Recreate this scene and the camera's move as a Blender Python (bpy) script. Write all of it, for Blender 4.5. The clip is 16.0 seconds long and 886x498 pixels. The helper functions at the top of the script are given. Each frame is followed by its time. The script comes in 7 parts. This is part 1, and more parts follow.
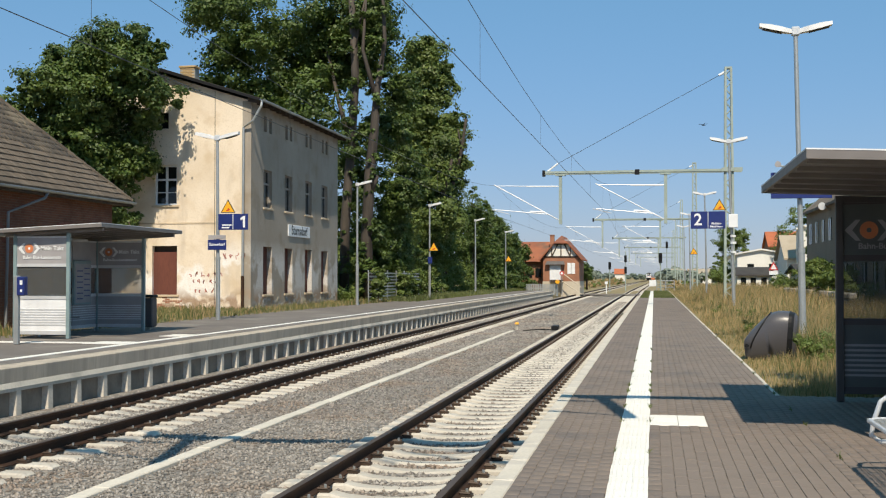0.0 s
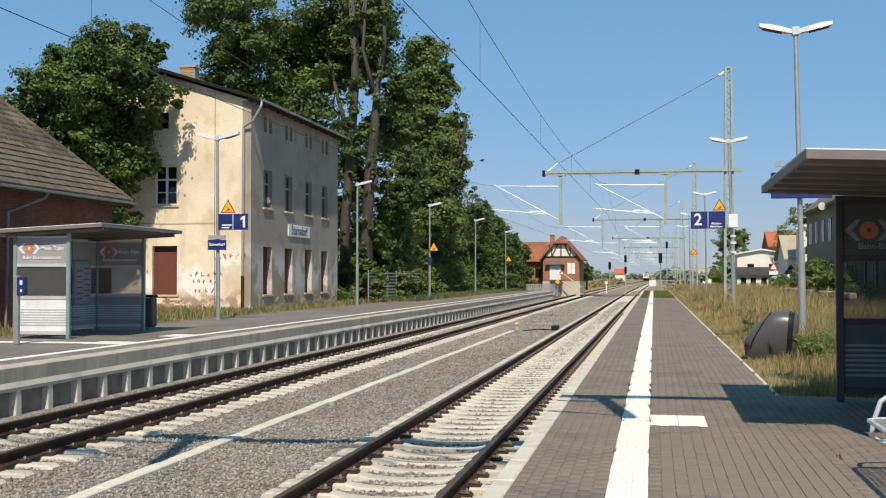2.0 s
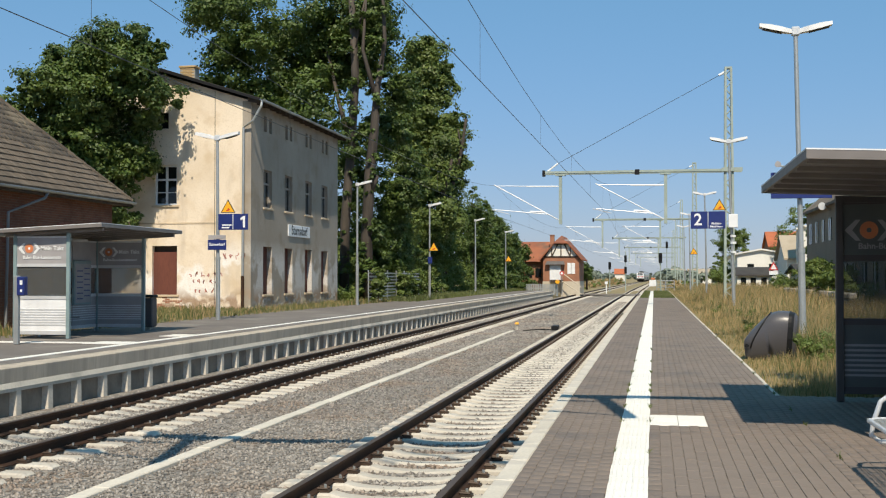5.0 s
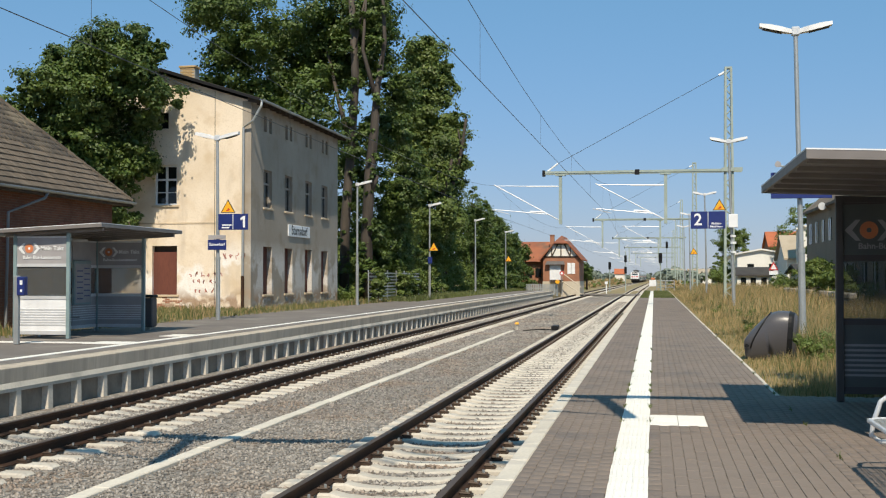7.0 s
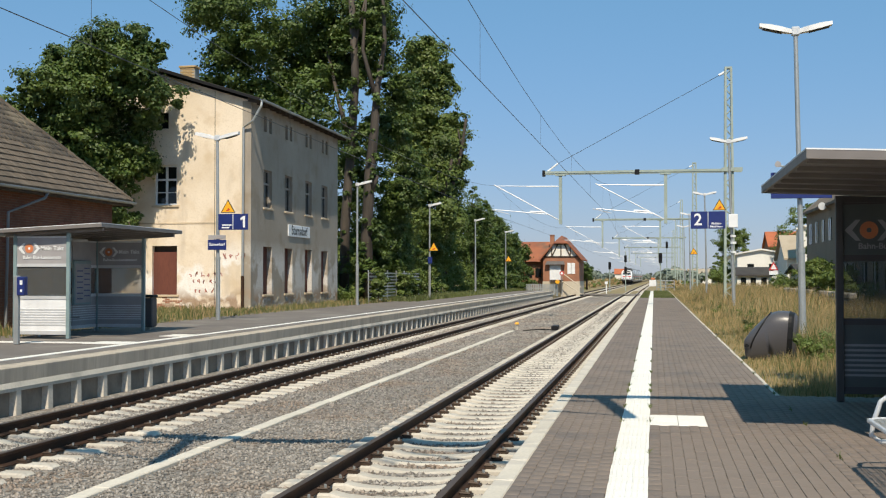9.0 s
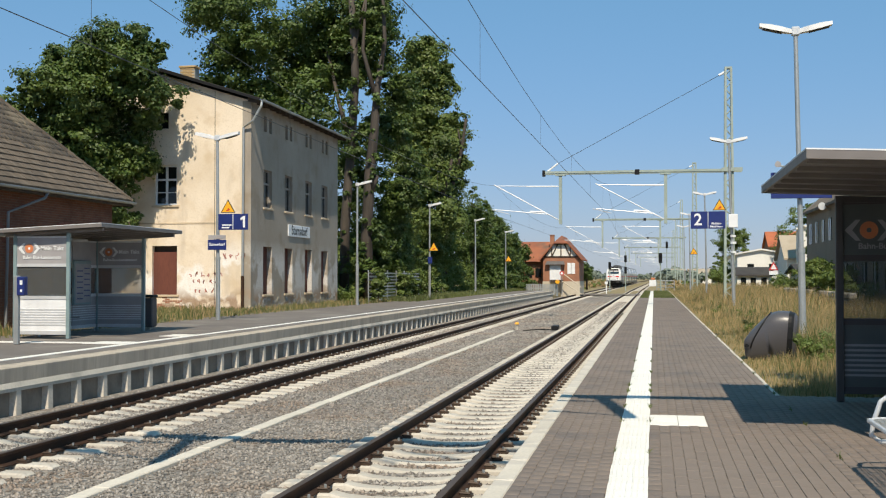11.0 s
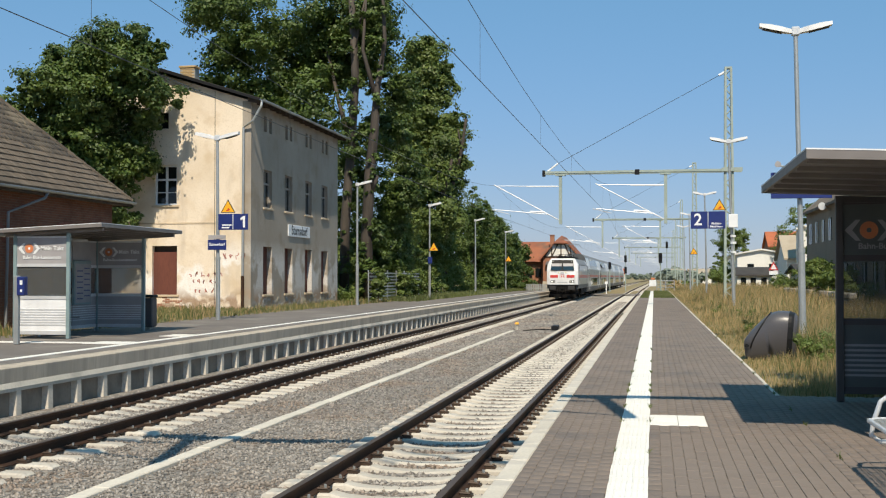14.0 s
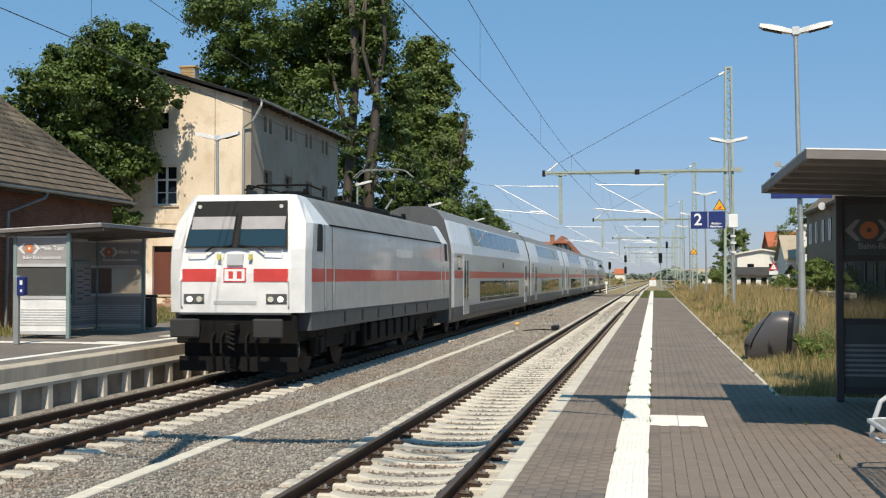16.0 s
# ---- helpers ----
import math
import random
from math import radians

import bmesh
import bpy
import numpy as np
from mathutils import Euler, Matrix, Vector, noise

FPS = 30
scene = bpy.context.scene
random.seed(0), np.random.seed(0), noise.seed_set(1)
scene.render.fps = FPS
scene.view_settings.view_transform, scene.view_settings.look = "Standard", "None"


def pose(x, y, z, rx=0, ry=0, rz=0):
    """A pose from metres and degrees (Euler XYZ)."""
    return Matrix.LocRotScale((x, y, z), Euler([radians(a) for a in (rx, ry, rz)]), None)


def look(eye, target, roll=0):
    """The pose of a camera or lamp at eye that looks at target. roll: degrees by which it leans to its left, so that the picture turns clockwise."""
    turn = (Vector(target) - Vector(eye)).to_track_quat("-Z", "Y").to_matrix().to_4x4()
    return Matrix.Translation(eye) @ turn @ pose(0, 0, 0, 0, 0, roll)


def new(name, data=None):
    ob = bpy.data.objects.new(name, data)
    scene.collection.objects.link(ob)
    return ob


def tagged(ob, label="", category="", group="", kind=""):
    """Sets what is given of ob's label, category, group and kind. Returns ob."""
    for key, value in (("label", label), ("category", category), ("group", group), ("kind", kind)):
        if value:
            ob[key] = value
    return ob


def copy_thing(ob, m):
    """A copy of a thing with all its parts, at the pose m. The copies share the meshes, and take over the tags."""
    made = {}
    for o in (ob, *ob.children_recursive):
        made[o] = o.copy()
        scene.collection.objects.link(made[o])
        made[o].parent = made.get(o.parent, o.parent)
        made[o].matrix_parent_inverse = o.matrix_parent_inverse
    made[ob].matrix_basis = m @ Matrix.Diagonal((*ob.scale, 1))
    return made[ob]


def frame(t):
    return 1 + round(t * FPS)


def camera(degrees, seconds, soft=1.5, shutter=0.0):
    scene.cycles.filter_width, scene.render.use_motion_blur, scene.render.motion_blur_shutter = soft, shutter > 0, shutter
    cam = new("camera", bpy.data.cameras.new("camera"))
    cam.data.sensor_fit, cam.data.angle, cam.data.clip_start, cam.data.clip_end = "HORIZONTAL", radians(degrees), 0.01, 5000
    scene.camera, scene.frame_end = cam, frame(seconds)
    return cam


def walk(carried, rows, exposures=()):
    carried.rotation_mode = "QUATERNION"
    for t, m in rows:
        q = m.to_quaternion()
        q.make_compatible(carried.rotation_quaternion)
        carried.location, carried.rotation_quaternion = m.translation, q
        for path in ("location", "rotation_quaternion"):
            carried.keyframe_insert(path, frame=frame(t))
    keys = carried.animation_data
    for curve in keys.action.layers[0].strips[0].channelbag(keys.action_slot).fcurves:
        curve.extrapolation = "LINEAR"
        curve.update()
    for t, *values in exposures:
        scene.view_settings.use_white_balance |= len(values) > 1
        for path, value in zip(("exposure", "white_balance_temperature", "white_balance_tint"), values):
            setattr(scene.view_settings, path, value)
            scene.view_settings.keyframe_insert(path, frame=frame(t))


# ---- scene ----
cam = camera(41.3, 16.0, soft=1.15, shutter=0.04)
EYE = (0.0, 0.0, 1.56)
VIEW = pose(*EYE, 90 + 1.35, 0, 10.167)
walk(cam, [(0.0, VIEW), (16.0, VIEW)])

# ---------------------------------------------------------------- light
TO_SUN = Vector((0.15, -0.79, 1.0)).normalized()
sun = new("sun", bpy.data.lights.new("sun", "SUN"))
sun.data.energy, sun.data.angle, sun.data.color = 5.2, radians(0.55), (1.0, 0.89, 0.71)
sun.matrix_world = look(TO_SUN * 50, (0, 0, 0))
world = bpy.data.worlds.new("sky")
scene.world = world
world.use_nodes = True
wn = world.node_tree
sky = wn.nodes.new("ShaderNodeTexSky")
sky.sky_type, sky.sun_disc = "NISHITA", False
sky.sun_elevation = math.asin(TO_SUN.z)
sky.sun_rotation = math.atan2(TO_SUN.x, TO_SUN.y)
sky.air_density, sky.dust_density, sky.ozone_density = 1.3, 0.15, 5.0
tint = wn.nodes.new("ShaderNodeMix")
tint.data_type, tint.blend_type = "RGBA", "MULTIPLY"
tint.inputs[0].default_value = 1.0
tint.inputs[7].default_value = (0.48, 0.38, 0.66, 1)
haze = wn.nodes.new("ShaderNodeMix")
haze.data_type, haze.blend_type = "RGBA", "ADD"
haze.inputs[0].default_value = 1.0
haze.inputs[7].default_value = (0.66, 2.41, 2.58, 1)
wn.links.new(sky.outputs[0], tint.inputs[6])
wn.links.new(tint.outputs[2], haze.inputs[6])
wn.links.new(haze.outputs[2], wn.nodes["Background"].inputs[0])
wn.nodes["Background"].inputs[1].default_value = 0.097
scene.view_settings.exposure = 0.0

# ---------------------------------------------------------------- materials


def shader(name):
    m = bpy.data.materials.new(name)
    m.use_nodes = True
    nt = m.node_tree
    return m, nt, nt.nodes["Principled BSDF"]


def put(nt, kind, **values):
    n = nt.nodes.new(kind)
    for k, v in values.items():
        if k in n.inputs:
            n.inputs[k].default_value = v
    return n


def mixed(nt, fac, a, b, mode="MIX"):
    n = nt.nodes.new("ShaderNodeMix")
    n.data_type, n.blend_type = "RGBA", mode
    for i, v in ((0, fac), (6, a), (7, b)):
        if hasattr(v, "links"):
            nt.links.new(v, n.inputs[i])
        else:
            n.inputs[i].default_value = v if i == 0 else (*v, 1) if len(v) == 3 else v
    return n.outputs[2]


def ramp(nt, src, lo, hi):
    n = nt.nodes.new("ShaderNodeMapRange")
    n.inputs[1].default_value, n.inputs[2].default_value = lo, hi
    nt.links.new(src, n.inputs[0])
    return n.outputs[0]


def coords(nt, scale=(1, 1, 1)):
    tc = nt.nodes.new("ShaderNodeTexCoord")
    mp = nt.nodes.new("ShaderNodeMapping")
    mp.inputs[3].default_value = scale
    nt.links.new(tc.outputs["Object"], mp.inputs[0])
    return mp.outputs[0]


def noisy(nt, vec, scale, detail=4.0):
    n = put(nt, "ShaderNodeTexNoise", Scale=scale, Detail=detail)
    nt.links.new(vec, n.inputs["Vector"])
    return n.outputs[0]


def surface(name, a, b, rough=0.8, metal=0.0, coarse=0.7, fine=25.0, bump=0.15, depth=0.01, stain=None, stain_at=(0.55, 0.7), stain_scale=0.4,
            per_object=0.0, per_island=0.0, stretch=(1, 1, 1)):
    """A worn surface: two colours mixed by coarse and fine noise, a stain colour in patches, relief from the fine noise."""
    m, nt, bs = shader(name)
    v = coords(nt, stretch)
    n1, n2 = noisy(nt, v, coarse), noisy(nt, v, fine, 6)
    c = mixed(nt, ramp(nt, n1, 0.35, 0.65), a, b)
    dark = [x * 0.72 for x in a]
    c = mixed(nt, ramp(nt, n2, 0.45, 0.85), c, dark)
    if stain:
        c = mixed(nt, ramp(nt, noisy(nt, v, stain_scale, 8), *stain_at), c, stain)
    for amount, kind, out in ((per_object, "ShaderNodeObjectInfo", "Random"), (per_island, "ShaderNodeNewGeometry", "Random Per Island")):
        if amount:
            r = nt.nodes.new(kind)
            k = nt.nodes.new("ShaderNodeMapRange")
            k.inputs[3].default_value, k.inputs[4].default_value = 1 - amount, 1 + amount
            nt.links.new(r.outputs[out], k.inputs[0])
            h = nt.nodes.new("ShaderNodeHueSaturation")
            nt.links.new(k.outputs[0], h.inputs["Value"])
            nt.links.new(c, h.inputs["Color"])
            c = h.outputs[0]
    nt.links.new(c, bs.inputs["Base Color"])
    bs.inputs["Roughness"].default_value, bs.inputs["Metallic"].default_value = rough, metal
    if bump:
        bp = put(nt, "ShaderNodeBump", Strength=bump, Distance=depth)
        nt.links.new(n2, bp.inputs["Height"])
        nt.links.new(bp.outputs[0], bs.inputs["Normal"])
    return m


def plain(name, colour, rough=0.5, metal=0.0, coat=0.0):
    m, nt, bs = shader(name)
    v = coords(nt)
    c = mixed(nt, ramp(nt, noisy(nt, v, 3.0), 0.35, 0.8), colour, [x * 0.82 for x in colour])
    nt.links.new(c, bs.inputs["Base Color"])
    r = ramp(nt, noisy(nt, v, 9.0), 0.0, 1.0)
    k = nt.nodes.new("ShaderNodeMapRange")
    k.inputs[3].default_value, k.inputs[4].default_value = rough * 0.8, min(1, rough * 1.2)
    nt.links.new(r, k.inputs[0])
    nt.links.new(k.outputs[0], bs.inputs["Roughness"])
    bs.inputs["Metallic"].default_value, bs.inputs["Coat Weight"].default_value = metal, coat
    return m


def leafy(name, a, b, trans=0.24, rough=0.55):
    m, nt, bs = shader(name)
    r = nt.nodes.new("ShaderNodeNewGeometry")
    v = coords(nt)
    f = noisy(nt, v, 0.5, 3)
    c = mixed(nt, r.outputs["Random Per Island"], a, b)
    c = mixed(nt, ramp(nt, f, 0.4, 0.7), c, [x * 0.62 for x in a])
    nt.links.new(c, bs.inputs["Base Color"])
    bs.inputs["Roughness"].default_value = rough
    tr = nt.nodes.new("ShaderNodeBsdfTranslucent")
    nt.links.new(mixed(nt, 0.5, c, (0.16, 0.22, 0.03)), tr.inputs[0])
    mx = nt.nodes.new("ShaderNodeMixShader")
    mx.inputs[0].default_value = trans
    nt.links.new(bs.outputs[0], mx.inputs[1])
    nt.links.new(tr.outputs[0], mx.inputs[2])
    nt.links.new(mx.outputs[0], nt.nodes["Material Output"].inputs[0])
    return m


def glassy(name, tint, rough=0.03, alpha=None):
    """Window glass: a dark coated pane, or a see-through one where alpha is given."""
    m, nt, bs = shader(name)
    bs.inputs["Base Color"].default_value = (*tint, 1)
    bs.inputs["Specular IOR Level"].default_value = 0.4
    bs.inputs["Roughness"].default_value = rough
    if alpha is not None:
        t = nt.nodes.new("ShaderNodeBsdfTransparent")
        t.inputs[0].default_value = (*[0.5 + 0.5 * x for x in tint], 1)
        mx = nt.nodes.new("ShaderNodeMixShader")
        mx.inputs[0].default_value = alpha
        nt.links.new(t.outputs[0], mx.inputs[1])
        nt.links.new(bs.outputs[0], mx.inputs[2])
        nt.links.new(mx.outputs[0], nt.nodes["Material Output"].inputs[0])
    return m


def ballast_material():
    m, nt, bs = shader("ballast")
    v = coords(nt)
    vo = put(nt, "ShaderNodeTexVoronoi", Scale=17.0)
    nt.links.new(v, vo.inputs["Vector"])
    sp = nt.nodes.new("ShaderNodeSeparateColor")
    nt.links.new(vo.outputs["Color"], sp.inputs[0])
    c = mixed(nt, sp.outputs[0], (0.14, 0.122, 0.106), (0.37, 0.33, 0.285))
    brown = mixed(nt, sp.outputs[1], (0.17, 0.11, 0.075), (0.40, 0.31, 0.23))
    c = mixed(nt, ramp(nt, noisy(nt, v, 0.35, 6), 0.55, 0.72), c, brown)
    nt.links.new(c, bs.inputs["Base Color"])
    bs.inputs["Roughness"].default_value = 0.9
    bp = put(nt, "ShaderNodeBump", Strength=1.0, Distance=0.05)
    bp.invert = True
    nt.links.new(vo.outputs["Distance"], bp.inputs["Height"])
    nt.links.new(bp.outputs[0], bs.inputs["Normal"])
    return m


MAT = {
    "ballast": ballast_material(),
    "stone": surface("ballast_stone", (0.30, 0.272, 0.24), (0.20, 0.186, 0.17), per_island=0.5, coarse=0.35, fine=40, bump=0.2, stain=(0.235, 0.18, 0.138), stain_at=(0.48, 0.7), stain_scale=0.55),
    "concrete": surface("concrete", (0.62, 0.57, 0.49), (0.50, 0.46, 0.39), coarse=0.8, fine=18, stain=(0.25, 0.235, 0.21), stain_at=(0.52, 0.75), stain_scale=1.2, bump=0.12),
    "coping": surface("streaked_coping_concrete", (0.53, 0.455, 0.365), (0.42, 0.36, 0.29), coarse=1.2, fine=14, stain=(0.27, 0.23, 0.185), stain_at=(0.5, 0.85), stain_scale=2.6, bump=0.15, stretch=(1, 1, 0.15)),
    # stained concrete, with the shade of the recess put into its brown
    "panel_concrete": surface("stained_shaded_panel_concrete", (0.27, 0.235, 0.19), (0.19, 0.165, 0.135), coarse=1.5, fine=18, stain=(0.14, 0.115, 0.09), stain_at=(0.5, 0.7), stain_scale=2.0),
    "sleeper": surface("sleeper_concrete", (0.56, 0.515, 0.445), (0.45, 0.41, 0.35), coarse=2.0, fine=30, per_object=0.1, stain=(0.32, 0.25, 0.19), stain_at=(0.55, 0.8), stain_scale=3.0),
    "edge_slab": surface("edge_slab", (0.65, 0.595, 0.505), (0.55, 0.50, 0.42), coarse=1.5, fine=30, per_object=0.06, stain=(0.36, 0.33, 0.3), stain_at=(0.55, 0.85), stain_scale=2),
    "paver": surface("paver", (0.215, 0.172, 0.142), (0.17, 0.138, 0.116), coarse=0.9, fine=60, per_object=0.045, per_island=0.05, bump=0.25, depth=0.004, stain=(0.12, 0.105, 0.1), stain_at=(0.55, 0.75), stain_scale=0.8, rough=0.85),
    "joint": surface("joint_sand", (0.25, 0.205, 0.165), (0.19, 0.155, 0.125), coarse=2, fine=60, bump=0.2, stain=(0.055, 0.05, 0.04), stain_at=(0.54, 0.62), stain_scale=5.0),
    "tactile": surface("tactile_slab", (0.84, 0.82, 0.77), (0.76, 0.73, 0.67), coarse=1.2, fine=50, per_object=0.03, bump=0.1, stain=(0.55, 0.52, 0.46), stain_at=(0.6, 0.85), stain_scale=1.5),
    "asphalt": surface("asphalt", (0.19, 0.165, 0.147), (0.145, 0.126, 0.113), coarse=0.5, fine=60, bump=0.3, depth=0.004, stain=(0.24, 0.22, 0.19), stain_at=(0.55, 0.7), stain_scale=0.6),
    "rail_side": surface("rusty_rail", (0.075, 0.04, 0.025), (0.045, 0.028, 0.02), coarse=1.5, fine=60, rough=0.75, metal=0.3),
    "rail_head": surface("rail_running_face", (0.13, 0.088, 0.062), (0.085, 0.06, 0.045), coarse=0.3, fine=40, rough=0.5, metal=0.35, bump=0.02),
    "clip": surface("rail_clip_steel", (0.085, 0.058, 0.042), (0.055, 0.04, 0.03), rough=0.6, metal=0.5, fine=60),
    "soil": surface("soil_and_grass", (0.30, 0.225, 0.10), (0.22, 0.175, 0.075), coarse=0.25, fine=12, bump=0.5, depth=0.05, stain=(0.27, 0.22, 0.13), stain_at=(0.52, 0.65), stain_scale=0.15),
    "plaster": surface("aged_plaster", (0.66, 0.535, 0.385), (0.58, 0.455, 0.315), coarse=0.5, fine=20, bump=0.2, depth=0.012, stain=(0.34, 0.275, 0.2), stain_at=(0.55, 0.72), stain_scale=0.35),
    "rubble": surface("rubble_base", (0.42, 0.39, 0.35), (0.25, 0.23, 0.2), coarse=2.2, fine=9, bump=0.9, depth=0.06, stain=(0.5, 0.42, 0.3), stain_at=(0.5, 0.6), stain_scale=1.5),
    "brick": surface("red_brick", (0.26, 0.085, 0.05), (0.19, 0.06, 0.04), coarse=0.8, fine=18, bump=0.2, per_object=0.15, per_island=0.2),
    "brick_orange": surface("orange_brick", (0.36, 0.165, 0.095), (0.27, 0.12, 0.07), coarse=0.8, fine=18, bump=0.2),
    "brick_yellow": surface("yellow_brick", (0.48, 0.33, 0.15), (0.38, 0.24, 0.1), coarse=2.5, fine=18, bump=0.2, per_island=0.25),
    "mortar": surface("mortar", (0.36, 0.33, 0.28), (0.28, 0.25, 0.21), coarse=2, fine=40),
    "rooftile": surface("grey_brown_roof_tile", (0.165, 0.125, 0.088), (0.11, 0.085, 0.062), coarse=0.7, fine=25, per_object=0.25, per_island=0.3, stain=(0.25, 0.195, 0.125), stain_at=(0.55, 0.72), stain_scale=0.6, bump=0.25),
    "rooftile_red": surface("orange_roof_tile", (0.46, 0.14, 0.055), (0.36, 0.1, 0.045), coarse=0.8, fine=20, per_island=0.2, bump=0.2),
    "rooftile_old": surface("weathered_red_roof_tile", (0.33, 0.115, 0.055), (0.22, 0.08, 0.045), coarse=0.5, fine=12, stain=(0.15, 0.085, 0.055), stain_at=(0.5, 0.7), stain_scale=0.7, bump=0.3, depth=0.03),
    "felt": surface("roofing_felt", (0.07, 0.065, 0.06), (0.05, 0.045, 0.045), coarse=1.0, fine=30),
    "wood_dark": surface("dark_boards", (0.075, 0.05, 0.035), (0.05, 0.035, 0.025), coarse=2, fine=25, stretch=(1, 1, 0.2)),
    "wood_grey": surface("weathered_wood", (0.33, 0.30, 0.26), (0.24, 0.21, 0.18), coarse=2, fine=25),
    "shutter": surface("red_brown_boarding", (0.155, 0.048, 0.03), (0.115, 0.036, 0.024), coarse=1.5, fine=20, stretch=(1, 1, 0.2)),
    "bark": surface("bark", (0.08, 0.064, 0.05), (0.035, 0.028, 0.022), coarse=1.5, fine=7, bump=0.8, depth=0.05, stretch=(1, 1, 0.3)),
    "galv": surface("galvanised_steel", (0.46, 0.48, 0.48), (0.38, 0.40, 0.40), rough=0.45, metal=0.55, coarse=2.5, fine=30, bump=0.05),
    "mast": surface("grey_green_mast_paint", (0.35, 0.41, 0.37), (0.29, 0.345, 0.305), rough=0.55, coarse=1.5, fine=20, stain=(0.2, 0.17, 0.12), stain_at=(0.62, 0.8), bump=0.06),
    "alu": plain("bare_aluminium", (0.66, 0.67, 0.68), 0.4, 0.3),
    "white": plain("white_enamel", (0.80, 0.81, 0.82), 0.4),
    "frame_teal": plain("teal_grey_frame_paint", (0.23, 0.315, 0.325), 0.4),
    "frame_dark": plain("shaded_frame_paint", (0.085, 0.075, 0.072), 0.45),
    "panel_grey": plain("frosted_grey_panel", (0.36, 0.345, 0.35), 0.45),
    "panel_dark": plain("shade_darkened_panel", (0.115, 0.125, 0.122), 0.3),
    "roof_sheet": plain("sheet_metal_roof", (0.21, 0.19, 0.18), 0.5, 0.1),
    "blue": plain("sign_blue", (0.018, 0.032, 0.16), 0.35),
    "yellow": plain("warning_yellow", (0.85, 0.42, 0.02), 0.4),
    "black": plain("black_paint", (0.015, 0.015, 0.016), 0.5),
    "orange": plain("orange_print", (0.62, 0.21, 0.09), 0.5),
    "red": plain("signal_red", (0.55, 0.03, 0.03), 0.45),
    "lens": plain("lamp_cover", (0.66, 0.66, 0.66), 0.4),
    "wire": plain("wire", (0.09, 0.095, 0.10), 0.5, 0.5),
    "insulator": plain("insulator_white", (0.84, 0.86, 0.88), 0.25),
    "plastic": surface("dark_grey_plastic", (0.085, 0.08, 0.085), (0.07, 0.066, 0.07), rough=0.36, coarse=1, fine=80, bump=0.05),
    "leaf_dark": leafy("linden_leaf", (0.062, 0.108, 0.02), (0.118, 0.172, 0.03)),
    "leaf_mid": leafy("maple_leaf", (0.10, 0.152, 0.03), (0.175, 0.225, 0.05)),
    "leaf_light": leafy("shrub_leaf", (0.12, 0.178, 0.034), (0.205, 0.255, 0.06)),
    "grass": leafy("green_grass_blade", (0.11, 0.14, 0.04), (0.19, 0.2, 0.07), 0.25),
    "straw": leafy("dry_grass_blade", (0.52, 0.375, 0.185), (0.37, 0.27, 0.125), 0.22, 0.7),
    "glass": glassy("dark_window_glass", (0.012, 0.014, 0.016)),
    "glass_blue": glassy("coated_windscreen", (0.02, 0.045, 0.065), 0.02),
    "glass_clear": glassy("clear_glass", (0.3, 0.31, 0.31), 0.02, 0.16),
    "train_white": plain("train_white_paint", (0.80, 0.80, 0.80), 0.32, 0.0, 0.3),
    "train_grey": plain("train_light_grey_paint", (0.50, 0.51, 0.53), 0.3, 0.0, 0.4),
    "train_red": plain("train_red_stripe", (0.62, 0.06, 0.05), 0.35, 0.0, 0.3),
    # sooty grime, taken near black to hold the underframe's shade too
    "train_dark": surface("train_underframe_grime_and_shade", (0.009, 0.008, 0.0075), (0.006, 0.0055, 0.005), coarse=3, fine=30, rough=0.7),
    "train_skirt": plain("train_dark_grey_skirt", (0.085, 0.088, 0.092), 0.5),
    "train_roof": surface("train_roof_grey", (0.24, 0.25, 0.26), (0.18, 0.185, 0.19), coarse=1.5, fine=20, rough=0.6),
    "wheel": surface("wheel_steel", (0.05, 0.04, 0.034), (0.03, 0.025, 0.02), rough=0.6, metal=0.4, coarse=4, fine=40),
    # pale grey-green: the haze of distance is put into the leaf colour
    "haze": surface("far_wood_painted_haze", (0.17, 0.21, 0.16), (0.22, 0.26, 0.22), coarse=0.02, fine=0.3, bump=0),
    "tan_roof": surface("tan_fibre_roof", (0.42, 0.35, 0.26), (0.34, 0.28, 0.2), coarse=0.6, fine=14),
    "cream": surface("cream_render", (0.80, 0.78, 0.72), (0.74, 0.71, 0.64), coarse=0.4, fine=10),
    "beige": surface("beige_render", (0.56, 0.5, 0.4), (0.5, 0.44, 0.34), coarse=0.4, fine=10),
    "house_grey": surface("grey_brown_render", (0.27, 0.22, 0.165), (0.2, 0.16, 0.122), coarse=0.4, fine=10),
    "graffiti": plain("faded_red_paint", (0.5, 0.2, 0.16), 0.8),
    "yellow_pale": plain("pale_yellow_socket", (0.55, 0.5, 0.12), 0.5),
    "buffer_grey": plain("buffer_steel", (0.03, 0.028, 0.027), 0.55),
    "headlight": plain("headlight_glass", (0.8, 0.78, 0.68), 0.08, 0.3),
}


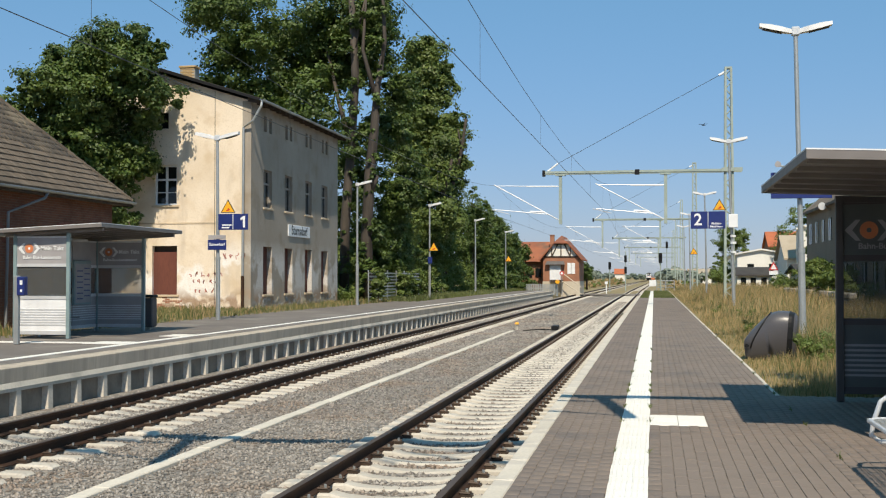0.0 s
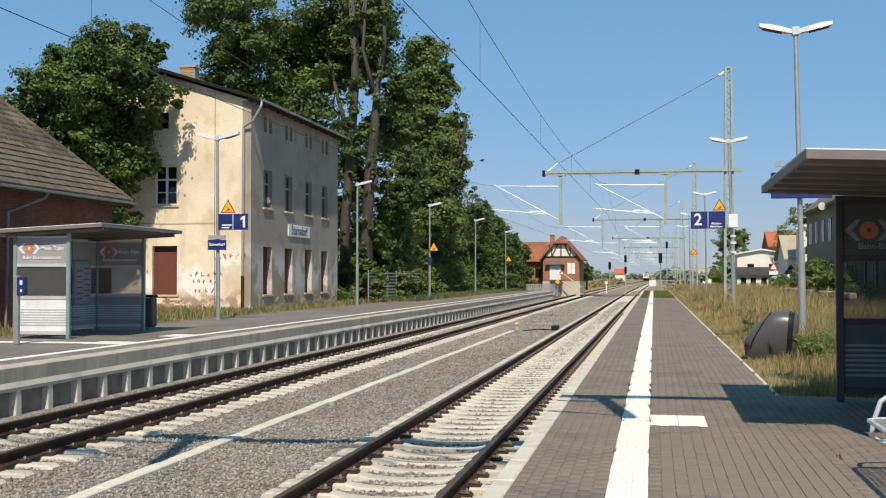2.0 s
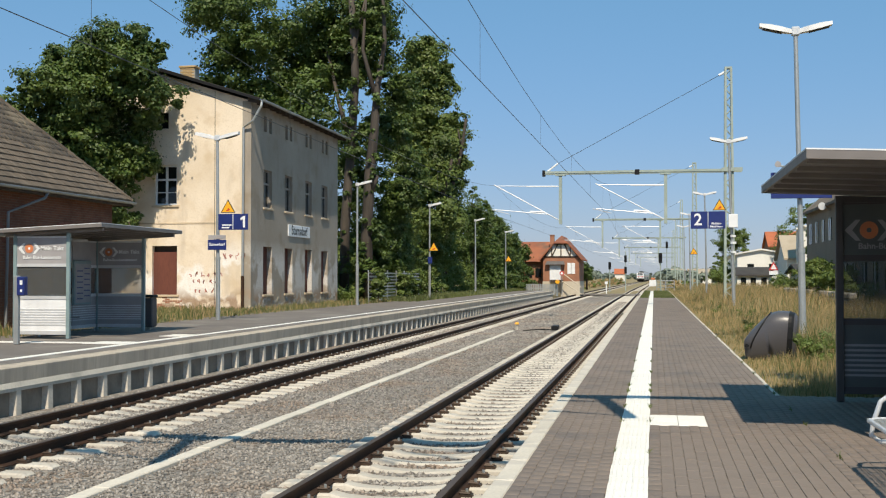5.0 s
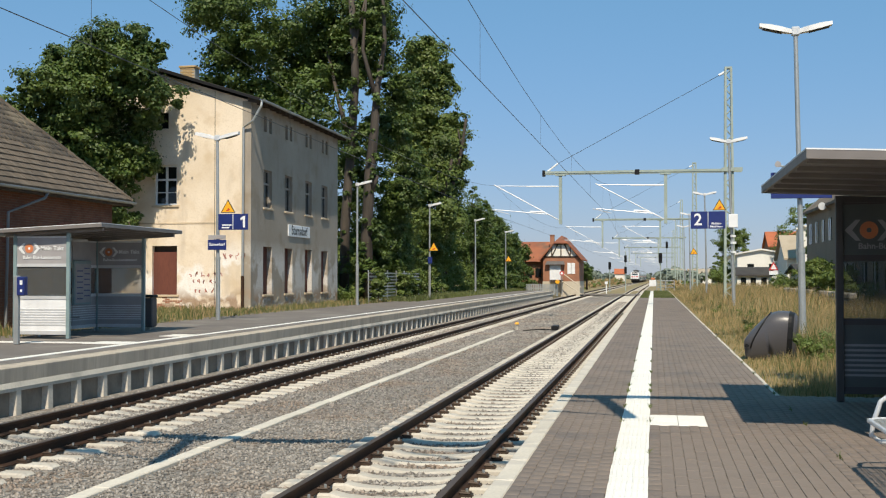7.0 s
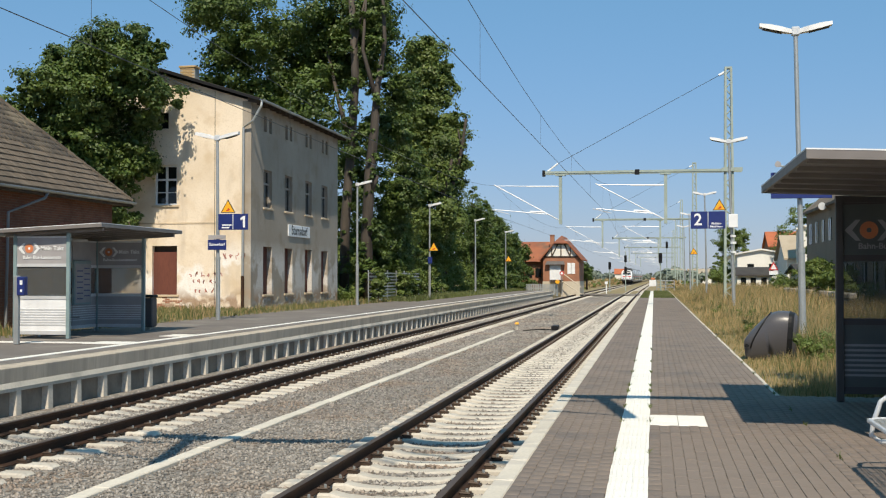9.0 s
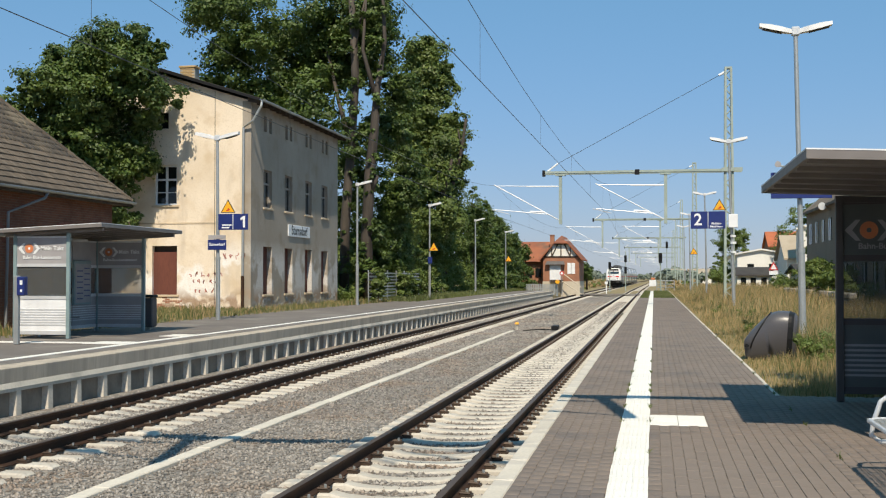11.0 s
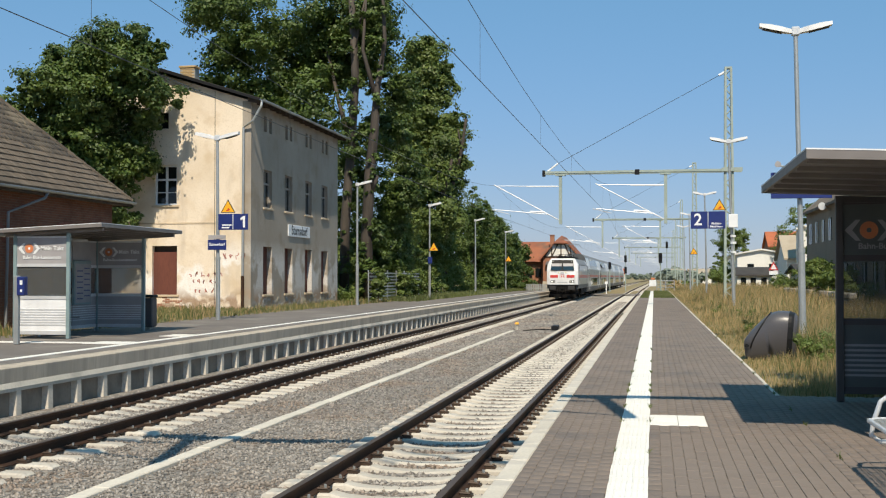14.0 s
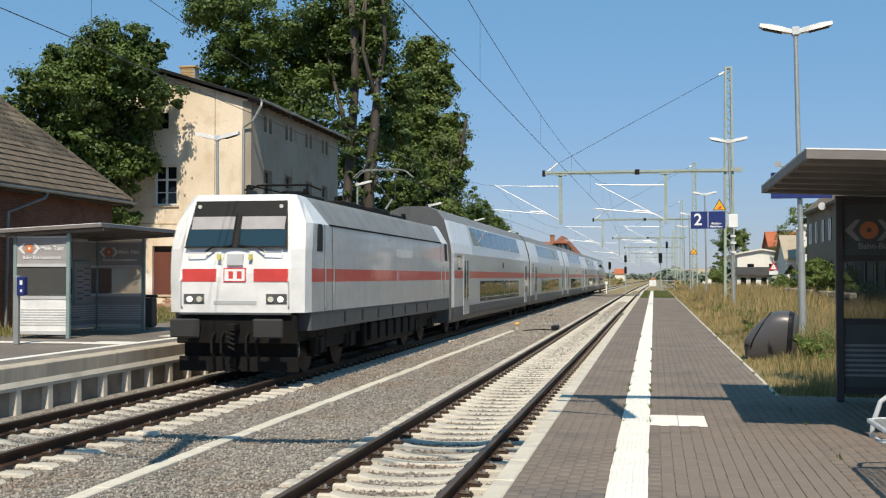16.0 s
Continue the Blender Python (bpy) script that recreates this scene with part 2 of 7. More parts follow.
def brickwork(name, a, b, mortar):
    """Coursed brick on upright walls: 25 cm by 7.5 cm with pale joints."""
    m, nt, bs = shader(name)
    sep, com = nt.nodes.new("ShaderNodeSeparateXYZ"), nt.nodes.new("ShaderNodeCombineXYZ")
    add = nt.nodes.new("ShaderNodeMath")
    v = coords(nt)
    nt.links.new(v, sep.inputs[0])
    nt.links.new(sep.outputs[0], add.inputs[0])
    nt.links.new(sep.outputs[1], add.inputs[1])
    nt.links.new(add.outputs[0], com.inputs[0])
    nt.links.new(sep.outputs[2], com.inputs[1])
    br = nt.nodes.new("ShaderNodeTexBrick")
    for k, val in (("Color1", a), ("Color2", b), ("Mortar", mortar)):
        br.inputs[k].default_value = (*val, 1)
    for k, val in (("Scale", 1.0), ("Mortar Size", 0.006), ("Brick Width", 0.25), ("Row Height", 0.077), ("Bias", -0.2)):
        br.inputs[k].default_value = val
    nt.links.new(com.outputs[0], br.inputs["Vector"])
    c = mixed(nt, ramp(nt, noisy(nt, v, 1.3, 7), 0.5, 0.75), br.outputs["Color"], [x * 0.5 for x in a])
    nt.links.new(c, bs.inputs["Base Color"])
    bs.inputs["Roughness"].default_value = 0.9
    bp = put(nt, "ShaderNodeBump", Strength=0.5, Distance=0.01)
    bp.invert = True
    nt.links.new(br.outputs["Fac"], bp.inputs["Height"])
    nt.links.new(bp.outputs[0], bs.inputs["Normal"])
    return m


MAT["brickwork"] = brickwork("coursed_red_brick", (0.21, 0.078, 0.042), (0.145, 0.055, 0.032), (0.19, 0.145, 0.105))


def glow(name, colour, power):
    m, nt, bs = shader(name)
    bs.inputs["Emission Color"].default_value = (*colour, 1)
    bs.inputs["Emission Strength"].default_value = power
    return m


MAT["lamp_on"] = glow("headlight_lit", (1.0, 0.93, 0.75), 1.1)

# low specular sinks these grimy dark colours to the depth of shade
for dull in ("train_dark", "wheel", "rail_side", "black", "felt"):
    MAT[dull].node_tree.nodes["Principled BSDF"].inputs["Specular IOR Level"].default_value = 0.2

# ---------------------------------------------------------------- mesh helpers


class Geo:
    """Vertices and faces of one mesh."""

    def __init__(self):
        self.v, self.f, self.m = [], [], []

    def add(self, verts, faces, mi=0):
        k = len(self.v)
        self.v.extend(tuple(p) for p in verts)
        self.f.extend(tuple(k + i for i in q) for q in faces)
        self.m.extend([mi] * len(faces))
        return self

    def box(self, x0, x1, y0, y1, z0, z1, mi=0, bevel=0.0, m=None):
        if bevel:
            b = bevel
            vs = []
            for sx in (0, 1):
                for sy in (0, 1):
                    for sz in (0, 1):
                        X, Y, Z = (x0, x1)[sx], (y0, y1)[sy], (z0, z1)[sz]
                        dx, dy, dz = (b, -b)[sx], (b, -b)[sy], (b, -b)[sz]
                        vs += [(X, Y + dy, Z + dz), (X + dx, Y, Z + dz), (X + dx, Y + dy, Z)]
            hull = bmesh.new()
            for p in vs:
                hull.verts.new(p)
            bmesh.ops.convex_hull(hull, input=hull.verts)
            bmesh.ops.dissolve_limit(hull, angle_limit=0.02, verts=hull.verts, edges=hull.edges)
            hull.verts.index_update()
            vs = [v.co.copy() for v in hull.verts]
            fs = [[v.index for v in f.verts] for f in hull.faces]
            hull.free()
        else:
            vs = [Vector((x, y, z)) for x in (x0, x1) for y in (y0, y1) for z in (z0, z1)]
            fs = [(0, 1, 3, 2), (4, 6, 7, 5), (0, 4, 5, 1), (2, 3, 7, 6), (0, 2, 6, 4), (1, 5, 7, 3)]
        if m:
            vs = [m @ Vector(p) for p in vs]
        return self.add(vs, fs, mi)

    def tube(self, a, b, r, seg=10, mi=0, r2=None, caps=True):
        a, b = Vector(a), Vector(b)
        w = (b - a).normalized()
        u = w.orthogonal().normalized()
        s = w.cross(u)
        r2 = r if r2 is None else r2
        ring = [(math.cos(2 * math.pi * i / seg), math.sin(2 * math.pi * i / seg)) for i in range(seg)]
        vs = [a + (u * c + s * d) * r for c, d in ring] + [b + (u * c + s * d) * r2 for c, d in ring]
        fs = [(i, (i + 1) % seg, seg + (i + 1) % seg, seg + i) for i in range(seg)]
        if caps:
            fs += [tuple(range(seg))[::-1], tuple(range(seg, 2 * seg))]
        return self.add(vs, fs, mi)

    def pipe(self, pts, r, seg=8, mi=0):
        """One bent tube through all the points."""
        pts = [Vector(p) for p in pts]
        rings, u = [], None
        for i, p in enumerate(pts):
            w = (pts[min(i + 1, len(pts) - 1)] - pts[max(i - 1, 0)]).normalized()
            u = w.orthogonal().normalized() if u is None else (u - w * u.dot(w)).normalized()
            s = w.cross(u)
            rings.append([p + (u * math.cos(6.28319 * k / seg) + s * math.sin(6.28319 * k / seg)) * r for k in range(seg)])
        return self.loft(rings, mi)

    def loft(self, rings, mi=0, close=True, caps=True):
        n = len(rings[0])
        vs = [p for r in rings for p in r]
        fs = []
        for j in range(len(rings) - 1):
            for i in range(n if close else n - 1):
                k = (i + 1) % n
                fs.append((j * n + i, j * n + k, (j + 1) * n + k, (j + 1) * n + i))
        if caps:
            fs += [tuple(range(n))[::-1], tuple(range((len(rings) - 1) * n, len(rings) * n))]
        return self.add(vs, fs, mi)

    def prism(self, outline, axis, a, b, mi=0):
        """The outline (pairs) drawn out along one axis from a to b."""
        def at(p, d):
            return {"x": (d, p[0], p[1]), "y": (p[0], d, p[1]), "z": (p[0], p[1], d)}[axis]
        return self.loft([[at(p, a) for p in outline], [at(p, b) for p in outline]], mi)

    def mesh(self, name, *mats, smooth=False):
        me = bpy.data.meshes.new(name)
        me.from_pydata([tuple(p) for p in self.v], [], self.f)
        for m in mats:
            me.materials.append(MAT[m] if isinstance(m, str) else m)
        me.polygons.foreach_set("material_index", self.m)
        bm = bmesh.new()
        bm.from_mesh(me)
        if len(self.f) < 40000:
            bmesh.ops.recalc_face_normals(bm, faces=bm.faces)
        bm.to_mesh(me)
        bm.free()
        if smooth:
            me.polygons.foreach_set("use_smooth", [True] * len(me.polygons))
        me.update()
        return me


def thing(name, label, category, group="", kind="", at=None):
    ob = new(name)
    if at:
        ob.matrix_basis = at
    return tagged(ob, label, category, group, kind)


def part(name, geo, mats, parent, label="", smooth=False, at=None):
    mats = mats if isinstance(mats, tuple) else (mats,)
    ob = new(name, geo.mesh(name, *mats, smooth=smooth) if isinstance(geo, Geo) else geo)
    ob.parent = parent
    if at:
        ob.matrix_basis = at
    return tagged(ob, label)


def structure(name, geo, mats, label, category):
    mats = mats if isinstance(mats, tuple) else (mats,)
    return tagged(new(name, geo.mesh(name, *mats)), label, category, kind="structure")


def letters(text, size, mat, parent, m, name="lettering", bold=0.0):
    """A line of raised lettering on the plane of m (x along the line, y up)."""
    cu = bpy.data.curves.new("text", "FONT")
    cu.body, cu.size, cu.extrude, cu.align_x, cu.align_y, cu.offset = text, size, 0.002, "CENTER", "CENTER", bold
    tmp = bpy.data.objects.new("text", cu)
    me = bpy.data.meshes.new_from_object(tmp)
    bpy.data.objects.remove(tmp)
    me.materials.append(MAT[mat])
    return part(name, me, mat, parent, at=m)


FACE_CAMERA = Euler((radians(90), 0, 0)).to_matrix().to_4x4()          # a plane that looks towards -y
FACE_TRACK = (Euler((radians(90), 0, radians(90)))).to_matrix().to_4x4()  # a plane that looks towards +x


def on_front(x, y, z):
    return Matrix.Translation((x, y, z)) @ FACE_CAMERA


def on_side(x, y, z):
    return Matrix.Translation((x, y, z)) @ FACE_TRACK


RAIL_Z = -0.53
BED_Z = -0.73


def bend(y):
    """How far the line drifts to the east beyond the station."""
    return 0.0 if y < 170 else 1.1 * ((y - 170) / 163.0) ** 1.3


XL, XR = -8.4, -2.78
rnd = random.Random(4)

# ---------------------------------------------------------------- ground and line


def ground_z(x, y):
    if y > 150:
        return -0.72 if -14 < x < 4 else -0.3
    if -10.9 < x < -1.0:
        return -0.95
    if x <= -10.9:
        return -0.3 if x > -16.4 else -0.02
    return -0.3 if x < 1.62 else -0.04 + 0.03 * noise.noise((x * 0.4, y * 0.2, 0))


def build_ground():
    xs = [-2500, -900, -300, -120, -60, -40, -30, -24, -18, -16.5, -16.3, -13, -11.0, -10.8, -6, -1.1, -0.9, 1.55, 1.64, 2.2, 3, 4, 5, 6.5, 8, 10, 14, 20, 30, 50, 90, 200, 600, 2500]
    ys = [-60, -20, 0, 6] + list(range(10, 120, 5)) + [130, 149, 151, 170, 200, 260, 340, 450, 600, 900, 1500, 3000, 4800]
    g = Geo()
    n = len(ys)
    g.add([(x, y, ground_z(x, y)) for x in xs for y in ys],
          [(i * n + j, (i + 1) * n + j, (i + 1) * n + j + 1, i * n + j + 1) for i in range(len(xs) - 1) for j in range(n - 1)])
    structure("ground", g, "soil", "dry summer ground of soil and short grass", "ground")


def build_ballast():
    g = Geo()
    ys = [-20, 0] + list(range(5, 170, 5)) + list(range(180, 820, 20))
    xs = [-10.75, -9.75, -9.4, -7.4, -7.0, -6.5, -5.6, -4.5, -4.15, -3.8, -1.75, -1.3, -0.8]
    zs = [-0.78, -0.755, -0.75, -0.75, -0.75, -0.75, -0.79, -0.765, -0.755, -0.77, -0.77, -0.755, -0.77]
    n = len(xs)
    g.add([(x + bend(y), y, z) for y in ys for x, z in zip(xs, zs)],
          [(j * n + i, j * n + i + 1, (j + 1) * n + i + 1, (j + 1) * n + i) for j in range(len(ys) - 1) for i in range(n - 1)])
    bed = structure("ballast_bed", g, "ballast", "grey crushed stone ballast with rusty brown patches", "ballast")
    # loose stones where the bed lies near
    r = np.random.RandomState(5)
    count = 86000
    y = 8.5 + 100 * r.rand(count) ** 2.4
    x = -10.2 + 9.0 * r.rand(count)
    near = np.minimum(np.abs(np.abs(x - XL) - 0.75), np.abs(np.abs(x - XR) - 0.75)) > 0.12
    x, y = x[near], y[near]
    prof = np.interp(x, xs, zs)
    s = (0.016 + 0.018 * r.rand(len(x))) * (1 + np.clip(y - 22, 0, 60) / 50)
    base = np.array([(1, 0, 0), (-1, 0, 0), (0, 1, 0), (0, -1, 0), (0, 0, 0.8), (0, 0, -0.8)])
    tri = np.array([(0, 2, 4), (2, 1, 4), (1, 3, 4), (3, 0, 4), (2, 0, 5), (1, 2, 5), (3, 1, 5), (0, 3, 5)])
    jit = base[None] * (0.65 + 0.7 * r.rand(len(x), 6, 1)) + 0.25 * (r.rand(len(x), 6, 3) - 0.5)
    a = r.rand(len(x)) * 6.28
    c, d = np.cos(a)[:, None], np.sin(a)[:, None]
    jx, jy = jit[..., 0] * c - jit[..., 1] * d, jit[..., 0] * d + jit[..., 1] * c
    P = np.stack([x[:, None] + jx * s[:, None], y[:, None] + jy * s[:, None], (prof + 0.006)[:, None] + jit[..., 2] * s[:, None]], -1).reshape(-1, 3)
    T = (tri[None] + 6 * np.arange(len(x))[:, None, None]).reshape(-1, 3)
    big_mesh("ballast_stones", P, T, "stone", "loose grey and brown ballast stones between the rails", "ballast stones")


def big_mesh(name, P, F, mat, label="", category="", parent=None, smooth=False):
    """One mesh of many small pieces, of kind stuff."""
    me = bpy.data.meshes.new(name)
    k = F.shape[1]
    me.vertices.add(len(P))
    me.vertices.foreach_set("co", P.astype(np.float32).ravel())
    me.loops.add(F.size)
    me.loops.foreach_set("vertex_index", F.astype(np.int32).ravel())
    me.polygons.add(len(F))
    me.polygons.foreach_set("loop_start", np.arange(0, F.size, k, dtype=np.int32))
    me.materials.append(MAT[mat])
    me.update(calc_edges=True)
    ob = new(name, me)
    ob.parent = parent
    return tagged(ob, label, category, kind="stuff")


def rail_outline(x):
    return [(x - 0.075, BED_Z + 0.03), (x + 0.075, BED_Z + 0.03), (x + 0.075, BED_Z + 0.045), (x + 0.012, BED_Z + 0.07), (x + 0.012, RAIL_Z - 0.045),
            (x + 0.036, RAIL_Z - 0.035), (x + 0.036, RAIL_Z - 0.006), (x + 0.03, RAIL_Z), (x - 0.03, RAIL_Z), (x - 0.036, RAIL_Z - 0.006), (x - 0.036, RAIL_Z - 0.035),
            (x - 0.012, RAIL_Z - 0.045), (x - 0.012, BED_Z + 0.07), (x - 0.075, BED_Z + 0.045)]


def sleeper_mesh():
    g = Geo()
    top, low = BED_Z + 0.03, BED_Z - 0.12
    rings = []
    for x, dz, w in ((-1.3, -0.035, 0.9), (-1.24, 0.0, 1.0), (-0.55, 0.0, 1.0), (-0.4, -0.03, 0.95), (-0.15, -0.045, 0.85), (0.15, -0.045, 0.85), (0.4, -0.03, 0.95), (0.55, 0.0, 1.0), (1.24, 0.0, 1.0), (1.3, -0.035, 0.9)):
        z = top + dz
        rings.append([(x, -0.15, low), (x, 0.15, low), (x, 0.13 * w, z - 0.02), (x, 0.105 * w, z), (x, -0.105 * w, z), (x, -0.13 * w, z - 0.02)])
    g.loft(rings)
    return g.mesh("sleeper", "sleeper")


def clip_geo(g, x, y):
    for side in (-1, 1):
        z = BED_Z + 0.03
        xa = x + side * 0.075
        g.box(min(xa - 0.01 * side, xa + 0.11 * side), max(xa - 0.01 * side, xa + 0.11 * side), y - 0.06, y + 0.06, z, z + 0.03, 0)
        g.tube((xa + 0.05 * side, y, z + 0.03), (xa + 0.05 * side, y, z + 0.08), 0.016, 6, 1)
        for d in (-0.05, 0.05):
            g.tube((xa - 0.02 * side, y + d, z + 0.045), (xa + 0.09 * side, y + d, z + 0.04), 0.014, 5, 0)


def build_track(cx, name, label):
    track = thing(name, label, "railway track", kind="structure")
    ys = [2.0] + list(range(10, 170, 20)) + list(range(170, 820, 20))
    for side in (-0.7535, 0.7535):
        g = Geo()
        rings = [[(px + bend(y), y, pz) for px, pz in rail_outline(cx + side)] for y in ys]
        g.loft(rings)
        for i, q in enumerate(g.f):
            if len(q) == 4 and i % 14 in (6, 7, 8):
                g.m[i] = 1
        part("rail", g, ("rail_side", "rail_head"), track)
    sm = sleeper_mesh()
    clips = Geo()
    for k in range(300):
        y = 7.8 + 0.6 * k
        part("sleeper", sm, "sleeper", track, at=pose(cx + bend(y), y, 0, 0, 0, rnd.uniform(-0.3, 0.3)))
        if k < 110:
            for side in (-0.7535, 0.7535):
                clip_geo(clips, cx + side, y)
    part("rail_clips", clips, ("clip", "galv"), track)["kind"] = "stuff"
    far = Geo()
    for k in range(450):
        y = 7.8 + 0.6 * (300 + k)
        far.box(cx + bend(y) - 1.3, cx + bend(y) + 1.3, y - 0.12, y + 0.12, BED_Z - 0.05, BED_Z + 0.03)
    part("far_sleepers", far, "sleeper", track)["kind"] = "stuff"
    return track


def build_right_platform():
    end = 132.0
    body = Geo()
    body.box(-1.05, 1.56, -12, end, -1.0, -0.008)
    plat = structure("platform_right", body, "joint", "paved platform with concrete edge and white guide strip", "platform")
    wall = Geo()
    wall.box(-1.12, -1.052, -12, end, -1.0, -0.16)
    part("edge_wall", wall, "concrete", plat)
    slab = Geo().box(-1.22, -1.06, 0.006, 0.994, -0.16, 0.0, bevel=0.012).mesh("edge_slab", "edge_slab")
    for k in range(-4, int(end)):
        part("edge_slab", slab, "edge_slab", plat, at=pose(0, k, rnd.uniform(-0.002, 0.002)))
    tact = Geo().box(-0.35, -0.051, 0.003, 0.297, -0.05, 0.0)
    for k in range(7):
        x = -0.335 + 0.0425 * k
        tact.loft([[(x - 0.008, 0.006, 0), (x + 0.008, 0.006, 0), (x + 0.004, 0.006, 0.005), (x - 0.004, 0.006, 0.005)], [(x - 0.008, 0.294, 0), (x + 0.008, 0.294, 0), (x + 0.004, 0.294, 0.005), (x - 0.004, 0.294, 0.005)]])
    tm = tact.mesh("tactile_slab", "tactile")
    for k in range(230):
        y = 6.0 + 0.3 * k
        part("tactile_slab", tm, "tactile", plat, at=pose(rnd.uniform(-0.003, 0.003), y, rnd.uniform(-0.001, 0.002)))
    part("far_tactile_strip", Geo().box(-0.35, -0.051, 75.0, end, -0.05, 0.0), "tactile", plat)
    flat = Geo().box(0, 0.296, 0, 0.296, -0.05, 0.002, bevel=0.004).mesh("tactile_slab", "tactile")
    for i in range(2):
        for j in range(3):
            part("tactile_slab", flat, "tactile", plat, at=pose(-0.048 + 0.3 * i, 12.62 + 0.3 * j, 0))
    kerb = Geo().box(1.57, 1.62, 0.006, 0.994, -0.2, 0.008, bevel=0.008).mesh("kerb_stone", "edge_slab")
    for k in range(16, int(end)):
        part("kerb_stone", kerb, "edge_slab", plat, at=pose(rnd.uniform(-0.006, 0.006), k, rnd.uniform(-0.004, 0.004)))
    # pavers in stretcher bond along the line: the nearest singly, the rest joined
    one = Geo()
    one.add([(0, 0, -0.06), (0.097, 0, -0.06), (0.097, 0.196, -0.06), (0, 0.196, -0.06), (0, 0, -0.003), (0.097, 0, -0.003), (0.097, 0.196, -0.003), (0, 0.196, -0.003),
             (0.003, 0.004, 0), (0.094, 0.004, 0), (0.094, 0.192, 0), (0.003, 0.192, 0)],
            [(0, 1, 5, 4), (1, 2, 6, 5), (2, 3, 7, 6), (3, 0, 4, 7), (4, 5, 9, 8), (5, 6, 10, 9), (6, 7, 11, 10), (7, 4, 8, 11), (8, 9, 10, 11)])
    pm = one.mesh("paver", "paver")
    base = np.array([tuple(v.co) for v in pm.vertices])
    fq = np.array([tuple(p.vertices) for p in pm.polygons])

    def lay(x0, x1, y0, y1, single, skip=None):
        """Rows of pavers over an area; those for which single() holds are objects, up to 300."""
        pts, quads, made = [], [], 0
        cols = round((x1 - x0) / 0.1)
        wide = (x1 - x0) / cols
        for c in range(cols):
            a = x0 + c * wide
            y = y0 + (0.1 if c % 2 else 0.0)
            while y < y1 - 0.05:
                if not (skip and skip[0] - 0.02 < a < skip[1] - 0.02 and skip[2] - 0.15 < y < skip[3]):
                    z = rnd.uniform(-0.002, 0.002)
                    if made < 300 and single(a, y):
                        part("paver", pm, "paver", plat, at=pose(a + rnd.uniform(-0.0012, 0.0012), y, z, rnd.uniform(-0.35, 0.35)))
                        made += 1
                    else:
                        P = base.copy()
                        P[:, 0] *= wide / 0.1
                        P[:, 2] += z + rnd.uniform(-0.008, 0.008) * (P[:, 1] - 0.1)
                        P[:, 0] += a + rnd.uniform(-0.0012, 0.0012)
                        P[:, 1] += y
                        quads.append(fq + len(pts) * 12)
                        pts.append(P)
                y += 0.2
        return np.concatenate(pts), np.concatenate(quads)

    never = lambda a, y: False
    big_mesh("strip_pavers", *lay(-1.058, -0.352, 7.6, 79.6, never), "paver", parent=plat)
    big_mesh("walk_pavers", *lay(-0.048, 1.568, 7.6, 79.6, lambda a, y: 8.4 < y < 11.8 and 0 < a < 1.4, (-0.048, 0.552, 12.62, 13.52)), "paver", parent=plat)
    far = Geo().box(-1.058, -0.352, 79.7, end, -0.054, -0.002).box(-0.048, 1.568, 79.7, end, -0.054, -0.002)
    part("far_paving", far, "paver", plat)
    part("near_paving", Geo().box(-1.058, 1.56, -11.9, 7.55, -0.054, -0.002), "paver", plat)
    # the paved bay under the shelter
    bay = Geo().box(1.565, 6.0, -2, 16.0, -0.4, -0.008)
    part("shelter_bay_base", bay, "joint", plat)
    part("bay_paving", Geo().box(1.575, 5.99, -1.9, 7.55, -0.054, -0.002).box(4.42, 5.99, 7.56, 15.9, -0.054, -0.002), "paver", plat)
    big_mesh("bay_pavers", *lay(1.575, 4.4, 7.6, 15.9, never), "paver", parent=plat)
    return plat


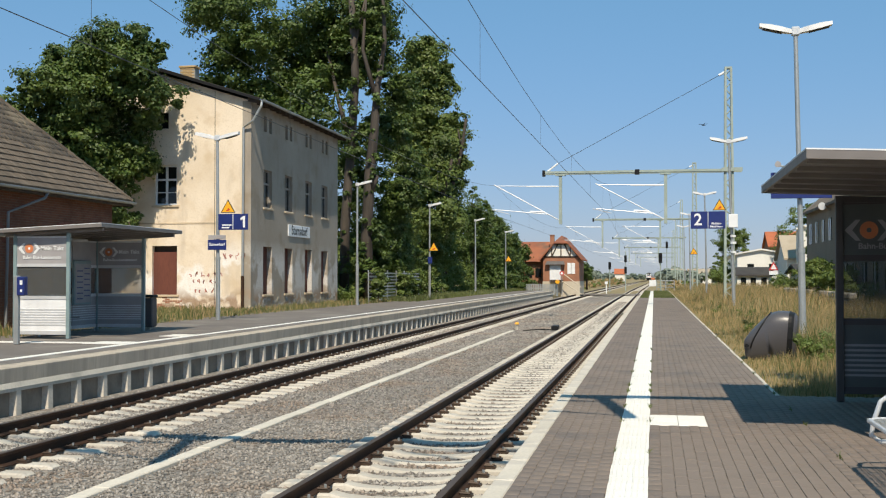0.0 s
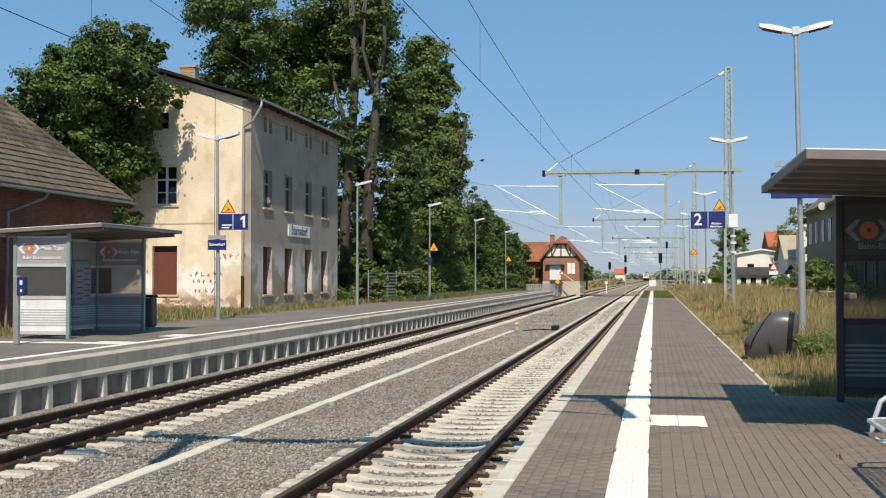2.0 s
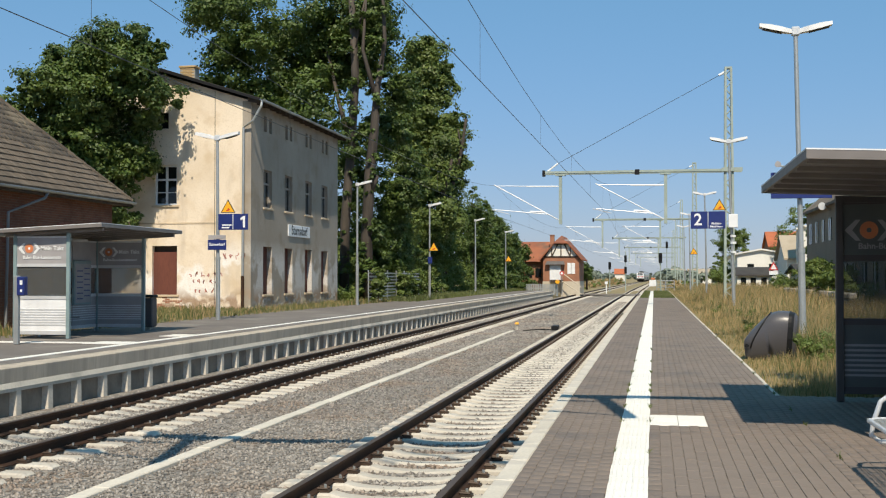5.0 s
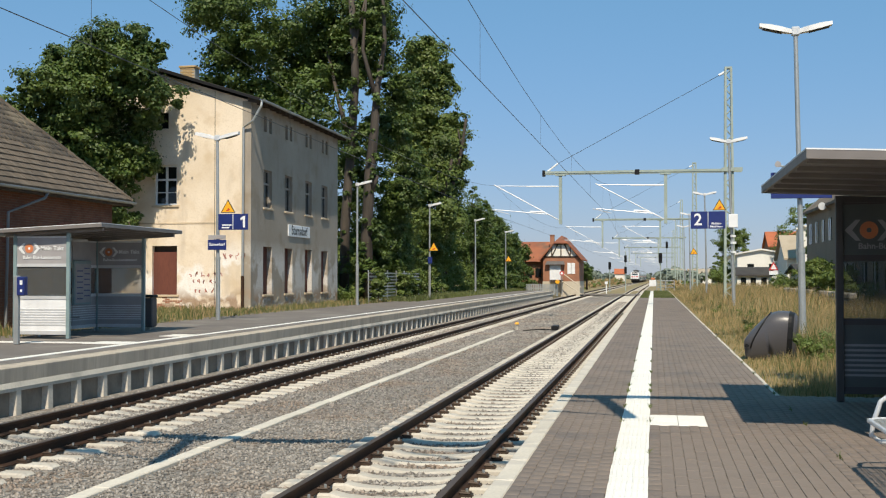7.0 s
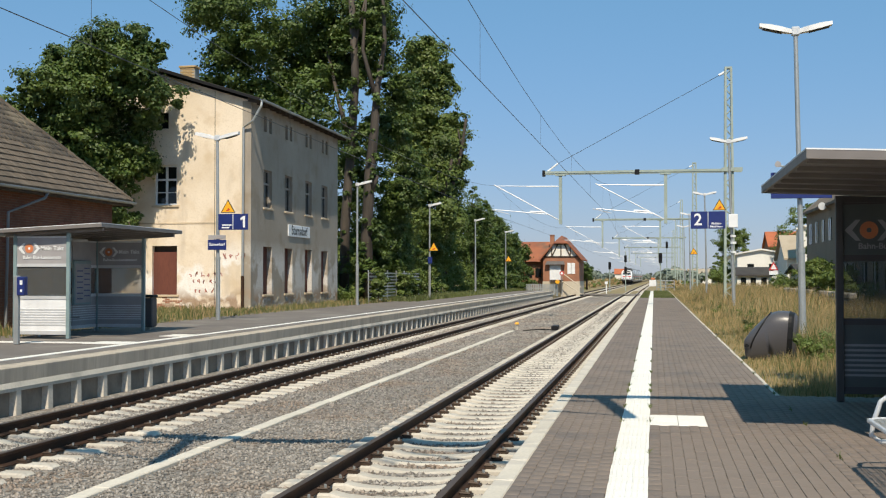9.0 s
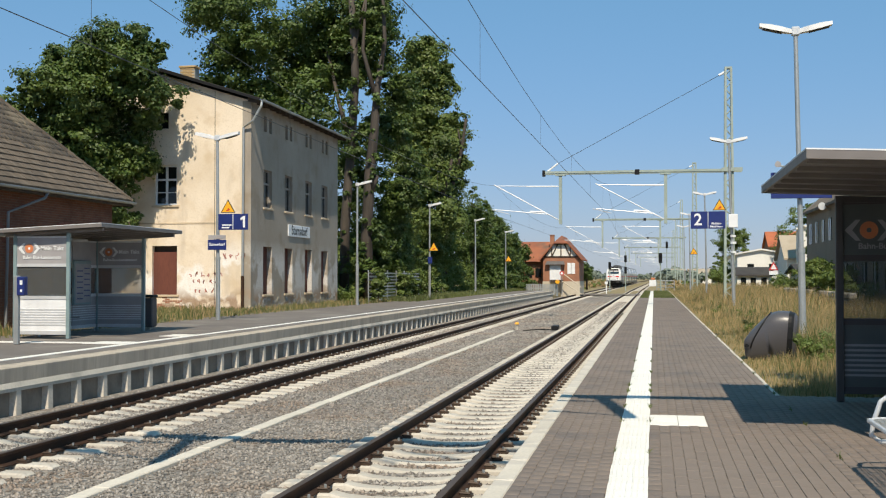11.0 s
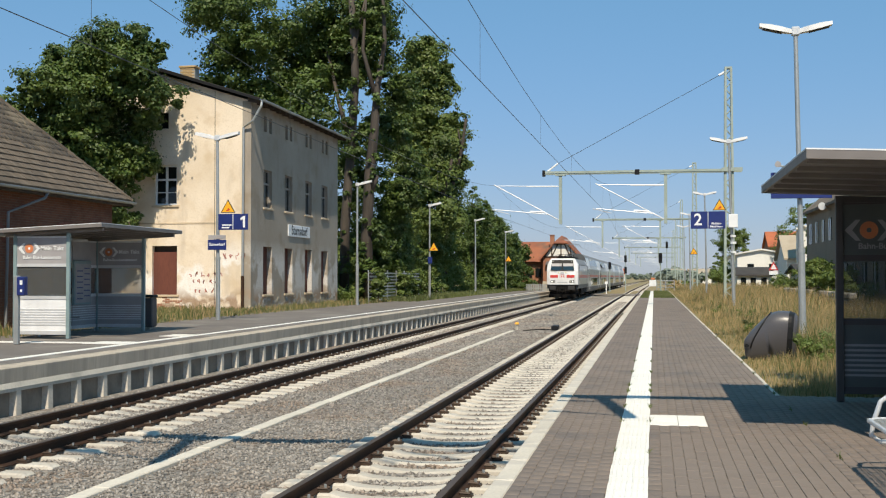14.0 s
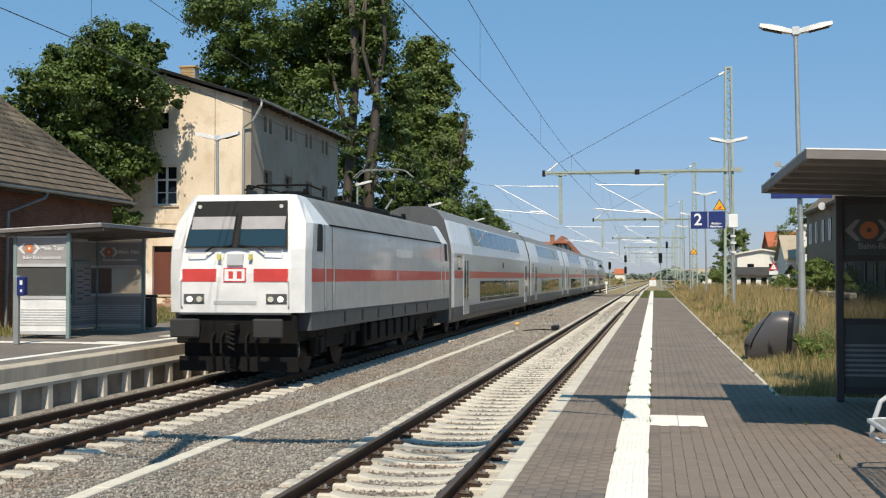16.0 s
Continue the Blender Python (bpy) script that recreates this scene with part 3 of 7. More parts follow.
def build_left_platform():
    Z = 0.05
    end = 126.0
    top = Geo()
    top.box(-16.4, -10.98, -10, end, -0.4, Z - 0.004)
    plat = structure("platform_left", top, "asphalt", "asphalt platform with a ribbed concrete edge wall", "platform")
    def along(outline):
        return Geo().prism(outline, "y", -10, end)
    part("coping", along([(-10.975, Z - 0.33), (-10.575, Z - 0.33), (-10.57, Z - 0.26), (-10.56, Z - 0.02), (-10.58, Z), (-10.975, Z)]), "coping", plat, "grey concrete coping with dirt streaks")
    part("coping_lip", along([(-10.66, Z - 0.41), (-10.54, Z - 0.41), (-10.53, Z - 0.35), (-10.567, Z - 0.262), (-10.66, Z - 0.262)]), "concrete", plat)
    part("wall_panel", Geo().box(-10.9, -10.66, -10, end, -1.0, Z - 0.33), "panel_concrete", plat, "recessed stained concrete panels, recess shade painted into their brown")
    rib = Geo()
    rib.loft([[(-10.67, 0.0, Z - 0.40), (-10.55, 0.03, Z - 0.40), (-10.545, 0.02, -0.95), (-10.67, -0.02, -0.95)], [(-10.67, 0.21, Z - 0.40), (-10.55, 0.18, Z - 0.40), (-10.545, 0.19, -0.95), (-10.67, 0.23, -0.95)]])
    rib.loft([[(-10.67, 0.18, -0.95), (-10.55, 0.18, -0.95), (-10.55, 0.18, -0.80), (-10.67, 0.20, -0.76)], [(-10.67, 0.32, -0.95), (-10.55, 0.32, -0.95), (-10.55, 0.30, -0.87), (-10.67, 0.32, -0.84)],
              [(-10.67, 0.94, -0.95), (-10.55, 0.94, -0.95), (-10.55, 0.96, -0.87), (-10.67, 0.94, -0.84)], [(-10.67, 1.07, -0.95), (-10.55, 1.07, -0.95), (-10.55, 1.07, -0.80), (-10.67, 1.05, -0.76)]])
    rm = rib.mesh("rib", "concrete")
    for k in range(106):
        part("rib", rm, "concrete", plat, at=pose(0, 12.9 + 1.06 * k, 0))
    lines = Geo().box(-11.72, -11.5, -10, end, Z - 0.02, Z + 0.006)
    part("edge_marking", lines, "tactile", plat, "white painted safety line")
    g = Geo().box(-16.3, -12.72, 24.85, 25.3, Z - 0.02, Z + 0.005).box(-12.7, -11.75, 24.7, 25.6, Z - 0.02, Z + 0.005).box(-12.35, -11.75, 28.1, 29.1, Z - 0.02, Z + 0.005)
    part("guide_marking", g, "tactile", plat)
    return plat


build_ground()
build_ballast()
build_track(XL, "track_1", "straight railway track on pale concrete sleepers")
build_track(XR, "track_2", "straight railway track on pale concrete sleepers beside the platform")
build_left_platform()
build_right_platform()

# ---------------------------------------------------------------- trees


def leaf_cloud(name, blobs, count, size, mat, parent, seed, up=0.35, shell=0.55):
    """Leaves on twig clumps strewn through overlapping ellipsoids (x, y, z, rx, ry, rz), with dark gaps between the clumps."""
    r = np.random.RandomState(seed)
    B = np.array(blobs, float)
    lumps = [B]
    for far, small in ((0.62, 0.45), (0.72, 0.42), (0.82, 0.36), (0.9, 0.32), (0.95, 0.26)):
        way = r.normal(size=(len(B), 3))
        way /= np.linalg.norm(way, axis=1)[:, None]
        lumps.append(np.concatenate([B[:, :3] + far * B[:, 3:] * way, B[:, 3:] * small * (0.8 + 0.4 * r.rand(len(B), 1))], 1))
    w = np.concatenate([(q[:, 3] * q[:, 4] * q[:, 5]) ** (2 / 3) * (0.42 if k == 0 else 1.35) for k, q in enumerate(lumps)])
    B = np.concatenate(lumps)
    count = int(count * 2.3)
    size = size * 0.56
    per = 90
    clumps = max(6, count // per)
    pick = r.choice(len(B), clumps, p=w / w.sum())
    dirs = r.normal(size=(clumps, 3))
    dirs /= np.linalg.norm(dirs, axis=1)[:, None]
    rad = (1 - shell * r.rand(clumps) ** 1.8)[:, None]
    wob = 1 + 0.2 * np.sin(dirs[:, :1] * 5 + pick[:, None]) * np.cos(dirs[:, 1:2] * 6 + pick[:, None] * 2)
    C = B[pick, :3] + dirs * rad * wob * B[pick, 3:6]
    least = np.minimum(np.minimum(B[pick, 3], B[pick, 4]), B[pick, 5])
    big = np.minimum(size * (2.2 + 3.4 * r.rand(clumps)), least * 0.6)
    idx = np.repeat(np.arange(clumps), per)
    n = len(idx)
    d = r.normal(size=(n, 3)) + dirs[idx] * 0.5 + np.array((0, 0, 0.3))
    d /= np.linalg.norm(d, axis=1)[:, None]
    stray = 1 + 0.55 * np.abs(r.normal(size=(n, 1))) * (r.rand(n, 1) < 0.25)
    Q = C[idx] + d * big[idx][:, None] * (1 - 0.5 * r.rand(n, 1) ** 2) * stray * np.array((1, 1, 0.62))
    nor = d * 0.85 + dirs[idx] * 0.25 + r.normal(size=(n, 3)) * 0.36 + np.array((0, 0, up))
    nor /= np.linalg.norm(nor, axis=1)[:, None]
    t = np.cross(nor, r.normal(size=(n, 3)))
    t /= np.linalg.norm(t, axis=1)[:, None]
    b = np.cross(nor, t)
    s = (size * (0.6 + 0.8 * r.rand(n)))[:, None]
    fold = nor * s * 0.12
    P = np.stack([Q - t * s * 0.6, Q - b * s * 0.42 + fold, Q + t * s * 0.65, Q + b * s * 0.42 + fold], 1).reshape(-1, 3)
    k = 4 * np.arange(n)[:, None]
    F = np.concatenate([k + (0, 1, 2), k + (0, 2, 3)], 1).reshape(-1, 3)
    return big_mesh(name, P, F, mat, parent=parent)


def limb(g, pts, r0, r1, seg=9):
    n = len(pts) - 1
    rings = []
    for i, p in enumerate(pts):
        p = Vector(p)
        d = (Vector(pts[min(i + 1, n)]) - Vector(pts[max(i - 1, 0)])).normalized()
        u = d.orthogonal().normalized()
        s = d.cross(u)
        r = r0 + (r1 - r0) * i / n
        rings.append([p + (u * math.cos(6.2832 * k / seg) + s * math.sin(6.2832 * k / seg)) * r * (1 + 0.12 * math.sin(3 * k + i)) for k in range(seg)])
    g.loft(rings)


def tree(label, base, trunk, limbs, blobs, count, size, mat, seed, name="tree"):
    """trunk: points and two radii; limbs: the same; blobs: the crown's masses, all in the world."""
    t = thing(name, label, "tree")
    g = Geo()
    limb(g, *trunk)
    part("trunk", g, "bark", t, smooth=True)
    for pts, r0, r1 in limbs:
        g = Geo()
        limb(g, pts, r0, r1, 7)
        part("limb", g, "bark", t, smooth=True)
    leaf_cloud("crown", blobs, count, size, mat, t, seed)["label"] = "dense leafy crown"
    return t


def masses(seed, box, n, r):
    """n overlapping masses inside a box, of radius about r."""
    q = random.Random(seed)
    x0, x1, y0, y1, z0, z1 = box
    return [(q.uniform(x0, x1), q.uniform(y0, y1), q.uniform(z0, z1), r * q.uniform(0.7, 1.25), r * q.uniform(0.7, 1.25), r * q.uniform(0.6, 1.0)) for _ in range(n)]


def build_trees():
    # broad-leaved tree between shed and station house
    tree("broad dark green tree leaning against the station house", None,
         ([(-25.3, 49.8, -0.1), (-25.2, 49.8, 2.5), (-25.4, 50, 5), (-25.5, 49.8, 8.5)], 0.28, 0.12),
         [([(-25.3, 49.8, 3.5), (-24.0, 50.0, 6.2), (-23.4, 50.2, 9)], 0.12, 0.04), ([(-25.3, 49.8, 4), (-26.8, 49.4, 6.8), (-28, 49, 8.2)], 0.12, 0.04)],
         [(-23.47, 48.5, 10.99, 1.66, 1.68, 1.56), (-25.32, 48.3, 10.01, 1.66, 1.68, 1.3), (-26.99, 48.3, 10.01, 0.9, 1.1, 0.8), (-25.3, 49.4, 8.1, 2.3, 1.4, 1.7), (-27.86, 47.9, 9.32, 0.7, 0.86, 0.52), (-23.86, 48.5, 12.16, 0.71, 0.88, 0.62), (-22.69, 48.9, 12.16, 0.63, 0.89, 0.72), (-21.81, 49.1, 11.48, 0.43, 0.83, 0.67), (-22.69, 49.2, 9.91, 1.02, 1.36, 1.11), (-21.52, 49.8, 9.82, 0.68, 0.72, 0.59), (-22.9, 50.8, 9.0, 0.85, 0.7, 0.75), (-23.8, 50.3, 7.1, 1.13, 1.13, 0.94), (-23.1, 50.8, 6.9, 0.65, 0.65, 0.6), (-24.5, 50.0, 6.2, 1.37, 1.37, 0.93), (-23.9, 50.5, 5.6, 0.64, 0.64, 0.5), (-23.6, 50.8, 4.6, 0.3, 0.55, 0.55), (-25.91, 48.4, 11.47, 0.62, 0.76, 0.48), (-27.4, 49.4, 8.4, 1.3, 1.1, 1.2), (-26.4, 49.5, 6.6, 1.3, 1.1, 1.2), (-25.0, 49.6, 9.4, 1.6, 1.3, 1.2), (-24.6, 50.0, 4.4, 1.0, 0.8, 0.9), (-23.6, 50.4, 8.3, 0.9, 0.8, 0.8)],
         62000, 0.21, "leaf_dark", 3)
    # tall old trees behind the house
    tree("tall old linden with ivy on its trunk", None,
         ([(-19.4, 72.6, -0.1), (-19.35, 72.6, 5), (-19.0, 72.6, 9.5), (-18.75, 72.8, 14.2), (-19.1, 73, 20)], 0.34, 0.2),
         [([(-19.0, 72.7, 10), (-20.3, 74.5, 13), (-21.6, 76, 17)], 0.2, 0.08), ([(-18.8, 72.8, 16.2), (-18.3, 73.5, 19.5)], 0.12, 0.05)],
         [(-22, 76, 19.5, 5.0, 4.0, 3.0), (-27.5, 76, 18.5, 4.0, 4, 3.2), (-24, 77, 15.5, 4.5, 3.5, 2.8), (-19.5, 76, 20.5, 2.8, 3.2, 2.6), (-21.5, 74.5, 13.3, 2.4, 2.3, 2.2), (-29.0, 76.5, 15.5, 2.2, 3, 2.4),
          (-26, 77, 12.5, 4, 3, 2.4), (-18.6, 76, 22.4, 1.4, 1.8, 1.1), (-22, 80, 9, 3.5, 3, 3), (-19.5, 79, 6, 2.5, 2.5, 3), (-18.5, 80, 11.5, 1.8, 2, 2), (-19.5, 77, 16.5, 2.0, 2, 2.0), (-19.4, 77.5, 18.8, 1.3, 1.6, 1.3), (-21, 78, 3, 2.5, 2, 2.5)], 56000, 0.32, "leaf_dark", 8)
    tree("tall old linden with sawn-off limbs", None,
         ([(-17.6, 72, -0.1), (-17.8, 72, 4), (-17.6, 72, 8), (-17.3, 72, 11), (-17.2, 72.3, 13.5), (-16.9, 72.45, 15.5)], 0.40, 0.17),
         [([(-16.95, 72.4, 15.0), (-16.75, 72.5, 16.5), (-16.9, 72.6, 19), (-17.3, 72.8, 22)], 0.17, 0.07), ([(-17.3, 72.3, 13), (-18.2, 72.5, 16), (-18.1, 73, 19.5)], 0.18, 0.06), ([(-17.5, 72, 7.0), (-17.1, 71.8, 7.9)], 0.2, 0.17)],
         [(-17.0, 78, 8.5, 1.6, 2, 2.6), (-18.8, 73, 10.5, 1.2, 1.4, 1.6), (-18.6, 74, 7, 1.0, 1.2, 2.0), (-17.2, 72.2, 4, 0.6, 0.6, 1.6), (-18.0, 79, 4, 1.5, 2, 3), (-17.8, 74, 15.5, 1.1, 1.3, 1.3), (-17.7, 74.5, 17.5, 0.7, 0.9, 0.9), (-18.2, 74, 18.5, 1.3, 1.4, 1.2), (-16.2, 75, 13.5, 1.0, 1.2, 1.6), (-17.7, 71.9, 3.2, 0.5, 0.5, 1.5), (-17.75, 71.8, 5.4, 0.5, 0.4, 1.0), (-17.35, 71.8, 8.4, 0.3, 0.4, 1.0), (-17.6, 71.8, 10.6, 0.35, 0.4, 0.7), (-17.0, 72.0, 12.4, 0.3, 0.4, 0.8), (-17.1, 72.1, 14.5, 0.4, 0.4, 0.5), (-16.7, 72.2, 16.6, 0.3, 0.3, 0.5),
          (-19.3, 72.2, 3.5, 0.5, 0.4, 1.6), (-19.0, 72.2, 7.5, 0.4, 0.35, 1.6), (-18.7, 72.3, 11.0, 0.35, 0.35, 1.0), (-18.9, 72.3, 13.6, 0.35, 0.35, 0.8), (-19.2, 72.4, 16.0, 0.5, 0.5, 0.9), (-18.5, 72.4, 18.0, 0.5, 0.5, 0.7),
          (-17.5, 71.7, 7.0, 0.3, 0.3, 0.8), (-17.9, 71.7, 2.0, 0.6, 0.4, 1.4), (-16.6, 72.4, 18.4, 0.4, 0.4, 0.6), (-17.5, 72.6, 16.8, 0.5, 0.5, 0.8), (-17.9, 73.0, 14.0, 0.6, 0.5, 0.9)], 26000, 0.26, "leaf_dark", 9)
    tree("large leafy tree with a broken dead top", None,
         ([(-19.5, 96, -0.1), (-19.4, 96, 6), (-19.0, 96, 12), (-19.2, 96, 18)], 0.5, 0.16),
         [([(-17.2, 95.6, 6.5), (-16.2, 95.2, 9.5), (-15.4, 94.6, 12.0), (-15.0, 94.2, 14.4)], 0.26, 0.1), ([(-19.0, 96, 11), (-17.4, 96, 15)], 0.2, 0.08), ([(-15.4, 94.6, 12), (-15.7, 94.4, 13.6)], 0.1, 0.05), ([(-17.0, 94.2, 8.0), (-16.3, 93.6, 9.9), (-16.0, 93.2, 11.0)], 0.2, 0.1)],
         [(-19.3, 96, 17.8, 2.4, 2.6, 2.5), (-18.0, 96, 15.6, 1.8, 2.4, 2.2), (-20.8, 96.5, 14.0, 2.4, 3, 2.6), (-17.5, 95.5, 12.2, 1.8, 2.6, 1.9), (-18.7, 95, 20.2, 1.5, 1.6, 1.4), (-19.3, 95, 10.0, 2.8, 3, 2.4), (-16.9, 95.5, 9.6, 1.3, 2, 1.7), (-17.3, 96, 18.6, 1.1, 1.2, 1.0),
          (-16.6, 96, 7.2, 1.3, 2, 1.6), (-18, 94.5, 7, 2.2, 2, 2.2), (-16.3, 96, 13.6, 1.1, 1.5, 1.4), (-16.0, 96, 11.4, 0.9, 1.4, 1.3), (-17.1, 96, 17.0, 1.1, 1.4, 1.2)],
         52000, 0.34, "leaf_mid", 12)
    # bushes and lower trees along the fence, falling towards the gatehouse
    rows = [(-19.6, 71, 1.6, 3.0), (-19.0, 77, 2.6, 4.2), (-18.4, 83, 3.4, 5.6), (-18.2, 90, 3.6, 6.6), (-18.0, 99, 3.8, 7.2), (-18.0, 108, 3.8, 7.8), (-18.0, 118, 4.0, 9.4), (-16.8, 129, 4.3, 8.6), (-16.9, 141, 4.0, 7.0), (-17.2, 155, 4.0, 6.2), (-17, 170, 4.2, 6)]
    for i, (x, y, w, h) in enumerate(rows):
        b = [(x + rnd.uniform(-0.8, 0.3) - 0.8, y + rnd.uniform(-3, 3), h * f, w * rnd.uniform(0.35, 0.55), w * 0.7, h * 0.22) for f in (0.22, 0.4, 0.55, 0.7, 0.83) for _ in range(2)]
        b += [(x + 0.3, y + d, h * 0.16, 0.9, 1.9, h * 0.2) for d in (-3, 0, 3)]
        tree("dense green bush on the fence line" if h < 5 else "self-sown tree in a dense green thicket", None,
             ([(x - 1, y, -0.1), (x - 1.1, y, h * 0.4), (x - 0.9, y, h * 0.75)], 0.12, 0.04), [], b, 13000, 0.26, ("leaf_light", "leaf_mid", "leaf_light")[i % 3], 30 + i, "bush" if h < 5 else "tree")

    for x, y, h, w in ((-16.9, 113, 9.4, 2.0), (-16.9, 121, 8.4, 1.7), (-16.3, 126, 7.2, 1.5), (-15.5, 130, 6.1, 1.3), (-14.9, 136, 5.0, 1.2)):
        tree("self-sown tree in a dense green thicket", None, ([(x - 0.3, y, -0.2), (x - 0.4, y, h * 0.4), (x - 0.2, y, h * 0.75)], 0.1, 0.04), [],
             [(x + q * w * 0.5, y + 1.2 * q, h * f, w * 0.6, 1.6, h * 0.17) for f, q in ((0.15, -1), (0.15, 1), (0.35, 0.8), (0.4, -0.8), (0.6, 0.3), (0.62, -0.7), (0.8, 0.0), (0.9, -0.3))], 8000, 0.26, "leaf_dark", int(y), "tree")
    for x, y, h in ((-16.0, 67.6, 2.0), (-15.9, 74.6, 2.2), (-15.9, 76.5, 1.5)):
        tree("small bush growing through the fence", None, ([(x, y, -0.1), (x, y, h * 0.4), (x + 0.1, y, h * 0.7)], 0.05, 0.02), [], [(x, y, h * f, 0.45, 0.6, h * 0.25) for f in (0.2, 0.5, 0.75)], 2200, 0.2, "leaf_light", int(y * 3), "bush")


build_trees()

# ---------------------------------------------------------------- buildings


def pierced(g, u0, u1, z0, z1, holes, place):
    """A wall over u0..u1 and z0..z1 as blocks round its holes (u0, u1, z0, z1); place turns a block into a box of g."""
    us = sorted({u0, u1, *[h[0] for h in holes], *[h[1] for h in holes]})
    for a, b in zip(us, us[1:]):
        cuts = sorted((h[2], h[3]) for h in holes if h[0] < (a + b) / 2 < h[1])
        z = z0
        for lo, hi in cuts:
            if lo > z:
                place(g, a, b, z, lo)
            z = hi
        if z1 > z:
            place(g, a, b, z, z1)


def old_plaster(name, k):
    """Ochre plaster with grey damp patches, and remains of whitewash up to door height; k below 1 paints shade into it.
    """
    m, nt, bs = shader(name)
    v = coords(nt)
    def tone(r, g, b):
        """Greys and darkens the plaster by k, as shade would."""
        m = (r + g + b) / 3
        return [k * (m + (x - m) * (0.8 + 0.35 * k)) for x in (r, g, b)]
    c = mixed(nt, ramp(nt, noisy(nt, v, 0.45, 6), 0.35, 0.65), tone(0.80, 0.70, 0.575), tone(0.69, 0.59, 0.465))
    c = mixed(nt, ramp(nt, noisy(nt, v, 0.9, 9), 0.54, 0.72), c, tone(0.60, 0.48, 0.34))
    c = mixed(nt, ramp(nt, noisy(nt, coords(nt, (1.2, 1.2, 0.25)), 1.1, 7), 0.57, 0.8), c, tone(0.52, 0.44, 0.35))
    sep = nt.nodes.new("ShaderNodeSeparateXYZ")
    nt.links.new(v, sep.inputs[0])
    low = ramp(nt, sep.outputs[2], 3.3, 2.2)
    white = nt.nodes.new("ShaderNodeMath")
    white.operation = "MULTIPLY"
    nt.links.new(low, white.inputs[0])
    nt.links.new(ramp(nt, noisy(nt, v, 0.8, 9), 0.47, 0.56), white.inputs[1])
    c = mixed(nt, white.outputs[0], c, [(0.4 + 0.6 * k) * x for x in (0.86, 0.82, 0.77)])
    foot = nt.nodes.new("ShaderNodeMath")
    foot.operation = "MULTIPLY"
    nt.links.new(ramp(nt, sep.outputs[2], 1.1, 0.5), foot.inputs[0])
    nt.links.new(ramp(nt, noisy(nt, v, 1.6, 8), 0.45, 0.55), foot.inputs[1])
    c = mixed(nt, foot.outputs[0], c, (0.36, 0.25, 0.17))
    fine = noisy(nt, v, 22, 6)
    c = mixed(nt, ramp(nt, fine, 0.5, 0.9), c, tone(0.58, 0.48, 0.36))
    nt.links.new(c, bs.inputs["Base Color"])
    bs.inputs["Roughness"].default_value = 0.92
    bp = put(nt, "ShaderNodeBump", Strength=0.35, Distance=0.02)
    nt.links.new(noisy(nt, v, 6, 8), bp.inputs["Height"])
    nt.links.new(bp.outputs[0], bs.inputs["Normal"])
    return m


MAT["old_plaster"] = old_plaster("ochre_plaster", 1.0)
# darker copy of the gable plaster: the trackside shade is in its colour
MAT["shaded_plaster"] = old_plaster("shaded_grey_brown_plaster", 0.47)


def sash_front(parent, x0, x1, z0, z1, y, label=""):
    """A cross-barred window in a wall that looks towards -y."""
    w = part("window", Geo().box(x0, x1, y + 0.2, y + 0.22, z0, z1), "glass", parent, label)
    f = Geo()
    for a, b, c, d in ((x0, x0 + 0.07, z0, z1), (x1 - 0.07, x1, z0, z1), (x0 + 0.07, x1 - 0.07, z0, z0 + 0.08), (x0 + 0.07, x1 - 0.07, z1 - 0.07, z1),
                       ((x0 + x1) / 2 - 0.05, (x0 + x1) / 2 + 0.05, z0 + 0.08, z1 - 0.07), (x0 + 0.07, (x0 + x1) / 2 - 0.05, z0 + 0.62 * (z1 - z0), z0 + 0.67 * (z1 - z0)),
                       ((x0 + x1) / 2 + 0.05, x1 - 0.07, z0 + 0.62 * (z1 - z0), z0 + 0.67 * (z1 - z0)), (x0 + 0.07, (x0 + x1) / 2 - 0.05, z0 + 0.31 * (z1 - z0), z0 + 0.33 * (z1 - z0)), ((x0 + x1) / 2 + 0.05, x1 - 0.07, z0 + 0.31 * (z1 - z0), z0 + 0.33 * (z1 - z0))):
        f.box(a, b, y + 0.14, y + 0.2, c, d)
    part("window_frame", f, "white", w, "peeling white wooden frame")
    part("window_sill", Geo().box(x0 - 0.12, x1 + 0.12, y - 0.07, y + 0.14, z0 - 0.1, z0, bevel=0.012), "plaster", w)
    return w


def sash_side(parent, y0, y1, z0, z1, x, mat="wood_grey"):
    w = part("window", Geo().box(x - 0.22, x - 0.2, y0, y1, z0, z1), "glass", parent)
    f = Geo()
    ym = (y0 + y1) / 2
    for a, b, c, d in ((y0, y0 + 0.07, z0, z1), (y1 - 0.07, y1, z0, z1), (y0 + 0.07, y1 - 0.07, z0, z0 + 0.08), (y0 + 0.07, y1 - 0.07, z1 - 0.07, z1), (ym - 0.05, ym + 0.05, z0 + 0.08, z1 - 0.07),
                       (y0 + 0.07, ym - 0.05, z0 + 0.62 * (z1 - z0), z0 + 0.67 * (z1 - z0)), (ym + 0.05, y1 - 0.07, z0 + 0.62 * (z1 - z0), z0 + 0.67 * (z1 - z0))):
        f.box(x - 0.2, x - 0.14, a, b, c, d)
    part("window_frame", f, mat, w)
    part("window_sill", Geo().box(x - 0.14, x + 0.07, y0 - 0.1, y1 + 0.1, z0 - 0.09, z0, bevel=0.012), "plaster", w)
    return w


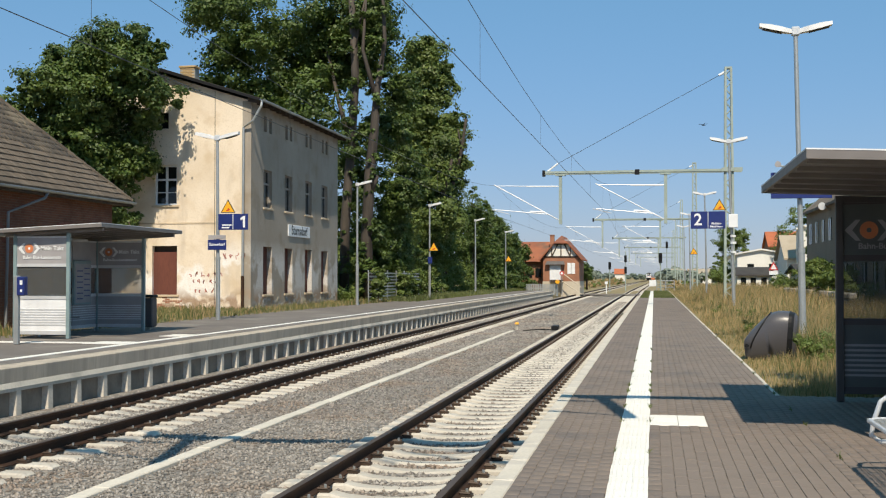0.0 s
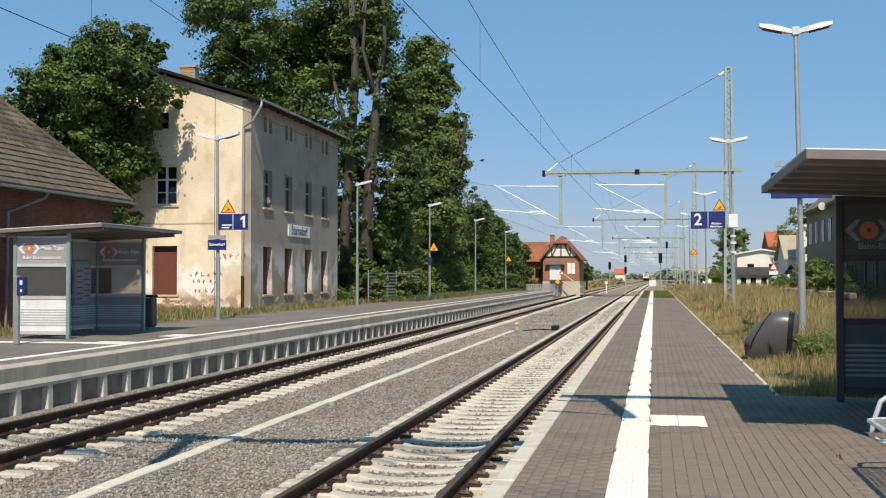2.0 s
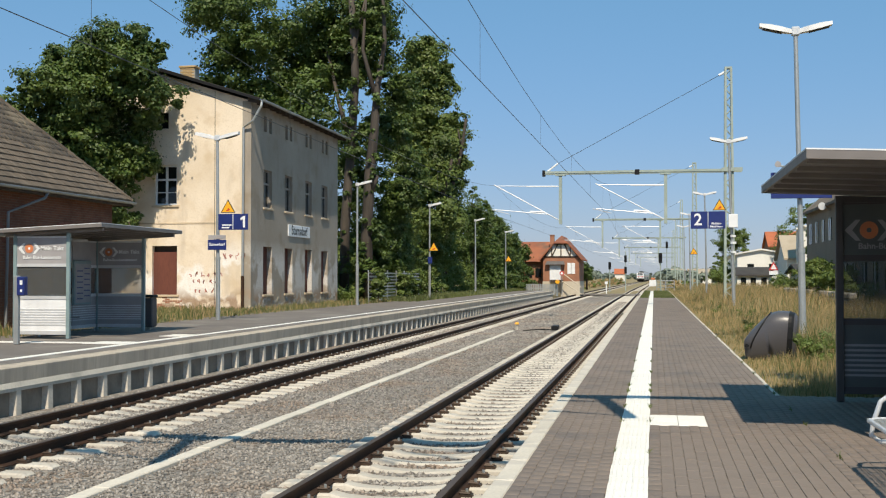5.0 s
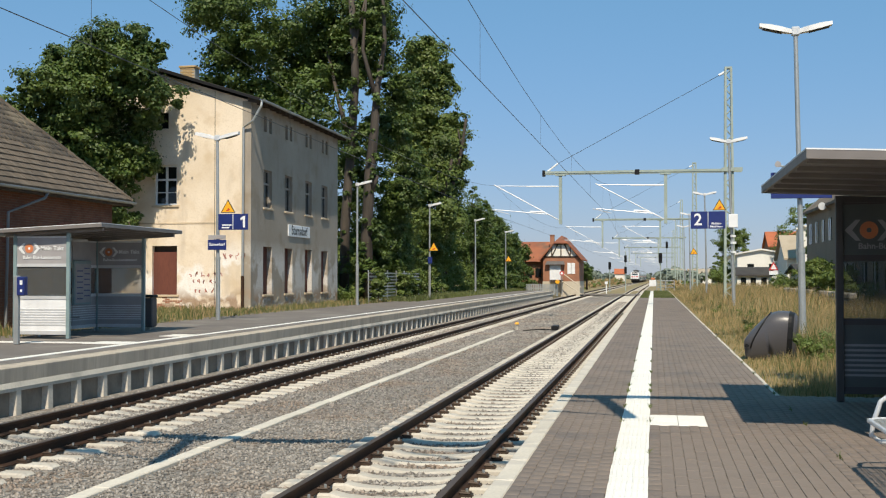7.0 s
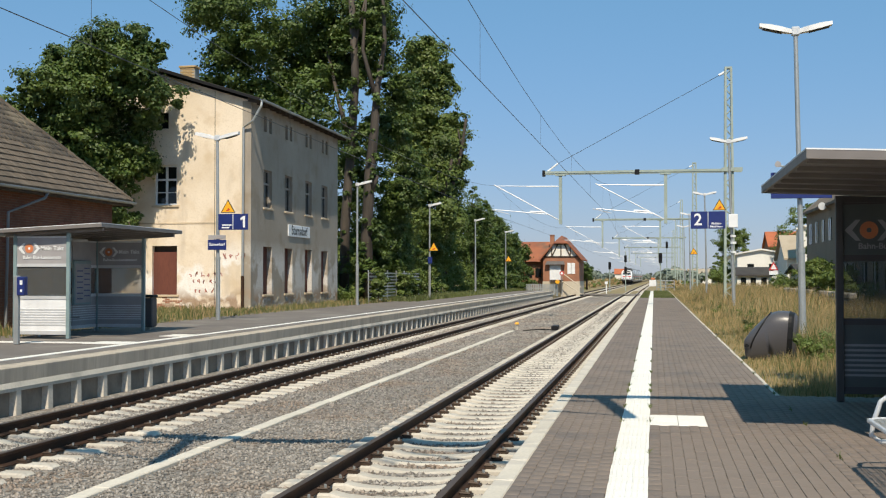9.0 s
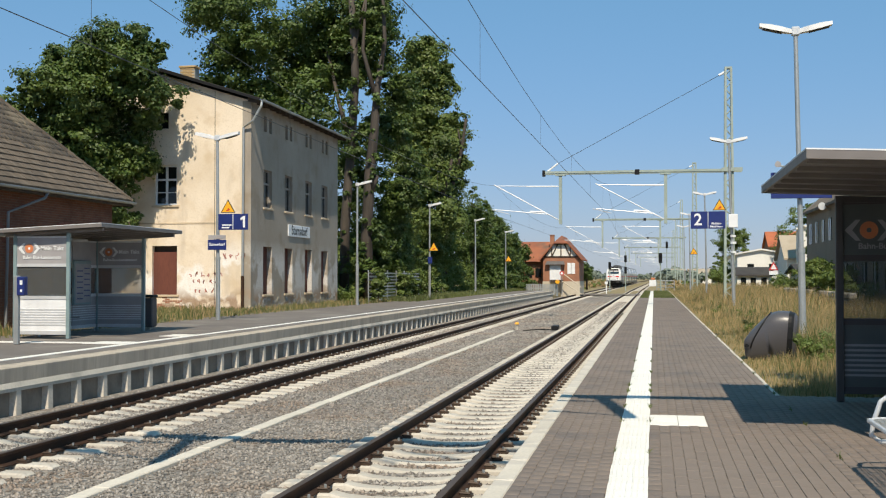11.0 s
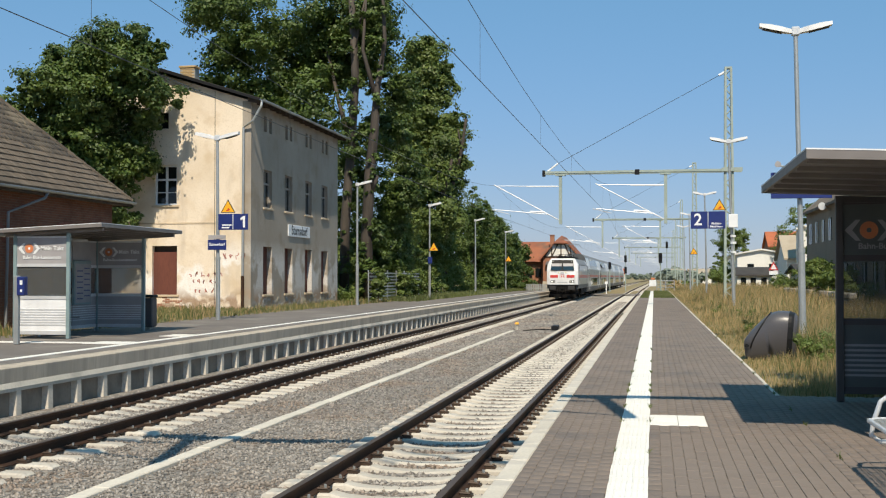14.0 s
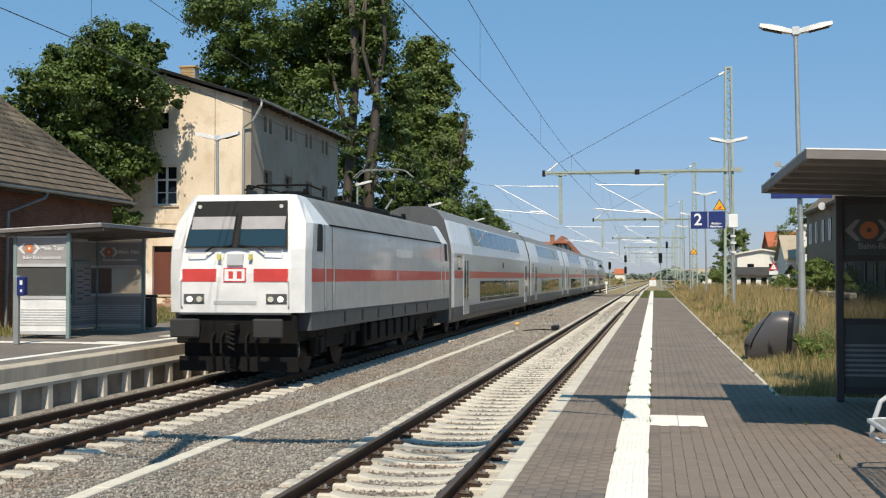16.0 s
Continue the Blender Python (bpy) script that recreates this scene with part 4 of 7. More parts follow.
def build_station_house():
    h = thing("station_house", "abandoned three-storey station house with flaking ochre plaster", "house")
    X0, Y0, Y1, XB, EAVE = -18.3, 51.8, 66.9, -27.0, 9.7
    cols = (54.2, 57.5, 60.98, 64.12)
    up = [(c - 0.62, c + 0.62, 4.86, 6.68) for c in cols]
    low = [(c - 0.65, c + 0.65, 0.71, 3.0) for c in cols]
    slits = [(c + d - 0.2, c + d + 0.2, 8.5, 9.25) for c in cols for d in (-0.38, 0.38)]
    g = Geo()
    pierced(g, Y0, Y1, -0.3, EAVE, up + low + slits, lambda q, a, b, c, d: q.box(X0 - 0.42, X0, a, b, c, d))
    part("wall", g, "shaded_plaster", h, "grey-brown trackside wall with rows of windows, shade painted into its plaster")
    g = Geo()
    holes = [(-23.03, -21.93, 4.91, 6.77), (-23.13, -21.9, 0.72, 3.0), (-22.8, -22.35, 8.5, 9.25)]
    pierced(g, XB, X0 - 0.42, -0.3, EAVE, holes, lambda q, a, b, c, d: q.box(a, b, Y0, Y0 + 0.42, c, d))
    ridge = -22.65
    slope = 0.31
    zr = EAVE + slope * (X0 - ridge)
    g.prism([(X0, EAVE), (ridge, zr), (XB, EAVE)], "y", Y0, Y0 + 0.42)
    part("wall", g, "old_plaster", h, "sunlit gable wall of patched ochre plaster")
    part("wall", Geo().box(XB, X0 - 0.42, Y1 - 0.4, Y1, -0.3, EAVE).box(XB, XB + 0.4, Y0 + 0.42, Y1 - 0.4, -0.3, EAVE).prism([(X0, EAVE), (ridge, zr), (XB, EAVE)], "y", Y1 - 0.4, Y1), "old_plaster", h)
    part("floor_slab", Geo().box(XB + 0.4, X0 - 0.42, Y0 + 0.42, Y1 - 0.4, 3.6, 3.8).box(XB + 0.4, X0 - 0.42, Y0 + 0.42, Y1 - 0.4, 7.3, 7.5), "wood_dark", h)
    e0, e1 = X0 + 0.55, XB - 0.5
    za = EAVE - slope * 0.55 + 0.12
    roof = Geo().prism([(e0, za), (ridge, zr + 0.12), (e1, EAVE - slope * 0.5 + 0.12), (e1, EAVE - slope * 0.5 + 0.24), (ridge, zr + 0.26), (e0, za + 0.12)], "y", Y0 - 0.35, Y1 + 0.35)
    roof = part("roof", roof, "felt", h, "low-pitched roof of black roofing felt")
    for k in range(17):
        y = Y0 - 0.2 + k * 0.96
        part("rafter_end", Geo().prism([(X0 - 0.1, EAVE - 0.06), (e0 - 0.05, za - 0.12), (e0 - 0.05, za), (X0 - 0.1, EAVE + 0.14)], "y", y, y + 0.12), "wood_dark", roof)
    part("verge_board", Geo().prism([(e0, za - 0.02), (ridge, zr + 0.1), (ridge, zr + 0.24), (e0, za + 0.1)], "y", Y0 - 0.38, Y0 - 0.352), "black", roof)
    gut = Geo()
    ring = [(e0 + 0.07 + 0.08 * math.cos(a), za + 0.06 + 0.08 * math.sin(a)) for a in [math.pi + i * math.pi / 6 for i in range(7)]]
    ring += [(p[0] * 1 + 0.0, p[1] + 0.012) for p in reversed(ring)]
    gut.prism(ring, "y", Y0 - 0.4, Y1 + 0.4)
    part("gutter", gut, "galv", h)
    dp = Geo().pipe([(e0 + 0.07, Y0 - 0.3, za), (e0 + 0.05, Y0 - 0.35, za - 0.25), (X0 + 0.2, Y0 - 0.3, 8.75), (X0 - 0.33, Y0 - 0.12, 8.45), (X0 - 0.36, Y0 - 0.1, 1.6)], 0.06, 10)
    part("downpipe", dp, "galv", h, "zinc downpipe bent round the corner")
    part("downpipe_foot", Geo().tube((X0 - 0.36, Y0 - 0.1, 1.6), (X0 - 0.36, Y0 - 0.1, -0.1), 0.075, 10), "rail_side", h, "rusty standpipe foot")
    part("lightning_rod_line", Geo().pipe([(X0 - 1.75, Y0 - 0.03, 10.2), (X0 - 1.75, Y0 - 0.03, 0.3)], 0.012, 6), "wire", h)
    ch = part("chimney", Geo().box(-22.3, -21.56, 53.0, 53.55, 10.6, 11.55), "mortar", h, "yellow brick chimney")
    one = Geo().box(0.0, 0.235, -0.012, 0.1, 0.004, 0.062, bevel=0.004).mesh("brick", "brick_yellow")
    for row in range(11):
        for k in range(4):
            x = -22.3 + 0.245 * k - (0.12 if row % 2 else 0)
            if -22.31 < x < -21.7:
                part("brick", one, "brick_yellow", ch, at=pose(x, 53.0, 10.72 + 0.075 * row))
    part("chimney_cap", Geo().box(-22.36, -21.5, 52.95, 53.6, 11.55, 11.66, bevel=0.02), "brick_yellow", ch)
    for a, b, c, d in up:
        sash_side(h, a, b, c, d, X0)
    for a, b, c, d in slits:
        part("window", Geo().box(X0 - 0.25, X0 - 0.22, a, b, c, d), "glass", h)
    for a, b, c, d in low:
        w = part("boarded_window", Geo().box(X0 - 0.3, X0 - 0.26, a, b, c, d), "shutter", h, "red-brown boards in a ground-floor opening")
        part("window_sill", Geo().box(X0 - 0.26, X0 + 0.06, a - 0.1, b + 0.1, c - 0.1, c, bevel=0.012), "plaster", w)
    sash_front(h, *holes[0][:2], *holes[0][2:], Y0, "white cross-barred window with broken panes")
    w = part("boarded_window", Geo().box(holes[1][0], holes[1][1], Y0 + 0.16, Y0 + 0.2, 0.72, 2.72), "shutter", h, "red-brown boarded ground-floor opening")
    # dark strip above the boards stands in for the lintel's shadow
    part("lintel_shadow_box", Geo().box(holes[1][0], holes[1][1], Y0 + 0.3, Y0 + 0.34, 2.72, 3.0), "wood_dark", w)
    part("window_sill", Geo().box(holes[1][0] - 0.1, holes[1][1] + 0.1, Y0 - 0.06, Y0 + 0.16, 0.62, 0.72, bevel=0.012), "plaster", w)
    part("window", Geo().box(holes[2][0], holes[2][1], Y0 + 0.2, Y0 + 0.23, 8.5, 9.25), "glass", h)
    part("string_course", Geo().box(-24, X0 - 0.6, Y0 - 0.02, Y0 + 0.01, 4.02, 4.09), "plaster", h)
    # rubble showing where the plaster has fallen from the foot of the wall
    st = Geo()
    for k in range(90):
        y, z = rnd.uniform(Y0 + 0.1, Y1 - 0.2), rnd.triangular(0.0, 0.6, 0.05)
        s = rnd.uniform(0.12, 0.3)
        st.box(X0 - 0.1, X0 + rnd.uniform(0.004, 0.014), y - s, y + s, z, z + s * 0.8, bevel=0.03 if s > 0.15 else 0)
    part("rubble_footing", st, "rubble", h)["kind"] = "stuff"
    # bricks bared below the boarded window
    brick = Geo().box(0.0, 0.24, -0.008, 0.05, 0.0, 0.068, bevel=0.006).mesh("brick", "brick_orange")
    for row in range(8):
        for k in range(8):
            x = -23.5 + 0.252 * k + (0.126 if row % 2 else 0.0)
            if rnd.random() < 0.86 - 0.06 * row and abs(x + 22.5) < 1.05 - 0.08 * row + rnd.uniform(-0.2, 0.2):
                part("brick", brick, "brick_orange", h, at=pose(x, Y0, 0.0 + 0.078 * row))
    # enamel name board
    b = part("name_board", Geo().box(X0, X0 + 0.05, 57.35, 61.1, 3.62, 4.22, bevel=0.01), "white", h, "white enamel name board with black lettering")
    letters("Stumsdorf", 0.66, "black", b, on_side(X0 + 0.055, 59.22, 3.93), bold=0.006)
    # faded scrawl on the gable
    q = random.Random(7)
    for row, (n, z, size) in enumerate(((6, 1.55, 0.26), (5, 1.2, 0.24), (4, 0.8, 0.24), (4, 2.35, 0.3))):
        sc = Geo()
        for k in range(n):
            x = (-21.3 if row < 3 else -18.9 - 0.75) + 0.29 * k + (0.1 * row if row < 3 else 0)
            pts = [(x + q.uniform(0, size * 0.7), z + q.uniform(0, size)) for _ in range(5)]
            for a, b2 in zip(pts, pts[1:]):
                ln = math.hypot(b2[0] - a[0], b2[1] - a[1]) or 1
                ox, oz = -(b2[1] - a[1]) / ln * 0.02, (b2[0] - a[0]) / ln * 0.02
                sc.prism([(a[0] - ox, a[1] - oz), (a[0] + ox, a[1] + oz), (b2[0] + ox, b2[1] + oz), (b2[0] - ox, b2[1] - oz)], "y", Y0 - 0.004, Y0 - 0.001)
        part("scrawl", sc, "graffiti", h, "faded red spray-paint scrawl")
    return h


def build_shed():
    h = thing("goods_shed", "red brick goods shed with a mossy grey-brown tiled hip roof", "building")
    XE, YE, ZE, W = -18.2, 39.0, 4.2, 4.2
    wall = Geo()
    holes = [(y - 0.8, y + 0.8, 0.8, 2.6) for y in (26.0, 30.5, 35.2)]
    pierced(wall, 12.0, YE - 0.5, -0.3, ZE, holes, lambda q, a, b, c, d: q.box(XE - 0.9, XE - 0.5, a, b, c, d))
    wall.box(XE - 2 * W, XE - 0.9, YE - 0.9, YE - 0.5, -0.3, ZE)
    wall = part("wall", wall, "brickwork", h, "dark red brick wall")
    for a, b, c, d in holes:
        w = part("window", Geo().box(XE - 0.8, XE - 0.77, a, b, c, d), "glass", h)
        ym = (a + b) / 2
        arch = Geo()
        for k in range(11):
            t0, t1 = math.pi * k / 11 + 0.02, math.pi * (k + 1) / 11 - 0.02
            p = [(ym + 0.95 * math.cos(t), d + 0.45 * math.sin(t)) for t in (t0, t1)] + [(ym + 1.2 * math.cos(t), d + 0.72 * math.sin(t)) for t in (t1, t0)]
            arch.prism(p, "x", XE - 0.6, XE - 0.46)
        part("brick_arch", arch, "brick", w)
    deck = Geo()
    deck.add([(XE, 12, ZE), (XE, YE, ZE), (XE - W, YE - W, ZE + W), (XE - W, 12, ZE + W), (XE - 2 * W, YE, ZE), (XE - 2 * W, 12, ZE)], [(0, 1, 2, 3), (1, 4, 2), (4, 5, 3, 2)])
    deck.add([(XE, 12, ZE - 0.12), (XE, YE, ZE - 0.12), (XE - 2 * W, YE, ZE - 0.12), (XE - 2 * W, 12, ZE - 0.12)], [(0, 1, 2, 3)])
    roof = part("roof", deck, "rooftile", h)
    part("fascia", Geo().box(XE - 0.02, XE + 0.02, 12, YE, ZE - 0.16, ZE - 0.01).box(XE - 2 * W, XE, YE - 0.02, YE + 0.02, ZE - 0.16, ZE - 0.01), "wood_dark", roof)
    gut = Geo()
    ring = [(XE + 0.09 + 0.075 * math.cos(a), ZE - 0.02 + 0.075 * math.sin(a)) for a in [math.pi + i * math.pi / 6 for i in range(7)]]
    ring += [(p[0], p[1] + 0.012) for p in reversed(ring)]
    gut.prism(ring, "y", 12, YE + 0.1)
    part("gutter", gut, "galv", h)
    part("downpipe", Geo().pipe([(XE + 0.09, 33.0, ZE - 0.08), (XE + 0.05, 32.9, ZE - 0.25), (XE - 0.4, 31.6, ZE - 0.75), (XE - 0.4, 31.5, 0)], 0.045, 8), "train_roof", h)
    # tiles on the slope towards the line: the lowest courses singly, the others joined
    c45 = math.sqrt(0.5)
    tm = Geo()
    tm.add([(0, 0, 0.004), (0, 0.232, 0.004), (-0.36 * c45, 0.232, 0.36 * c45 + 0.004), (-0.36 * c45, 0, 0.36 * c45 + 0.004), (0.03, 0, 0.07), (0.03, 0.232, 0.07), (-0.34 * c45, 0.232, 0.36 * c45 + 0.02), (-0.34 * c45, 0, 0.36 * c45 + 0.02)],
           [(4, 5, 6, 7), (0, 1, 5, 4), (1, 2, 6, 5), (3, 0, 4, 7)])
    tile = tm.mesh("roof_tile", "rooftile")
    base = np.array([tuple(v.co) for v in tile.vertices])
    fq = np.array([tuple(p.vertices) for p in tile.polygons])
    P, F, n = [], [], 0
    for row in range(21):
        s = row * 0.2
        y = 24.0 + (0.118 if row % 2 else 0)
        while y < YE - s - 0.2:
            o = Vector((XE - s + rnd.uniform(0, 0.008), y, ZE + s + rnd.uniform(0, 0.012)))
            if n < 290 and y > 28 + 0.3 * row:
                part("roof_tile", tile, "rooftile", roof, at=Matrix.Translation(o))
                n += 1
            else:
                F.append(fq + 8 * len(P))
                P.append(base + np.array(o))
            y += 0.238
    big_mesh("roof_tiles", np.concatenate(P), np.concatenate(F), "rooftile", parent=roof)
    hip = Geo()
    for k in range(17):
        a = Vector((XE - 0.24 * k, YE - 0.24 * k, ZE + 0.24 * k + 0.03))
        hip.tube(a, a + Vector((-0.26, -0.26, 0.27)), 0.1, 7, r2=0.08)
    part("hip_tiles", hip, "rooftile", roof)
    return h


build_station_house()
build_shed()

# ---------------------------------------------------------------- platform furniture


def shelter(label, ox, oy, oz, side, length, dark, high):
    """A waiting shelter open to the line. side: +1 when its back lies towards +x. Local depth 0 (front posts) to 1.45."""
    s = thing("waiting_shelter", label, "shelter", "platform shelters")

    def X(d):
        return ox + side * d

    def bx(g, d0, d1, y0, y1, z0, z1, mi=0, bevel=0.0):
        a, b = sorted((X(d0), X(d1)))
        return g.box(a, b, oy + y0, oy + y1, oz + z0, oz + z1, mi, bevel)

    # dark: the roof's shade is painted into frame, panel and print colours
    frame_m = "frame_dark" if dark else "frame_teal"
    for d in (0.0, 1.4):
        for y in (0.0, length - 0.09):
            part("post", bx(Geo(), d, d + 0.09, y, y + 0.09, 0, 2.50 + high * 0.8 - 0.03 * d, bevel=0.008), frame_m, s)
    pan = "panel_dark" if dark else "panel_grey"

    rail_m = frame_m if dark else "alu"

    def unit(along, a, b, at):
        """One wall bay: frosted top panel, glass, ribbed bottom panel, between rails."""
        def put_box(g, u0, u1, z0, z1, t0, t1, bevel=0.0):
            return bx(g, u0, u1, at + t0, at + t1, z0, z1, 0, bevel) if along == "d" else bx(g, at + t0, at + t1, u0, u1, z0, z1, 0, bevel)
        w = part("wall_unit", put_box(Geo(), a, b, 2.46, 2.50, 0.02, 0.07), rail_m, s)
        for z0, z1 in ((0.10, 0.19), (0.96, 1.04), (1.75, 1.83)):
            part("cross_rail", put_box(Geo(), a, b, z0, z1, 0.02, 0.07), rail_m, w)
        part("top_panel", put_box(Geo(), a, b, 1.83, 2.46, 0.035, 0.055), pan, w)
        g = part("glass_pane", put_box(Geo(), a, b, 1.04, 1.75, 0.04, 0.05), "glass_clear", w)
        g.visible_shadow = False
        # inner bays get a greyer panel as painted shade, the near one stays white
        part("bottom_panel", put_box(Geo(), a, b, 0.19, 0.96, 0.035, 0.055), pan if dark or along == "y" or at > 1 else "white", w)
        st = Geo()
        for k in range(7):
            z = 0.32 + 0.062 * k
            put_box(st, a + 0.01, b - 0.01, z, z + 0.028, 0.028, 0.062)
        part("rib_strip", st, "panel_grey" if dark else "alu", w)
        return w

    near, far = unit("d", 0.09, 1.4, 0.0), unit("d", 0.09, 1.4, length - 0.09)
    bays = max(1, round(length / 1.45))
    step = (length - 0.18) / bays
    back = []
    for k in range(bays):
        back.append(unit("y", 0.09 + k * step + 0.02, 0.09 + (k + 1) * step - 0.02, 1.4))
    # network emblem: two brackets and a ring, with a line of words
    shown = far if dark else near
    y_face = oy + (length - 0.09 + 0.028 if dark else 0.028)
    for w, yf in ((shown, y_face),) if dark else ((near, y_face), (far, oy + length - 0.09 + 0.028)):
        cx, cz = (X(1.08), oz + 2.2) if not dark else (X(0.40), oz + 2.14)
        em = Geo()
        for sx in (-1, 1):
            em.prism([(cx + sx * 0.1, cz + 0.13), (cx + sx * 0.16, cz + 0.13), (cx + sx * 0.29, cz), (cx + sx * 0.16, cz - 0.13), (cx + sx * 0.1, cz - 0.13), (cx + sx * 0.2, cz)], "y", yf - 0.004, yf + 0.006)
        part("emblem", em, "white" if not dark else "panel_grey", w)
        part("emblem_disc", Geo().tube((cx, yf - 0.004, cz), (cx, yf + 0.006, cz), 0.11, 20), "orange", w)
        part("emblem_core", Geo().tube((cx, yf - 0.007, cz), (cx, yf + 0.006, cz), 0.03, 16), "white" if not dark else "panel_dark", w)
        if dark:
            letters("Bahn-Bus-Landesnetz", 0.105, "panel_grey", w, on_front(cx + 0.32, yf - 0.006, cz - 0.2), bold=0.002)
        else:
            letters("Mein Takt", 0.15, "white", w, on_front(cx + 0.61, yf - 0.006, cz), bold=0.003)
            letters("Bahn-Bus-Landesnetz", 0.118, "white", w, on_front(X(0.74), yf - 0.006, cz - 0.22), bold=0.0018)
    # timetable case on the back wall
    case = part("timetable_case", bx(Geo(), 1.30, 1.38, 2.75, 3.7, 0.75, 1.95, bevel=0.01), frame_m, s)
    part("timetable_sheet", bx(Geo(), 1.29, 1.299, 2.81, 3.64, 0.81, 1.86), "panel_grey", case, "grey-blue printed timetable sheet")
    bars = Geo()
    for k in range(12):
        bx(bars, 1.286, 1.2895, 2.87 + 0.4 * (k % 2), 3.2 + 0.4 * (k % 2), 0.9 + 0.075 * k, 0.93 + 0.075 * k)
    part("print_bar", bars, "blue", case)["kind"] = "stuff"
    # roof: trays falling to the back, a frame round it, beams below
    d0, d1, y0, y1 = (-0.89, 1.80, -0.08, length) if dark else (-0.95, 1.80, -0.24, length + 0.3)
    za, zb = 2.60 + high + (0.05 if dark else 0.0), 2.52 + high * 0.6 + (0.03 if dark else 0.0)

    def z_at(d):
        return oz + za + (zb - za) * (d - d0) / (d1 - d0)

    def slab(g, a, b, ya, yb, lo, hi):
        pts = [(X(a), z_at(a) + lo), (X(b), z_at(b) + lo), (X(b), z_at(b) + hi), (X(a), z_at(a) + hi)]
        return g.prism(pts if side > 0 else pts[::-1], "y", oy + ya, oy + yb)

    roof = part("roof", slab(Geo(), d0 + 0.03, d1 - 0.03, y0 + 0.03, y1 - 0.03, 0.0, 0.05), "roof_sheet", s)
    rim = Geo()
    slab(rim, d0, d0 + 0.03, y0, y1, -0.03, 0.052)
    slab(rim, d1 - 0.03, d1, y0, y1, -0.03, 0.052)
    slab(rim, d0 + 0.03, d1 - 0.03, y0, y0 + 0.03, -0.03, 0.052)
    slab(rim, d0 + 0.03, d1 - 0.03, y1 - 0.03, y1, -0.03, 0.052)
    part("roof_rim", rim, "roof_sheet", roof)
    part("roof_trim", slab(slab(slab(slab(Geo(), d0 - 0.004, d0 + 0.034, y0 - 0.004, y1 + 0.004, 0.052, 0.066), d1 - 0.034, d1 + 0.004, y0 - 0.004, y1 + 0.004, 0.052, 0.066), d0 + 0.034, d1 - 0.034, y0 - 0.004, y0 + 0.034, 0.052, 0.066), d0 + 0.034, d1 - 0.034, y1 - 0.034, y1 + 0.004, 0.052, 0.066), "white", roof)
    n = 6
    for k in range(n):
        y = y0 + 0.35 + k * (y1 - y0 - 0.7) / (n - 1)
        part("roof_tray", slab(Geo(), d0 + 0.04, d1 - 0.04, y - 0.06, y + 0.06, -0.045, -0.001), "roof_sheet", roof)
    for y in (0.0, length - 0.09):
        part("roof_beam", slab(Geo(), 0.0 if dark else d0 + 0.1, d1 - 0.1, y, y + 0.09, -0.12, -0.046), frame_m if dark else "roof_sheet", roof)
    part("roof_gutter", Geo().tube((X(d1 + 0.05), oy + y0, oz + zb - 0.05), (X(d1 + 0.05), oy + y1, oz + zb - 0.05), 0.06, 8), "alu", roof)
    # bench along the back
    bench = part("bench", bx(Geo(), 0.95, 1.32, 0.4, 2.4, 0.43, 0.46, bevel=0.01), "panel_dark", s)
    part("bench_leg", bx(bx(Geo(), 1.1, 1.16, 0.6, 0.66, 0, 0.43), 1.1, 1.16, 2.1, 2.16, 0, 0.43), "galv", bench)
    return s


def lamp_post(x, y, z, h, arms, lean=0.0, thick=0.065):
    """A slim galvanised lamp post; arms: +1, -1 or both, for its flat heads along x."""
    L = thing("platform_lamp", "galvanised platform lamp post with %s white lamp head%s" % (("two raised", "s") if len(arms) == 2 else ("one flat", "")), "lamp post", "platform lamps")
    top = (x + lean, y, z + h)
    g = Geo()
    mid = (x + lean * 0.25, y, z + 2.2)
    g.tube((x, y, z - 0.1), mid, thick * 1.25, 12)
    g.tube(mid, top, thick * 0.95, 12, r2=thick * 0.75)
    part("pole", g, "galv", L, smooth=False)
    part("collar", Geo().tube((mid[0], y, mid[2] - 0.05), (mid[0] + 0.003, y, mid[2] + 0.05), thick * 1.4, 12), "galv", L)
    part("pole_cap", Geo().box(top[0] - 0.09, top[0] + 0.09, y - 0.08, y + 0.08, top[2] - 0.1, top[2] + 0.1, bevel=0.02), "alu", L)
    for s in arms:
        hd = Geo()
        a, b = 0.06 * s, 0.80 * s
        rings = []
        for d, lift, hw, th in ((a, -0.02, 0.07, 0.07), (0.28 * s, 0.03, 0.12, 0.095), (0.55 * s, 0.09, 0.14, 0.10), (b, 0.15, 0.11, 0.07)):
            X, Z = top[0] + d, top[2] + lift
            rings.append([(X, y - hw, Z - th * 0.5), (X, y + hw, Z - th * 0.5), (X, y + hw * 0.85, Z + th * 0.6), (X, y, Z + th), (X, y - hw * 0.85, Z + th * 0.6)])
        hd.loft(rings)
        hd = part("lamp_head", hd, "lens", L)
        gl = Geo()
        gl.add([(top[0] + 0.3 * s, y - 0.1, top[2] - 0.035), (top[0] + 0.3 * s, y + 0.1, top[2] - 0.035), (top[0] + 0.74 * s, y + 0.09, top[2] + 0.07), (top[0] + 0.74 * s, y - 0.09, top[2] + 0.07)], [(0, 1, 2, 3)])
        part("lamp_cover", gl, "black", hd)
    return L


